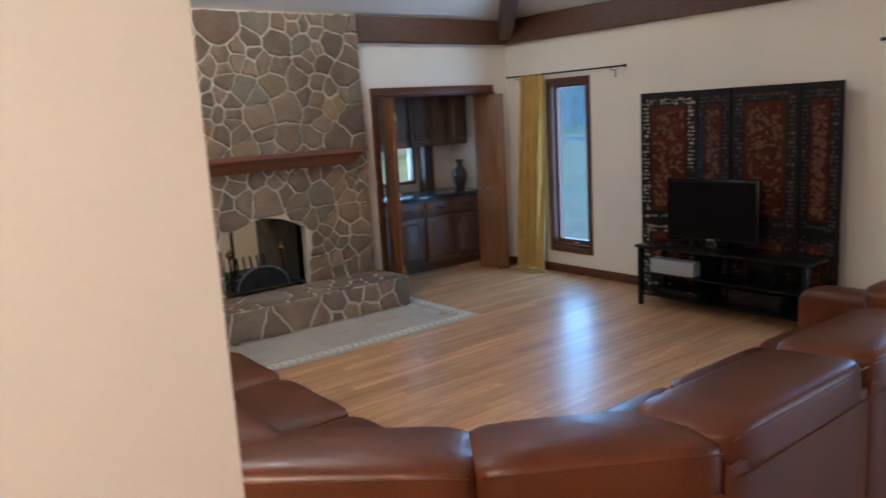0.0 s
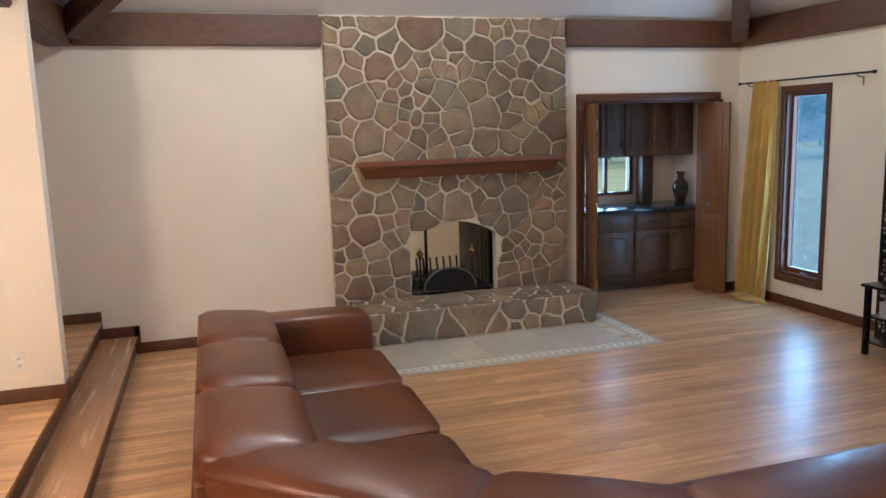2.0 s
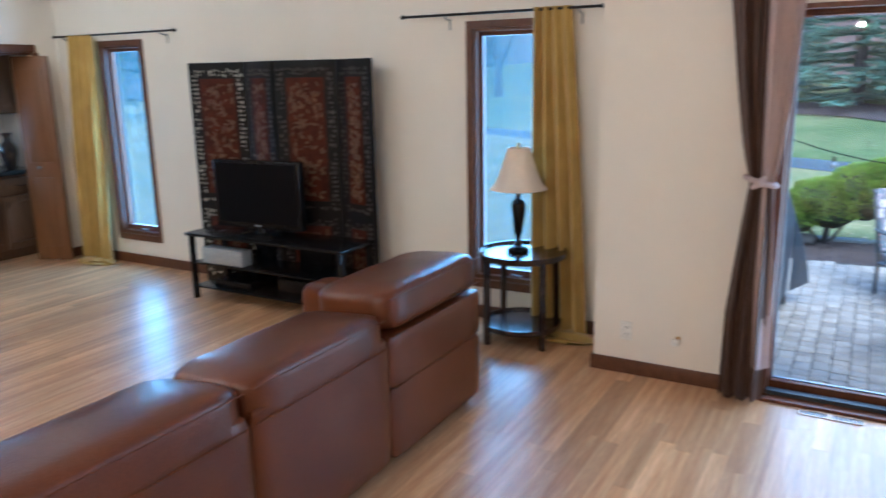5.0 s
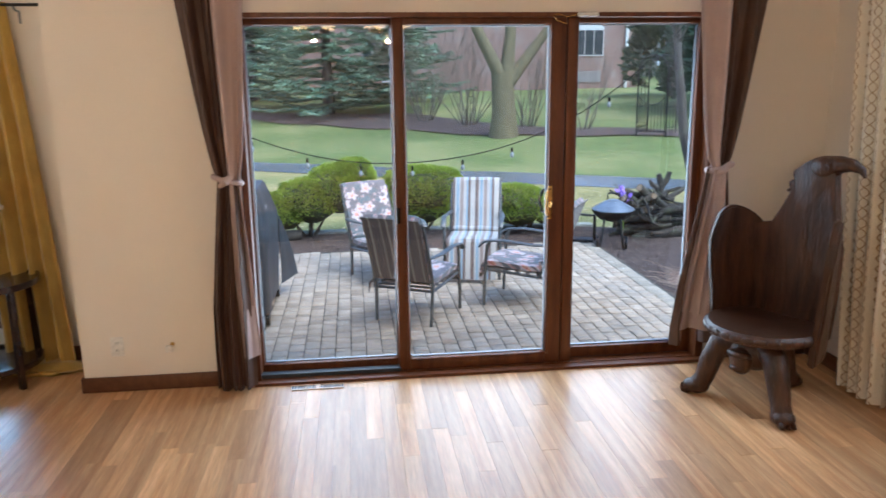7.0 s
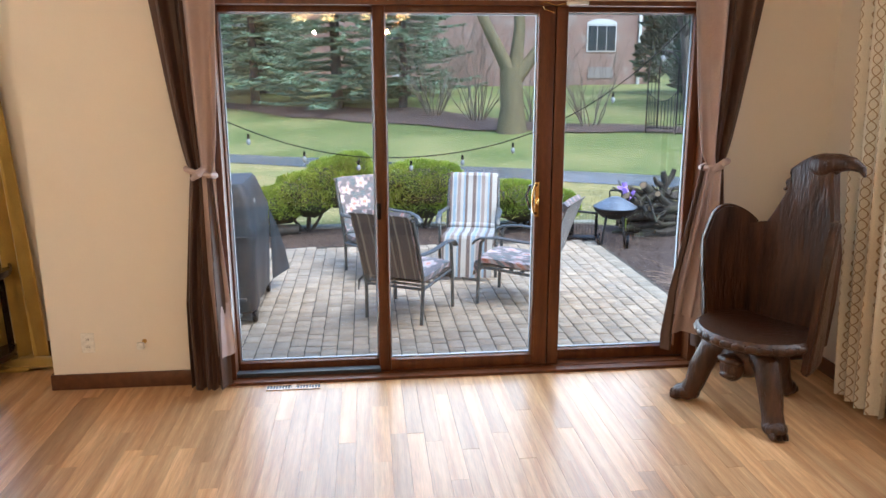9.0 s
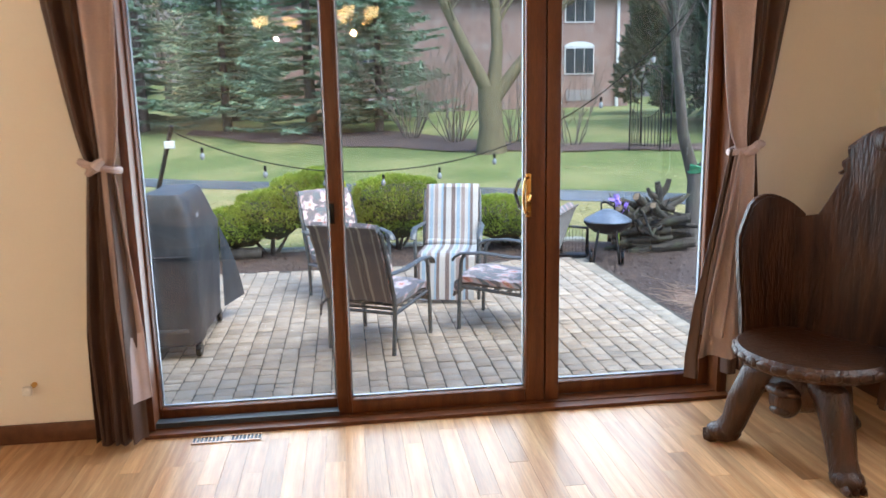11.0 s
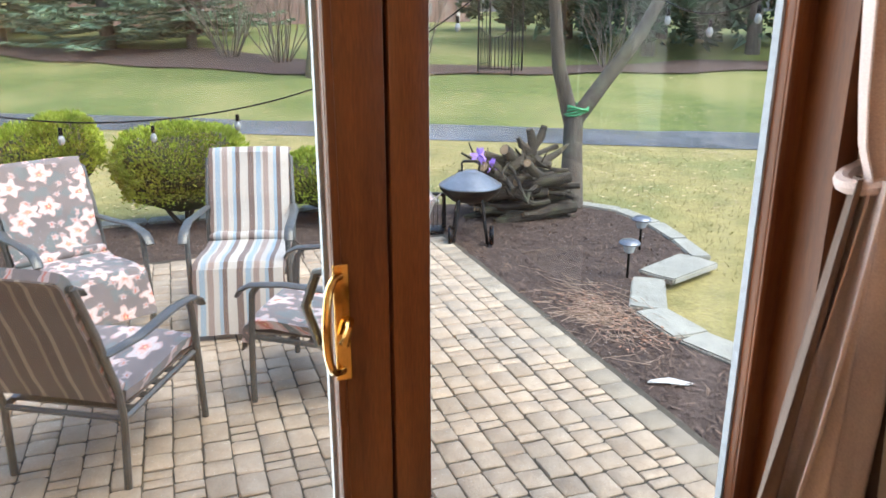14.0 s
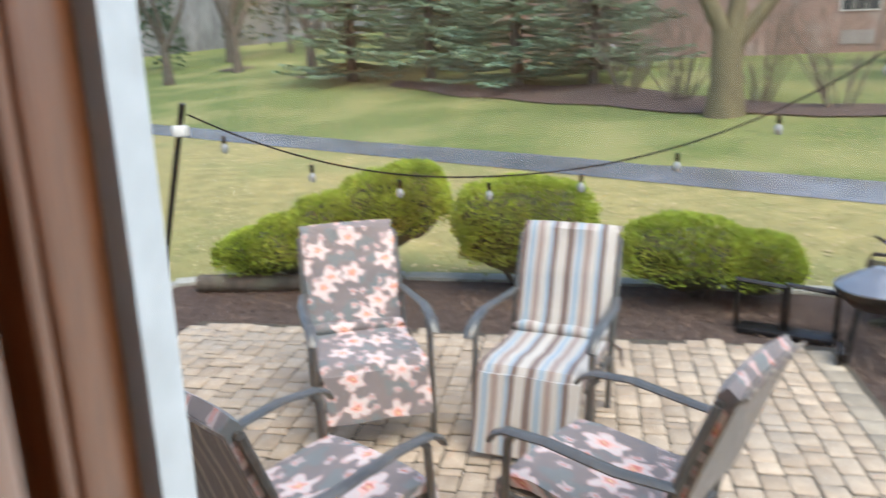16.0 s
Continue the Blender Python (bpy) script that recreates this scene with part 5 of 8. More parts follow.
# tied-back curtains of the patio door
def tied(name, y_in, y_out, tie_y, s, z_bot, label):
    """A satin curtain gathered by a tie; s is the way from the opening to the wall."""
    c = thing(name, label, "curtain", at=(XP - 0.07, tie_y, 0), group="tied patio curtains")

    def body(mat, u0, u1, seed, nm, lab, zb, spread=1.0, dx=0.0, zt=2.55, waves=3.4):
        rng = random.Random(seed)
        rows = []
        heights = [2.55, 2.3, 2.1, 1.9, 1.7, 1.52, 1.38, 1.28, 1.22, 1.16, 1.08, 0.95, 0.75, 0.5, 0.25]
        heights = [z for z in heights if zb + 0.06 < z <= zt] + [zb]
        for z in heights:
            if z >= 1.22:
                k = (z - 1.22) / 1.33
                a, b = tie_y - s * 0.065 + (y_in - tie_y + s * 0.065) * k ** 0.55, tie_y + s * 0.055 + (y_out - tie_y - s * 0.055) * min(1, k * 1.15) ** 0.75
            else:
                k = (1.22 - z) / 1.22
                a, b = tie_y - s * (0.065 + (0.05 if s > 0 else 0.13) * min(1, k * 1.4)), tie_y + s * (0.055 + 0.085 * spread * min(1, k * 1.6))
            amp = 0.016 + 0.02 * min(1, abs(z - 1.22) / 0.6)
            row = []
            for i in range(41):
                u = u0 + (u1 - u0) * i / 40
                fold = math.sin(2 * math.pi * waves * u + 1.2 * math.sin(z * 1.6 + seed)) + 0.3 * math.sin(2 * math.pi * waves * 2.1 * u + 1.5 * z + seed)
                row.append((amp * fold + dx, a + (b - a) * u - tie_y, z))
            rows.append(row)
        part(nm, sheet(bmesh.new(), rows, 0.003), mat, c, lab)
    body(TAUPE, 0.42, 1.0, 3, "satin_face", "dark taupe satin", z_bot)
    body(LINING, 0.0, 0.52, 8, "lining", "pale blush lining turned outward", z_bot + 0.2, dx=-0.03, waves=2.4)
    body(TAUPE, 0.1, 0.8, 5, "satin_fold", "dark taupe satin", z_bot + 0.02, dx=-0.035, zt=1.22) if s > 0 else None
    body(LINING, -0.04, 0.62, 9, "lining_fold", "pale blush lining turned outward", z_bot + 0.1, dx=-0.055, zt=1.25, waves=1.7) if s < 0 else None
    body(TAUPE, -0.2, 0.06, 6, "satin_fold", "dark taupe satin", z_bot + 0.0, dx=-0.02, zt=1.22, waves=2.6) if s < 0 else None
    part("tie_band", tube(bmesh.new(), [(0.055 * math.cos(a), 0.075 * math.sin(a), 1.22 + 0.02 * math.sin(a * s)) for a in np.linspace(0, 2 * math.pi, 17)], 0.015, 8), LINING, c, "knotted blush tie")
    part("knot", tube(bmesh.new(), [(-0.06, -0.03, 1.25), (-0.075, 0.0, 1.22), (-0.06, 0.035, 1.19)], [0.012, 0.024, 0.012], 8), LINING, c, "knotted blush tie")
    return c


tied("curtain", 0.0, 0.40, 0.165, 1, 0.0, "dark taupe satin curtain with blush lining tied at the door")
tied("curtain", -2.42, -2.92, -2.66, -1, 0.14, "dark taupe satin curtain with blush lining tied beside the carved chair")
solid("curtain_rod", tube(bmesh.new(), [(XP - 0.08, -2.95, 2.5), (XP - 0.08, 0.45, 2.5)], 0.014), DARKMETAL, "dark metal curtain rod above the patio door", "curtain rod")
# floor registers, cable outlet and sockets
def register(at, w, d, turn):
    v = thing("floor_vent", "oak-coloured slatted floor vent flush with the boards", "vent", at=at, turn=turn, group="floor vents")
    part("frame", slabs((-w / 2, w / 2, -d / 2, -d / 2 + 0.012, 0, 0.004), (-w / 2, w / 2, d / 2 - 0.012, d / 2, 0, 0.004), (-0.012, 0.012, -d / 2 + 0.012, d / 2 - 0.012, 0, 0.004)), STEP, v, smooth=False)
    # thin black sheet on the boards, coloured as the shade between the slats
    part("well", boxed(-w / 2, w / 2, -d / 2, d / 2, 0.0004, 0.0012), BLACK, v, "black sheet standing for the shade under the slats", smooth=False)
    n = 18
    for i in range(n + 1):
        x = -w / 2 + w * i / n
        if abs(x) > 0.013:
            part("slat", boxed(x - 0.0024, x + 0.0024, -d / 2 + 0.012, d / 2 - 0.012, 0.001, 0.004), STEP, v, smooth=False)


register((5.57, -0.265, 0.001), 0.3, 0.075, 90)
register((4.2, -3.16, 0.001), 0.3, 0.12, 10)
cx = thing("cable_outlet", "short brass cable stub with white cap in the wall", "outlet", at=(XP, 0.555, 0.27))
cb = turned(bmesh.new(), [(0.012, 0), (0.012, 0.015), (0.008, 0.02), (0.008, 0.05), (0.011, 0.052), (0.011, 0.07)], steps=12)
bmesh.ops.rotate(cb, verts=cb.verts, cent=(0, 0, 0), matrix=Matrix.Rotation(radians(-90), 3, 'Y'))
part("stub", cb, BRASS, cx)
part("cap", boxed(-0.095, -0.068, -0.02, 0.02, -0.02, 0.02, bevel=0.008), WHITEPLASTIC, cx, "white cap")


def socket(at, turn):
    o = thing("wall_socket", "cream wall socket plate", "socket", at=at, turn=turn, group="wall sockets")
    part("plate", boxed(-0.036, 0.036, -0.005, 0, -0.058, 0.058, bevel=0.003), WHITEPLASTIC, o)
    for z in (-0.022, 0.022):
        f = part("outlet_face", boxed(-0.016, 0.016, -0.007, -0.005, z - 0.014, z + 0.014, bevel=0.001), WHITEPLASTIC, o)
        for x in (-0.006, 0.006):
            part("slot", boxed(x - 0.0015, x + 0.0015, -0.0078, -0.0071, z - 0.005, z + 0.006), BLACK, f, smooth=False)


socket((-0.28, 4.84, 0.555), 0)
socket((XP, 0.86, 0.27), -90)
sw = thing("light_switch", "cream light switch plate on the wall end", "switch", at=(-0.43, 4.84, 1.42))
part("plate", boxed(-0.036, 0.036, -0.005, 0, -0.058, 0.058, bevel=0.003), WHITEPLASTIC, sw)
part("toggle", boxed(-0.005, 0.005, -0.014, -0.005, -0.006, 0.012, bevel=0.001), WHITEPLASTIC, sw)

# ---- south window, sheer curtain, desk ----
x0, x1, z0, z1 = W3
w3 = setting("window_3", slabs((x0 - 0.07, x1 + 0.07, YS, YS + 0.02, z0 - 0.08, z0), (x0 - 0.07, x0, YS, YS + 0.02, z0, z1 + 0.07), (x1, x1 + 0.07, YS, YS + 0.02, z0, z1 + 0.07), (x0, x1, YS, YS + 0.02, z1, z1 + 0.07), (x0 - 0.08, x1 + 0.08, YS, YS + 0.05, z0 - 0.015, z0 + 0.008)), TRIM, "wide casement window with dark wooden frame", "window")
for a, b in ((x0, (x0 + x1) / 2), ((x0 + x1) / 2, x1)):
    s = part("sash", slabs((a, a + 0.05, YS - 0.12, YS - 0.02, z0 + 0.01, z1), (b - 0.05, b, YS - 0.12, YS - 0.02, z0 + 0.01, z1), (a + 0.05, b - 0.05, YS - 0.12, YS - 0.02, z0 + 0.01, z0 + 0.07), (a + 0.05, b - 0.05, YS - 0.12, YS - 0.02, z1 - 0.06, z1)), TRIM, w3, smooth=False)
    g = part("pane", boxed(a + 0.045, b - 0.045, YS - 0.075, YS - 0.069, z0 + 0.065, z1 - 0.055), GLASS, s, smooth=False)
    g.visible_shadow = False
    part("crank", tube(bmesh.new(), [(b - 0.14, YS - 0.02, z0 + 0.035), (b - 0.16, YS + 0.01, z0 + 0.045), (b - 0.26, YS + 0.012, z0 + 0.03)], 0.009, 6), DARKMETAL, s, "dark window crank")


def trellis(name):
    """Ivory cloth with thin tan waves running down in mirrored pairs."""
    m = surface(name, (0.7, 0.63, 0.5), (0.75, 0.68, 0.55), 0.85, 8, bump=0.1, fine=250)
    n, l = m.node_tree.nodes, m.node_tree.links
    p = n["Principled BSDF"]
    last = p.inputs["Base Color"].links[0].from_socket
    uv, sp = n.new("ShaderNodeUVMap"), n.new("ShaderNodeSeparateXYZ")
    l.new(uv.outputs[0], sp.inputs[0])

    def op(kind, a, b=None):
        q = n.new("ShaderNodeMath")
        q.operation = kind
        for i, x in enumerate((a, b)):
            if x is None:
                continue
            if isinstance(x, (int, float)):
                q.inputs[i].default_value = x
            else:
                l.new(x, q.inputs[i])
        return q.outputs[0]
    wave = op('MULTIPLY', op('SINE', op('MULTIPLY', sp.outputs[1], 2 * math.pi / 0.11)), 0.26)
    for sign in (1, -1):
        u = op('FRACT', op('ADD', op('DIVIDE', sp.outputs[0], 0.075), op('MULTIPLY', wave, sign)))
        line = op('LESS_THAN', op('ABSOLUTE', op('SUBTRACT', u, 0.5)), 0.045)
        mx = n.new("ShaderNodeMix")
        mx.data_type = 'RGBA'
        mx.inputs["B"].default_value = (0.36, 0.25, 0.14, 1)
        l.new(line, mx.inputs["Factor"])
        l.new(last, mx.inputs["A"])
        last = mx.outputs["Result"]
    l.new(last, p.inputs["Base Color"])
    return m


cur = new("curtain", finish("curtain", drape(bmesh.new(), ((5.36, YS + 0.1, 2.5), (4.97, YS + 0.1, 2.5)), ((5.12, YS + 0.13, 0.03), (4.78, YS + 0.13, 0.03)), 4, 0.035, rows=14, cols=64, seed=6), trellis("trellis_cloth")))
uvl = cur.data.uv_layers.new(name="UVMap")
for poly in cur.data.polygons:
    for li in poly.loop_indices:
        co = cur.data.vertices[cur.data.loops[li].vertex_index].co
        uvl.data[li].uv = ((5.36 - co.x - (2.5 - co.z) * 0.09) * 1.9, co.z)
tagged(cur, "ivory curtain printed with thin tan trellis waves", "curtain")
OLDBRASS = surface("tarnished_brass", (0.12, 0.085, 0.04), (0.2, 0.14, 0.06), 0.4, 12, metal=0.9, bump=0.1)
desk = thing("writing_desk", "polished mahogany desk with cabriole legs and a drawer", "desk", at=(3.5, -3.0, 0))
part("body", boxed(-0.5, 0.46, -0.3, 0.26, 0.45, 0.6, bevel=0.006), DESK, desk)
part("top", boxed(-0.52, 0.48, -0.32, 0.28, 0.6, 0.622, bevel=0.008), DESK, desk)
part("gallery", boxed(0.45, 0.48, -0.3, 0.27, 0.622, 0.665, bevel=0.006), DESK, desk)
df = part("drawer_front", boxed(-0.3, 0.4, 0.26, 0.272, 0.47, 0.585, bevel=0.004), DESK, desk)
for x in (0.2, -0.1):
    part("drawer_pull", tube(bmesh.new(), [(x - 0.09, 0.274, 0.54), (x - 0.07, 0.29, 0.53), (x, 0.298, 0.515), (x + 0.07, 0.29, 0.53), (x + 0.09, 0.274, 0.54)], [0.009, 0.005, 0.006, 0.005, 0.009], 8), OLDBRASS, df, "antique brass pull")
for x in (-0.44, 0.41):
    for y in (-0.25, 0.21):
        sx, sy = (1 if x > 0 else -1), (1 if y > 0 else -1)
        part("leg", tube(bmesh.new(), [(x, y, 0.5), (x + 0.02 * sx, y + 0.02 * sy, 0.42), (x + 0.012 * sx, y + 0.012 * sy, 0.26), (x - 0.005 * sx, y - 0.005 * sy, 0.11), (x + 0.01 * sx, y + 0.01 * sy, 0.03), (x + 0.016 * sx, y + 0.016 * sy, 0.0)], [0.034, 0.036, 0.025, 0.017, 0.02, 0.026], 10), DESK, desk)
solid("wooden_box", boxed(-0.2, 0.2, -0.18, 0.18, 0, 0.05, bevel=0.006), DESK, "flat polished wooden box on the desk", "box", at=(3.6, -3.0, 0.6225))
bench = thing("desk_bench", "dark mahogany bench beside the desk", "bench", at=(2.92, -2.36, 0))
part("seat", boxed(-0.4, 0.4, -0.2, 0.2, 0.4, 0.44, bevel=0.01), DESK, bench)
for x in (-0.35, 0.35):
    for y in (-0.15, 0.15):
        part("leg", boxed(x - 0.02, x + 0.02, y - 0.02, y + 0.02, 0, 0.4, bevel=0.004), DESK, bench)


# ---- carved eagle chair, one carved mesh ----
def lump(bm, c, r, rot=(0, 0, 0), sub=2, k=2.0):
    vs = bmesh.ops.create_icosphere(bm, subdivisions=sub, radius=1)["verts"]
    m = Matrix.Translation(c) @ Euler([radians(a) for a in rot]).to_matrix().to_4x4()
    for v in vs:
        v.co = m @ Vector((v.co.x * r[0], v.co.y * r[1], v.co.z * r[2]))


def plate(bm, outline, x0, x1, bow=0.0):
    """A thick carved board from an outline in y and z, bowed backwards at its sides."""
    n = len(outline)
    cy = sum(p[0] for p in outline) / n
    cz = sum(p[1] for p in outline) / n
    rings = []
    for x, k in ((x0, 0.94), (x0 + 0.012, 1.0), (x1 - 0.012, 1.0), (x1, 0.94)):
        rings.append([bm.verts.new((x + bow * (y - cy) ** 2, cy + (y - cy) * k, cz + (z - cz) * k)) for y, z in outline])
    for a, b in zip(rings, rings[1:]):
        for i in range(n):
            bm.faces.new((a[i], a[(i + 1) % n], b[(i + 1) % n], b[i]))
    for r, s in ((rings[0], x0), (rings[-1], x1)):
        m = bm.verts.new((s, cy, cz))
        for i in range(n):
            bm.faces.new((r[i], r[(i + 1) % n], m))


# local axes: x back to front is negative towards the sitter's face; front is +x
eagle = thing("carved_chair", "dark carved wooden chair shaped as an eagle with spread wings", "chair", at=(5.05, -2.70, 0), turn=118)
eb = turned(bmesh.new(), [(0.0, 0.385), (0.24, 0.385), (0.285, 0.395), (0.3, 0.415), (0.3, 0.44), (0.285, 0.455), (0.2, 0.45), (0.0, 0.44)], (0.02, 0, 0), 36)
for i in range(26):
    a = radians(-150 + i * 300 / 25)
    lump(eb, (0.02 + 0.297 * math.cos(a), 0.297 * math.sin(a), 0.425), (0.011, 0.036, 0.02), (0, 0, math.degrees(a)), 2)
part("seat", eb, CARVED, eagle, "round seat with a scalloped rim")
body = [(-0.23, 0.36), (0.23, 0.36), (0.25, 0.6), (0.255, 0.84), (0.24, 0.92), (0.225, 1.0), (0.21, 1.1), (0.2, 1.19), (0.19, 1.26), (0.15, 1.315), (0.08, 1.325), (0.02, 1.29), (-0.035, 1.245), (-0.01, 1.22), (-0.055, 1.185), (-0.03, 1.165), (-0.06, 1.1), (-0.1, 1.02), (-0.14, 0.95), (-0.19, 0.915), (-0.25, 0.93), (-0.25, 0.6)]
eb = bmesh.new()
plate(eb, body, -0.27, -0.19, 0.3)
part("backrest", eb, CARVED, eagle, "tall back carved with breast feathers and neck")
for s in (-1, 1):
    eb = bmesh.new()
    rows = []
    for v in np.linspace(0, 1, 9):
        row = []
        for t in np.linspace(0, 1, 12):
            top = 0.9 + 0.14 * math.sin(math.pi * min(1.0, 0.1 + 0.78 * t)) - 0.1 * max(0, t - 0.8) / 0.2
            low = 0.34 - 0.06 * t
            z = low + (top - low) * v
            row.append((-0.24 + 0.29 * t + 0.004 * math.sin(16 * z + 9 * t), s * (0.215 + 0.2 * t - 0.1 * t * t + 0.05 * t * v), z))
        rows.append(row)
    sheet(eb, rows, 0.045)
    bmesh.ops.bevel(eb, geom=[e for e in eb.edges if e.calc_face_angle(0) > 0.8], offset=0.012, segments=2, affect='EDGES')
    part("wing", eb, CARVED, eagle, "curved wing forming the side")
eb = bmesh.new()
lump(eb, (-0.225, 0.13, 1.275), (0.058, 0.085, 0.062), (0, 0, 0), 3)
tube(eb, [(-0.22, 0.15, 1.285), (-0.215, 0.21, 1.298), (-0.21, 0.27, 1.298), (-0.21, 0.32, 1.275), (-0.21, 0.335, 1.24)], [0.054, 0.045, 0.034, 0.02, 0.006], 10)
lump(eb, (-0.175, 0.165, 1.295), (0.012, 0.02, 0.012), (0, 0, 0), 2)
for k in range(4):
    lump(eb, (-0.225, 0.01 - 0.018 * k, 1.25 - 0.035 * k), (0.035, 0.04, 0.014), (25, 0, 0), 1)
part("eagle_head", eb, CARVED, eagle, "hook-beaked carved head")
eb = bmesh.new()
lump(eb, (0.1, 0, 0.3), (0.11, 0.13, 0.1), (0, 0, 0), 3)
lump(eb, (0.2, 0.0, 0.27), (0.05, 0.065, 0.075), (0, 0, 0), 3)
lump(eb, (0.235, 0.0, 0.235), (0.025, 0.045, 0.02), (0, 0, 0), 2)
lump(eb, (0.22, 0.0, 0.31), (0.04, 0.075, 0.025), (0, 0, 0), 2)
part("apron", eb, CARVED, eagle, "carved knot under the seat")
for a, r in ((55, 0.28), (-55, 0.28), (180, 0.27)):
    eb = bmesh.new()
    ca, sa = math.cos(radians(a)), math.sin(radians(a))
    tube(eb, [(0.06 + 0.08 * ca, 0.08 * sa, 0.36), (0.04 + 0.2 * ca, 0.2 * sa, 0.31), (0.03 + (r - 0.03) * ca, (r - 0.03) * sa, 0.2), (0.02 + r * ca, r * sa, 0.1), (0.02 + (r + 0.03) * ca, (r + 0.03) * sa, 0.05)], [0.06, 0.066, 0.06, 0.052, 0.055], 12)
    lump(eb, (0.02 + (r + 0.04) * ca, (r + 0.04) * sa, 0.045), (0.075, 0.06, 0.045), (0, 0, a), 2)
    for k in (-1, 0, 1):
        lump(eb, (0.02 + (r + 0.09) * ca - 0.03 * k * sa, (r + 0.09) * sa + 0.03 * k * ca, 0.025), (0.04, 0.016, 0.025), (0, 0, a), 1)
    for k in range(5):
        lump(eb, (0.035 + (0.2 + k * 0.02) * ca, (0.2 + k * 0.02) * sa, 0.345 - k * 0.035), (0.022, 0.05, 0.02), (0, 0, a), 1)
    part("leg", eb, CARVED, eagle, "clawed carved leg")


# ---- chandeliers of the raised floor, the third one added ----
def chandelier(at, turn, top, watts, tone, soft=0.03):
    c = thing("chandelier", "brass chandelier with lit frosted glass shades, third one added as fill", "chandelier", at=at, turn=turn, group="chandeliers")
    part("stem", tube(bmesh.new(), [(0, 0, 0.0), (0, 0, top - at[2])], 0.012), BRASS, c)
    part("hub", turned(bmesh.new(), [(0.02, -0.1), (0.06, -0.06), (0.07, 0), (0.03, 0.06)], steps=16), BRASS, c)
    for k in range(5):
        a = radians(72 * k)
        arm = part("arm", tube(bmesh.new(), [(0.04 * math.cos(a), 0.04 * math.sin(a), -0.02), (0.14 * math.cos(a), 0.14 * math.sin(a), -0.08), (0.24 * math.cos(a), 0.24 * math.sin(a), -0.02)], 0.008, 6), BRASS, c)
        part("shade", turned(bmesh.new(), [(0.03, 0.0), (0.05, 0.02), (0.055, 0.06), (0.06, 0.11), (0.05, 0.112), (0.045, 0.06)], (0.24 * math.cos(a), 0.24 * math.sin(a), -0.02), 14), FROST, arm, "lit frosted glass shade")
    lamp("chandelier_and_fill_light", 'POINT', watts, tone, pose(at[0], at[1], at[2] - 0.16), radius=soft)


def downlight(x, y, watts):
    """A round recessed light, also used as added fill, in the vault's slope; the slope falls towards the fireplace
    wall.
    """
    z = 2.84 + (YF - y) * 0.405 - 0.03
    d = thing("recessed_light", "white round recessed light in the sloping ceiling, side ones added as fill", "ceiling light", at=(x, y, z), group="recessed ceiling lights")
    part("trim_ring", turned(bmesh.new(), [(0.062, 0.012), (0.062, 0.0), (0.085, 0.0), (0.088, 0.012)], steps=24), WHITEPLASTIC, d)
    part("lens", turned(bmesh.new(), [(0.0, 0.006), (0.06, 0.006), (0.06, 0.01), (0.0, 0.01)], steps=24), FROST, d, "lit lens")
    lamp("recessed_and_fill_lamp", 'POINT', watts, (1.0, 0.88, 0.7), pose(x, y, z - 0.1), radius=0.06)


downlight(3.15, 5.6, 2.4)
# these two are unseen fills, added to brighten the walls beside the fireplace
downlight(1.7, 4.75, 28)
downlight(5.1, 5.9, 3)
chandelier((0.88, -0.98, 2.34), 10, 3.44, 6.0, (1.0, 0.5, 0.23))
chandelier((-0.7, -0.05, 2.42), 30, 2.84, 26, (1.0, 0.76, 0.52))
# unseen third fixture, added as fill for the wall left of the fireplace
chandelier((-0.75, 1.6, 2.45), 20, 2.84, 60, (1.0, 0.72, 0.47), 0.13)


# ---- garden: ground ----
GRASS = surface("winter_lawn", (0.074, 0.107, 0.018), (0.15, 0.175, 0.04), 0.95, 3.2, bump=0.9, fine=34, stain=((0.26, 0.235, 0.085), 0.3, 0.6, 0.47, 0.66), contrast=0.6, grit=0.6)
DORMANT = surface("dormant_lawn", (0.185, 0.165, 0.05), (0.34, 0.28, 0.105), 0.95, 3.0, bump=0.9, fine=34, stain=((0.14, 0.165, 0.045), 0.45, 0.6, 0.5, 0.66), contrast=0.6, grit=0.6)
MULCH = surface("dark_mulch", (0.055, 0.034, 0.026), (0.12, 0.08, 0.06), 0.95, 40, bump=1.0, fine=160, stretch=(1, 1.8, 1), grit=0.7)
CHIP = surface("bark_chip", (0.075, 0.046, 0.034), (0.19, 0.13, 0.095), 0.9, 10, bump=0.3, vary=0.5)
# base lightened towards blue: the sky's reflection on the wet road, as colour
ASPHALT = surface("wet_asphalt_sky_sheen", (0.1, 0.11, 0.125), (0.17, 0.18, 0.2), 0.24, 0.9, bump=0.1, fine=130)
PAVER_LOOK = dict(rough=0.72, scale=9, bump=0.45, fine=110, vary=0.19, stain=((0.3, 0.255, 0.2), 1.6, 0.75))
PAVER = surface("tumbled_paver", (0.345, 0.26, 0.18), (0.46, 0.365, 0.265), **PAVER_LOOK)
PAVER_REST = surface("tumbled_paver_field", (0.345, 0.26, 0.18), (0.46, 0.365, 0.265), island=True, **PAVER_LOOK)
PAVER_EDGE = surface("grey_edge_paver", (0.27, 0.225, 0.165), (0.37, 0.31, 0.23), 0.72, 9, bump=0.55, fine=110, vary=0.22)
SAND = surface("joint_sand", (0.05, 0.042, 0.03), (0.085, 0.072, 0.05), 0.95, 14, bump=0.5, fine=120)
FLAG = surface("pale_flagstone", (0.26, 0.255, 0.215), (0.36, 0.35, 0.295), 0.8, 7, bump=0.5, fine=70, vary=0.12)
YEW = surface("yew_leaf", (0.15, 0.225, 0.017), (0.37, 0.45, 0.05), 0.7, 5, bump=0.2, vary=0.4)
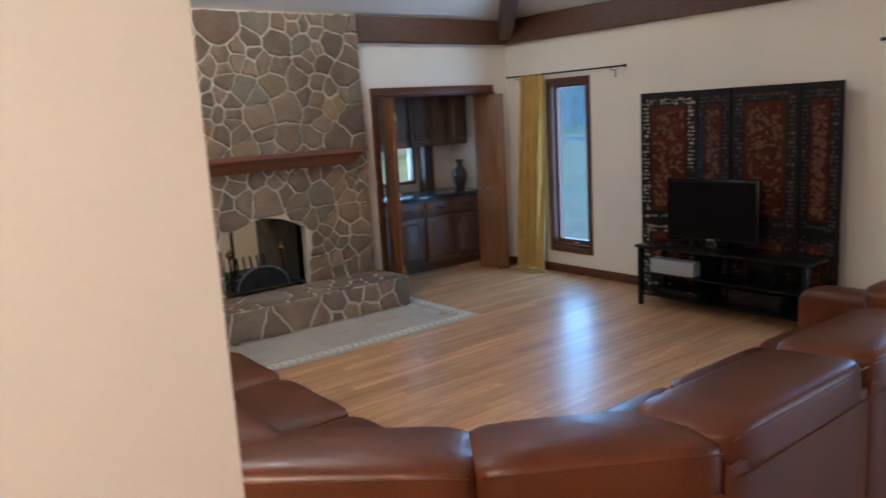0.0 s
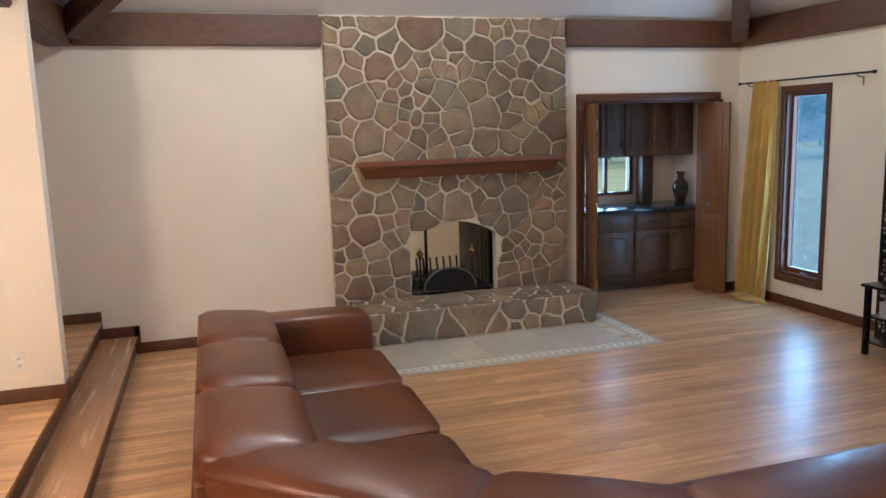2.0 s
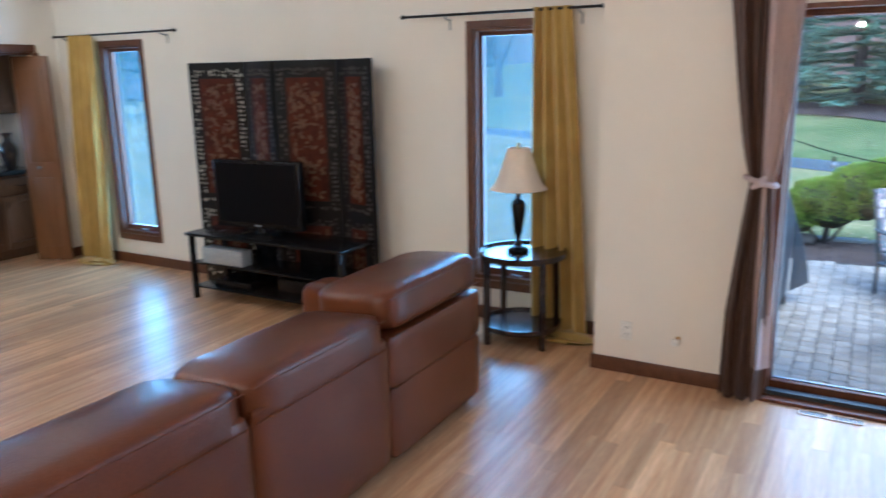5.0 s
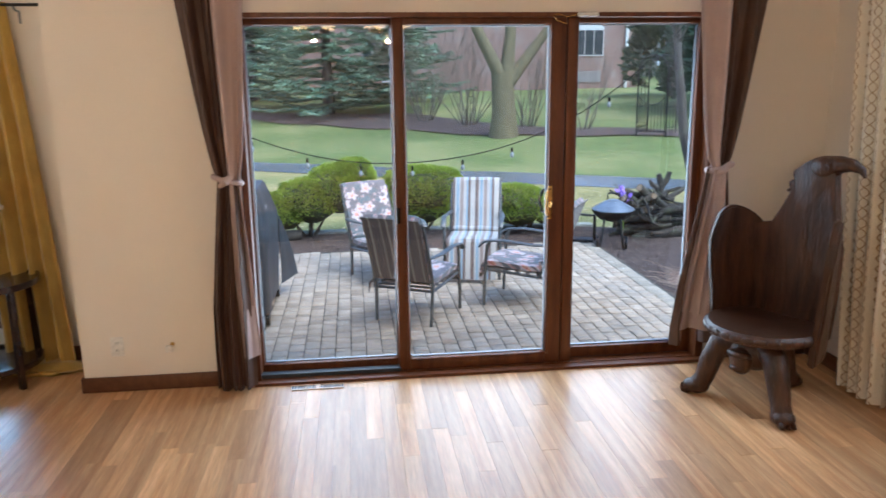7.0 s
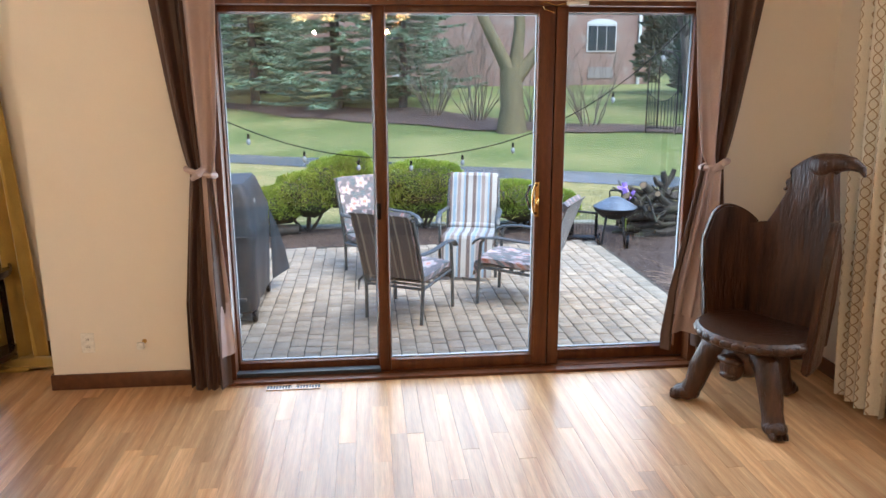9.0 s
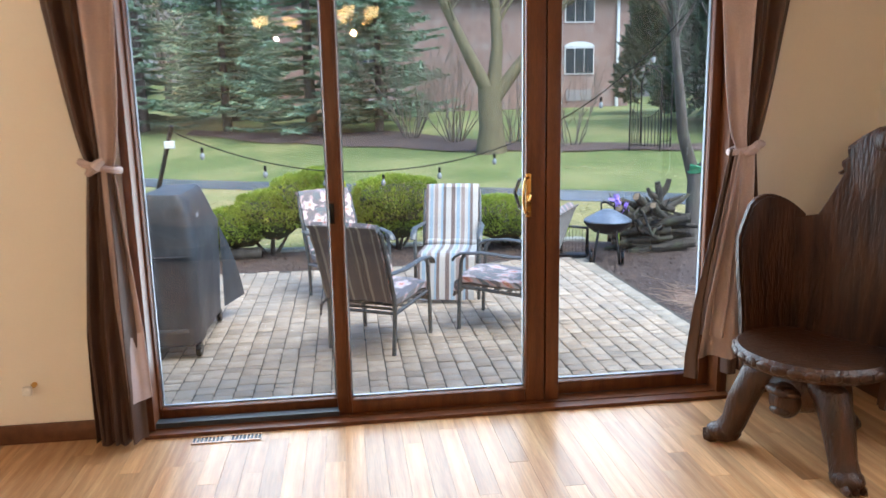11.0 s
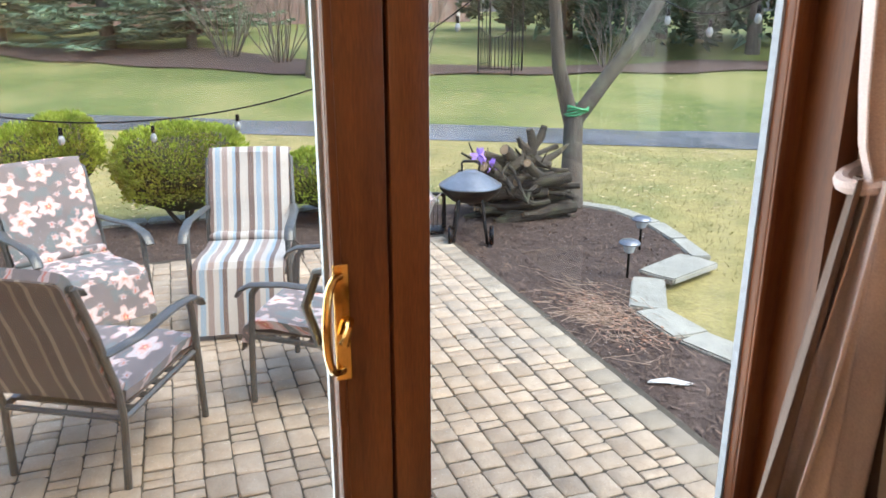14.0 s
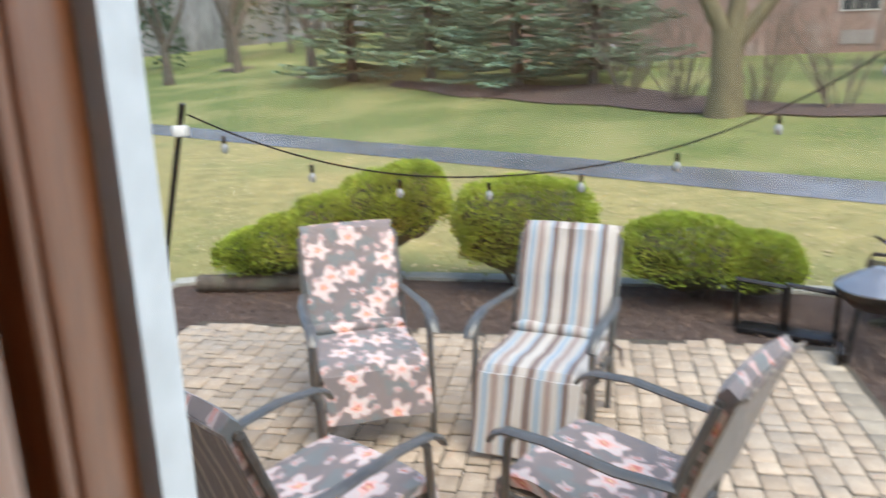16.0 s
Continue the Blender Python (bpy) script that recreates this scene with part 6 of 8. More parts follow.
# near-black green: the shade inside and under the shrubs, put into the colour
YEW_SHADE = surface("yew_shade_core", (0.03, 0.035, 0.012), (0.055, 0.06, 0.02), 0.9, 12, bump=0.6)
NEEDLE = surface("spruce_needle", (0.1, 0.165, 0.095), (0.2, 0.285, 0.175), 0.8, 2, bump=0.2, vary=0.35)
DARKNEEDLE = surface("cedar_foliage", (0.032, 0.062, 0.035), (0.075, 0.115, 0.06), 0.85, 2, bump=0.2, vary=0.35)
BARK = surface("grey_brown_bark", (0.055, 0.044, 0.034), (0.115, 0.095, 0.072), 0.9, 7, bump=0.9, fine=50, stretch=(2, 2, 0.5), stain=((0.12, 0.13, 0.08), 4, 0.5))
MOSSBARK = surface("mossy_trunk", (0.1, 0.08, 0.04), (0.165, 0.135, 0.068), 0.9, 5, bump=0.9, fine=40, stretch=(2, 2, 0.4))
TWIG = surface("bare_twig", (0.1, 0.08, 0.06), (0.17, 0.135, 0.1), 0.9, 5, bump=0.2)
BRICK = surface("red_brick", (0.27, 0.155, 0.12), (0.4, 0.26, 0.205), 0.85, 3, bump=0.4, fine=14, vary=0.22, stain=((0.34, 0.29, 0.25), 1.2, 0.5), grit=0.6)
ROOF = surface("grey_shingle", (0.12, 0.11, 0.1), (0.18, 0.17, 0.16), 0.9, 6, bump=0.4)
DARKGLASS = surface("dark_house_glass", (0.03, 0.04, 0.045), (0.05, 0.06, 0.065), 0.12, 2, bump=0.0)
HOUSETRIM = surface("white_house_trim", (0.65, 0.63, 0.58), None, 0.6, 5, bump=0.05)
COVER = surface("grey_vinyl_cover", (0.03, 0.034, 0.038), (0.058, 0.063, 0.068), 0.55, 4, bump=0.8, fine=14)
FRAME = surface("bronze_chair_frame", (0.1, 0.1, 0.095), (0.15, 0.15, 0.14), 0.42, 12, metal=0.5, bump=0.1)
STEELLID = surface("smoky_steel", (0.16, 0.175, 0.2), (0.25, 0.27, 0.3), 0.32, 6, metal=0.5, bump=0.08)
STRIPES = banded("striped_cushion", ((0.0, (0.47, 0.435, 0.385)), (0.1, (0.16, 0.115, 0.1)), (0.24, (0.47, 0.435, 0.385)), (0.3, (0.27, 0.35, 0.41)), (0.42, (0.47, 0.435, 0.385)), (0.47, (0.3, 0.23, 0.2)), (0.6, (0.47, 0.435, 0.385)), (0.72, (0.27, 0.35, 0.41)), (0.8, (0.16, 0.115, 0.1)), (0.9, (0.47, 0.435, 0.385))), 0.26)
BACKING = banded("striped_backing", ((0.0, (0.12, 0.09, 0.075)), (0.3, (0.3, 0.25, 0.19)), (0.42, (0.1, 0.075, 0.06)), (0.7, (0.24, 0.2, 0.15)), (0.8, (0.12, 0.09, 0.075))), 0.16)
FLORAL = flowered("floral_cushion")
PATIO = -0.30


def ground_z(x, y):
    u = x - 0.58 * y
    w = 0.06 * noise.noise(Vector((x * 0.12, y * 0.12, 0)))
    if u < 21:
        return -0.40
    if u < 34:
        return -0.40 + 0.085 * (u - 21) + w * min(1, (u - 21) / 3)
    k = min(1, max(0, (y - 1) / 8))
    return 0.705 + (0.02 + 0.07 * k) * (min(u, 80) - 34) + w


gb = bmesh.new()
gx = [-60, -20, 0, 5.86] + list(np.arange(6.5, 60, 1.2)) + [66, 80, 110, 160, 260, 400]
gy = [-400, -200, -100, -60, -45] + list(np.arange(-36, 40, 1.5)) + [46, 60, 100, 200, 400]
gv = [[gb.verts.new((x, y, ground_z(x, y))) for y in gy] for x in gx]
for i in range(len(gx) - 1):
    for j in range(len(gy) - 1):
        if gx[i] >= 5.8 or gy[j] >= 9.9 or gy[j + 1] <= -3.5 or gx[i + 1] <= -4.5:
            gb.faces.new((gv[i][j], gv[i + 1][j], gv[i + 1][j + 1], gv[i][j + 1]))
lawn = setting("ground", gb, GRASS, "damp winter lawn with tan patches", "lawn", smooth=True)
lawn.data.materials.append(DORMANT)
for poly in lawn.data.polygons:
    c = poly.center
    poly.material_index = 1 if c.x - 0.58 * c.y < 19.8 else 0
rb = bmesh.new()
prev = None
for y in np.arange(-60, 61, 2.0):
    x = 0.58 * y
    row = [rb.verts.new((x + 18.8, y, -0.392)), rb.verts.new((x + 19.8, y, -0.38)), rb.verts.new((x + 20.8, y, -0.392))]
    if prev:
        for k in range(2):
            rb.faces.new((prev[k], prev[k + 1], row[k + 1], row[k]))
    prev = row
setting("road", rb, ASPHALT, "narrow wet asphalt path across the lawn", "path", smooth=True)
wb = bmesh.new()
ring = [(75 * math.cos(a), 75 * math.sin(a)) for a in np.linspace(0, 2 * math.pi, 73)]
sheet(wb, [[(x, y, z) for x, y in ring] for z in (-2, 4, 9, 13)])
for v in wb.verts:
    if v.co.z > 12:
        v.co.z += 3 * noise.noise(v.co * 0.11)
WOODS = surface("distant_woods", (0.1, 0.105, 0.09), (0.22, 0.21, 0.2), 1.0, 0.35, bump=0.0, fine=2.2, stretch=(1, 1, 0.3), grit=0.8)
setting("backdrop", wb, WOODS, "grey-green belt of distant winter woods", "woods")
# planting beds
mbm = bmesh.new()
for quad in (((5.9, -4.7), (6.6, -4.6), (6.6, -3.5), (5.9, -3.5)), ((6.6, -4.6), (7.5, -4.3), (7.5, -3.5), (6.6, -3.5)), ((7.5, -4.3), (8.4, -4.25), (8.4, -3.5), (7.5, -3.5)), ((8.4, -4.25), (8.9, -4.45), (9.2, -5.1), (9.2, -3.5), (8.4, -3.5)), ((9.2, -5.1), (9.6, -5.35), (10.4, -5.5), (10.4, -3.5), (9.2, -3.5)), ((10.4, -5.5), (11.1, -5.3), (11.35, -4.6), (11.7, -3.4), (10.4, -3.4)), ((10.4, -3.4), (11.7, -3.4), (11.8, -1.5), (11.75, 0.9), (10.4, 0.9)), ((5.9, 0.84), (10.4, 0.82), (10.4, 1.75), (8.5, 1.5), (5.9, 1.9)), ((10.4, 0.9), (11.75, 0.9), (11.5, 1.6), (10.4, 1.75))):
    mbm.faces.new([mbm.verts.new((x, y, -0.335)) for x, y in quad])
setting("planting_bed", mbm, MULCH, "mulched planting bed round the patio", "flower bed")


def in_bed(x, y):
    if 5.95 < x < 10.45 and -3.5 < y < 0.82:
        return False
    if y <= -3.5:
        return x < 11.2 and y > (-4.55 if x < 7.5 else -4.2 if x < 8.4 else -4.2 - (x - 8.4) * 1.15 if x < 9.4 else -5.35)
    if x > 10.4:
        return x < 11.7 and y < 1.55
    return 0.82 < y < 1.5


rng = random.Random(21)
cb, n = bmesh.new(), 0
while n < 15000:
    x, y = rng.uniform(6, 11.7), rng.uniform(-5.4, 1.6)
    if not in_bed(x, y):
        continue
    n += 1
    a, l, w = rng.uniform(0, 3.15), rng.uniform(0.008, 0.03), rng.uniform(0.0016, 0.005)
    c, s, z, t = math.cos(a), math.sin(a), -0.334 + rng.uniform(0, 0.012), rng.uniform(-0.01, 0.012)
    vs = [cb.verts.new((x + c * i * l - s * j * w, y + s * i * l + c * j * w, z + t * i + (0.006 if j else 0))) for i, j in ((-1, -1), (1, -1), (1, 1), (-1, 1))]
    cb.faces.new(vs)
solid("mulch_chips", cb, CHIP, "loose bark chips over the planting bed", "mulch", kind="stuff", smooth=False)


def scatter_leaves(name, label, count, region, size, mat, z=None, seed=1):
    rng = random.Random(seed)
    bm, n = bmesh.new(), 0
    while n < count:
        x, y = rng.uniform(*region[:2]), rng.uniform(*region[2:])
        if z is None and (in_bed(x, y) or (5.95 < x < 10.5 and -3.5 < y < 0.85) or 18.6 < x - 0.58 * y < 21):
            continue
        n += 1
        a, s, h = rng.uniform(0, 6.3), size * rng.uniform(0.6, 1.3), (ground_z(x, y) if z is None else z) + rng.uniform(0.004, 0.02)
        c, d = math.cos(a), math.sin(a)
        bm.faces.new([bm.verts.new((x + s * (c * i - d * j), y + s * (d * i + c * j), h + s * k)) for i, j, k in ((-1, 0, 0.06), (-0.2, -0.6, 0.14), (1, 0, 0.0), (-0.1, 0.6, 0.12))])
    return solid(name, bm, mat, label, "leaves", kind="stuff", smooth=False)


LEAFLITTER = surface("fallen_leaf", (0.4, 0.28, 0.14), (0.58, 0.46, 0.27), 0.85, 5, bump=0.1, vary=0.35)
scatter_leaves("fallen_leaves", "brown fallen leaves scattered over the lawn", 3600, (10.5, 19, -11, 8), 0.03, LEAFLITTER, seed=4)
scatter_leaves("fallen_leaves", "brown fallen leaves over the far lawn", 4200, (19, 30, -14, 12), 0.042, LEAFLITTER, seed=5)
# grass blades where the lawn comes near
bm, n = bmesh.new(), 0
rng = random.Random(9)
while n < 26000:
    x, y = rng.uniform(8.0, 18.5), rng.uniform(-10, 7)
    if in_bed(x, y) or (x < 10.6 and -3.6 < y < 0.9) or x - 0.58 * y > 18.7 or (x < 11.9 and -5.2 < y < 1.7) or rng.random() < (x - 8) / 13:
        continue
    n += 1
    a, h = rng.uniform(0, 6.3), rng.uniform(0.012, 0.035)
    z = -0.4
    bm.faces.new([bm.verts.new(p) for p in ((x, y, z), (x + 0.008 * math.cos(a), y + 0.008 * math.sin(a), z), (x + 0.02 * math.sin(a), y + 0.02 * math.cos(a), z + h))])
solid("grass_blades", bm, DORMANT, "short damp grass blades", "grass", kind="stuff", smooth=False)
# flat edging stones along the beds
def edging(pts, wide, group_label):
    rng = random.Random(len(pts))
    for (xa, ya), (xb, yb) in zip(pts, pts[1:]):
        d = Vector((xb - xa, yb - ya, 0))
        ln = d.length
        n = Vector((-d.y, d.x, 0)).normalized() * wide
        o = []
        for k, s in ((0.02, -0.5), (0.97, -0.5), (1.0, 0.0), (0.97, 0.5), (0.03, 0.5), (0.0, 0.05)):
            p = d * k + n * s * rng.uniform(0.85, 1.15)
            o.append((p.x - d.x / 2, p.y - d.y / 2))
        bm = extruded(bmesh.new(), o, 0, 0.05)
        bmesh.ops.bevel(bm, geom=list(bm.edges), offset=0.01, segments=2, affect='EDGES')
        solid("edging_stone", bm, FLAG, group_label, "stone", at=((xa + xb) / 2, (ya + yb) / 2, -0.362), group="edging stones")


edging([(11.35, -4.75), (11.12, -5.15), (10.75, -5.42), (10.2, -5.45), (9.7, -5.35), (9.22, -5.22)], 0.16, "pale flat flagstone edging the mulch bed")
edging([(9.2, -5.18), (8.95, -4.62)], 0.3, "pale wide flagstone edging the mulch bed")
edging([(8.93, -4.55), (8.42, -4.2), (7.98, -4.2), (7.5, -4.32), (7.0, -4.45), (6.5, -4.6)], 0.24, "pale flat flagstone edging the mulch bed")
edging([(11.72, -3.9), (11.75, -3.2), (11.8, -2.5), (11.8, -1.8), (11.82, -1.1), (11.8, -0.4), (11.78, 0.3), (11.7, 1.0), (11.4, 1.6), (10.7, 1.8), (9.9, 1.68), (9.2, 1.55), (8.4, 1.45), (7.6, 1.55)], 0.2, "pale flat flagstone behind the shrubs")
lb = tube(bmesh.new(), [(11.2, 1.25, -0.26), (11.3, 0.7, -0.27), (11.38, 0.2, -0.27)], [0.075, 0.08, 0.07], 10)
solid("border_log", lb, BARK, "weathered log lying along the bed", "log")


# ---- shrubs and trees ----
def tufts(bm, centre, radii, count, size, rng, up=0.35, low=-0.55, lump=0.16, box=0.0):
    for _ in range(count):
        v = Vector((rng.gauss(0, 1), rng.gauss(0, 1), rng.gauss(0, 1))).normalized()
        if v.z < low + rng.uniform(-0.15, 0.15):
            continue
        k = (1 + lump * noise.noise(v * 2.3 + Vector(centre)) + rng.uniform(-0.10, 0.05)) * (1 + box * (1 / max(abs(v.x), abs(v.y), abs(v.z)) - 1))
        p = Vector((centre[0] + v.x * radii[0] * k, centre[1] + v.y * radii[1] * k, centre[2] + v.z * radii[2] * k))
        d = (v + Vector((rng.uniform(-0.7, 0.7), rng.uniform(-0.7, 0.7), rng.uniform(-0.2, 0.8) + up))).normalized()
        s = d.cross(Vector((rng.uniform(-1, 1), rng.uniform(-1, 1), rng.uniform(-1, 1)))).normalized()
        h = size * rng.uniform(0.6, 1.5)
        for r in (s, d.cross(s)):
            bm.faces.new([bm.verts.new(q) for q in (p - r * h * 0.28, p + r * h * 0.28, p + d * h + r * h * 0.1)])


def shrub(label, mounds, count, at, seed):
    rng = random.Random(seed)
    s = thing("yew_shrub", label, "shrub", at=at, group="clipped yew shrubs")
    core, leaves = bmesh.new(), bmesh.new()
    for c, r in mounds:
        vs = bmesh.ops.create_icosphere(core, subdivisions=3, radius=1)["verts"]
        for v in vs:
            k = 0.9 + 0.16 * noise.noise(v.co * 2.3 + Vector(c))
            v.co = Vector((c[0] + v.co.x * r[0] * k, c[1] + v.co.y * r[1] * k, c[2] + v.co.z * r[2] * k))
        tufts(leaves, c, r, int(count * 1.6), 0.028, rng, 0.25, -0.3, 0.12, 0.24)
    # dark lump whose colour stands for shade below the leaves
    part("twigs", core, YEW_SHADE, s, "dark core coloured as shade among the inner twigs")
    part("foliage", leaves, YEW, s, smooth=False)
    for k in range(4):
        a = k * 1.7
        part("stem", tube(bmesh.new(), [(0.05 * math.cos(a), 0.05 * math.sin(a), 0), (0.25 * math.cos(a), 0.25 * math.sin(a), 0.3)], [0.025, 0.015], 6), BARK, s)


shrub("bright green clipped yew, sloping up to one end", [((0, 0.76, 0.27), (0.42, 0.32, 0.2)), ((0, 0.4, 0.36), (0.45, 0.4, 0.25)), ((0.02, 0.0, 0.49), (0.46, 0.42, 0.3)), ((0.05, -0.38, 0.64), (0.44, 0.38, 0.33)), ((0.08, -0.6, 0.72), (0.38, 0.3, 0.32))], 5200, (11.6, 0.1, -0.36), 1)
shrub("bright green clipped yew mound", [((0, 0, 0.6), (0.5, 0.57, 0.32)), ((0.0, 0.05, 0.4), (0.4, 0.45, 0.26))], 7000, (11.65, -1.45, -0.36), 2)
shrub("low spreading bright green yew", [((0, 0.15, 0.37), (0.5, 0.48, 0.28)), ((0.0, -0.35, 0.3), (0.42, 0.36, 0.23))], 6000, (11.5, -2.85, -0.36), 3)


def spruce_meshes(height, spread, seed, clear_stem):
    rng = random.Random(seed)
    trunk = tube(bmesh.new(), [(0, 0, -0.1), (0.03, 0.02, height * 0.3), (0, 0, height * 0.7), (0, 0, height)], [height * 0.022, height * 0.017, height * 0.009, 0.01], 10)
    crown = bmesh.new()
    z = clear_stem
    while z < height * 0.98:
        k = 1 - z / height
        n = rng.randint(6, 9)
        for i in range(n):
            a = rng.uniform(0, 2 * math.pi)
            ln = spread * (k ** 0.75) * rng.uniform(0.7, 1.1)
            droop = rng.uniform(0.1, 0.32)
            m = max(3, int(ln / 0.16))
            for s in range(1, m + 1):
                t = s / m
                p = Vector((math.cos(a) * ln * t, math.sin(a) * ln * t, z - droop * ln * t + 0.22 * ln * t * t))
                w = 0.34 * ln * (1 - 0.75 * t) + 0.08
                for side in (-1, 1, -0.6, 0.6, -0.3, 0.3):
                    q = p + Vector((-math.sin(a), math.cos(a), 0)) * w * side * rng.uniform(0.5, 1) + Vector((math.cos(a), math.sin(a), 0)) * w * 0.6 + Vector((0, 0, rng.uniform(-0.12, 0.03)))
                    e = Vector((rng.uniform(-1, 1), rng.uniform(-1, 1), rng.uniform(-0.6, 1.0))) * 0.05
                    crown.faces.new([crown.verts.new(r) for r in (p + e, p - e, q)])
        z += height * rng.uniform(0.02, 0.034)
    return finish("trunk", trunk, BARK), finish("crown", crown, NEEDLE, False)


SPRUCES = [spruce_meshes(9.0, 3.0, 3, 0.9), spruce_meshes(10.5, 3.1, 8, 0.5)]


def spruce(x, y, kind, scale, turn, label="blue-green spruce with drooping boughs on the far lawn", mat=None):
    t = thing("spruce_tree", label, "tree", at=(x, y, ground_z(x, y) - 0.02), turn=turn, group="spruces")
    for nm, me in zip(("trunk", "crown"), SPRUCES[kind]):
        ob = new(nm, me)
        ob.parent = t
    t.scale = (scale,) * 3


for x, y, k, s, a in ((33.4, 3.7, 0, 1.0, 10), (30.5, 0.3, 1, 0.95, 80), (29.5, -2.1, 0, 0.85, 200), (36, 7.5, 1, 1.0, 140), (35, -2.5, 1, 1.1, 300), (38.5, 4.0, 1, 1.1, 30)):
    spruce(x, y, k, s, a)


def boughs(bm, p, d, ln, r, depth, rng, droop=0.0, fan=0.55):
    """A limb that tapers and splits into thinner ones."""
    pts, radii = [p.copy()], [r]
    q, dd = p.copy(), d.copy()
    for i in range(3):
        dd = (dd + Vector((rng.uniform(-0.22, 0.22), rng.uniform(-0.22, 0.22), rng.uniform(-0.12, 0.2) - droop))).normalized()
        q = q + dd * ln / 3
        pts.append(q.copy())
        radii.append(r * (1 - 0.18 * (i + 1)))
    tube(bm, pts, radii, 8 if r > 0.05 else 5 if r > 0.015 else 3)
    if depth > 0:
        for k in range(rng.randint(2, 4)):
            s = Vector((rng.uniform(-1, 1), rng.uniform(-1, 1), rng.uniform(-0.5, 0.9)))
            at = pts[rng.choice((1, 2, 3))] if k else pts[3]
            boughs(bm, at, (dd + s * fan).normalized(), ln * rng.uniform(0.55, 0.8), r * rng.uniform(0.4, 0.58), depth - 1, rng, droop, fan)


def bare_tree(label, at, limbs, mat, seed, depth=3, fan=0.6):
    rng = random.Random(seed)
    t = thing("bare_tree", label, "tree", at=at, group="")
    trunk, crown = bmesh.new(), bmesh.new()
    for pts, radii, grow in limbs:
        tube(trunk, pts, radii, 12)
        p, q = Vector(pts[-1]), Vector(pts[-2])
        d = (p - q).normalized()
        for k in range(grow):
            at_p = p if k == 0 else p.lerp(q, rng.uniform(0.1, 0.8))
            boughs(crown, at_p, (d + Vector((rng.uniform(-1, 1), rng.uniform(-1, 1), rng.uniform(0, 0.6))) * (0.3 if k == 0 else 0.8)).normalized(), rng.uniform(0.9, 1.3) * radii[-1] * 14, radii[-1] * (0.8 if k == 0 else 0.5), depth, rng, 0, fan)
    part("trunk", trunk, mat, t)
    part("crown", crown, mat, t, "bare branches without leaves")
    return t


bare_tree("leafless crab apple with a forked leaning trunk", (11.08, -5.05, -0.4), [([(0, 0, 0), (0.08, -0.06, 0.3), (0.2, -0.12, 0.62), (0.28, -0.16, 0.95)], [0.15, 0.115, 0.1, 0.1], 0), ([(0.28, -0.14, 0.85), (0.3, 0.02, 1.4), (0.25, 0.12, 2.0), (0.3, 0.2, 2.7)], [0.085, 0.07, 0.058, 0.042], 7), ([(0.28, -0.16, 0.85), (0.3, -0.5, 1.25), (0.25, -0.85, 1.7), (0.1, -1.15, 2.4)], [0.085, 0.078, 0.068, 0.05], 7)], BARK, 5, 4)
bare_tree("large leafless tree with mossy spreading limbs", (23.2, -4.9, -0.05), [([(0, 0, 0), (0, 0, 0.8), (0.05, 0.05, 1.9)], [0.46, 0.34, 0.31], 0), ([(0, 0.05, 1.7), (-0.1, 0.7, 2.9), (0.1, 1.5, 4.6)], [0.2, 0.15, 0.1], 7), ([(0, -0.05, 1.7), (0.1, -0.2, 3.0), (0.2, -0.1, 5.0)], [0.22, 0.16, 0.11], 7), ([(0, -0.1, 1.6), (0.1, -0.9, 2.6), (0.0, -1.8, 3.8)], [0.2, 0.14, 0.09], 4)], MOSSBARK, 7, 4)
for (x, y), sd, hgt in (((39.3, 10.4), 2, 1.0), ((44.5, 16.5), 3, 1.1), ((52, 20.5), 4, 1.2), ((50, 13), 6, 1.2), ((40, 18), 9, 1.0), ((33, 16), 12, 1.0), ((46, 8.5), 14, 1.1)):
    z = ground_z(x, y)
    bare_tree("leafless tree on the far lawn", (x, y, z - 0.05), [([(0, 0, 0), (0.05, 0.05, 1.2 * hgt), (0, 0.1, 2.2 * hgt)], [0.3, 0.2, 0.17], 2), ([(0, 0.05, 1.6 * hgt), (0.3, -0.8, 3.4 * hgt), (0.5, -1.2, 5 * hgt)], [0.15, 0.11, 0.08], 4), ([(0, 0.05, 1.8 * hgt), (-0.2, 0.7, 3.5 * hgt), (-0.2, 1.0, 5.2 * hgt)], [0.14, 0.11, 0.08], 4)], BARK, sd, 3)


def twiggy(label, x, y, h, count, seed):
    rng = random.Random(seed)
    bm = bmesh.new()
    for _ in range(count):
        a, lean = rng.uniform(0, 6.3), rng.uniform(0.1, 0.6)
        d = Vector((math.cos(a) * lean, math.sin(a) * lean, 1)).normalized()
        boughs(bm, Vector((0.2 * math.cos(a), 0.2 * math.sin(a), 0)), d, h * rng.uniform(0.5, 0.8), 0.02, 2, rng, 0, 0.45)
    solid("bare_shrub", bm, TWIG, label, "shrub", at=(x, y, ground_z(x, y) - 0.03))


twiggy("leafless shrub with many upright twigs", 23.2, -7.2, 1.9, 16, 1)
twiggy("leafless shrub with many upright twigs", 25.5, -4.2, 2.6, 18, 2)
twiggy("leafless shrub with many upright twigs", 27.0, -3.0, 3.0, 20, 3)
twiggy("leafless shrub beside the big tree", 24.5, -5.9, 2.0, 14, 4)
twiggy("leafless shrub at the lawn's edge", 21.3, -11.6, 1.8, 14, 6)
# mulch under the far trees
fb = bmesh.new()
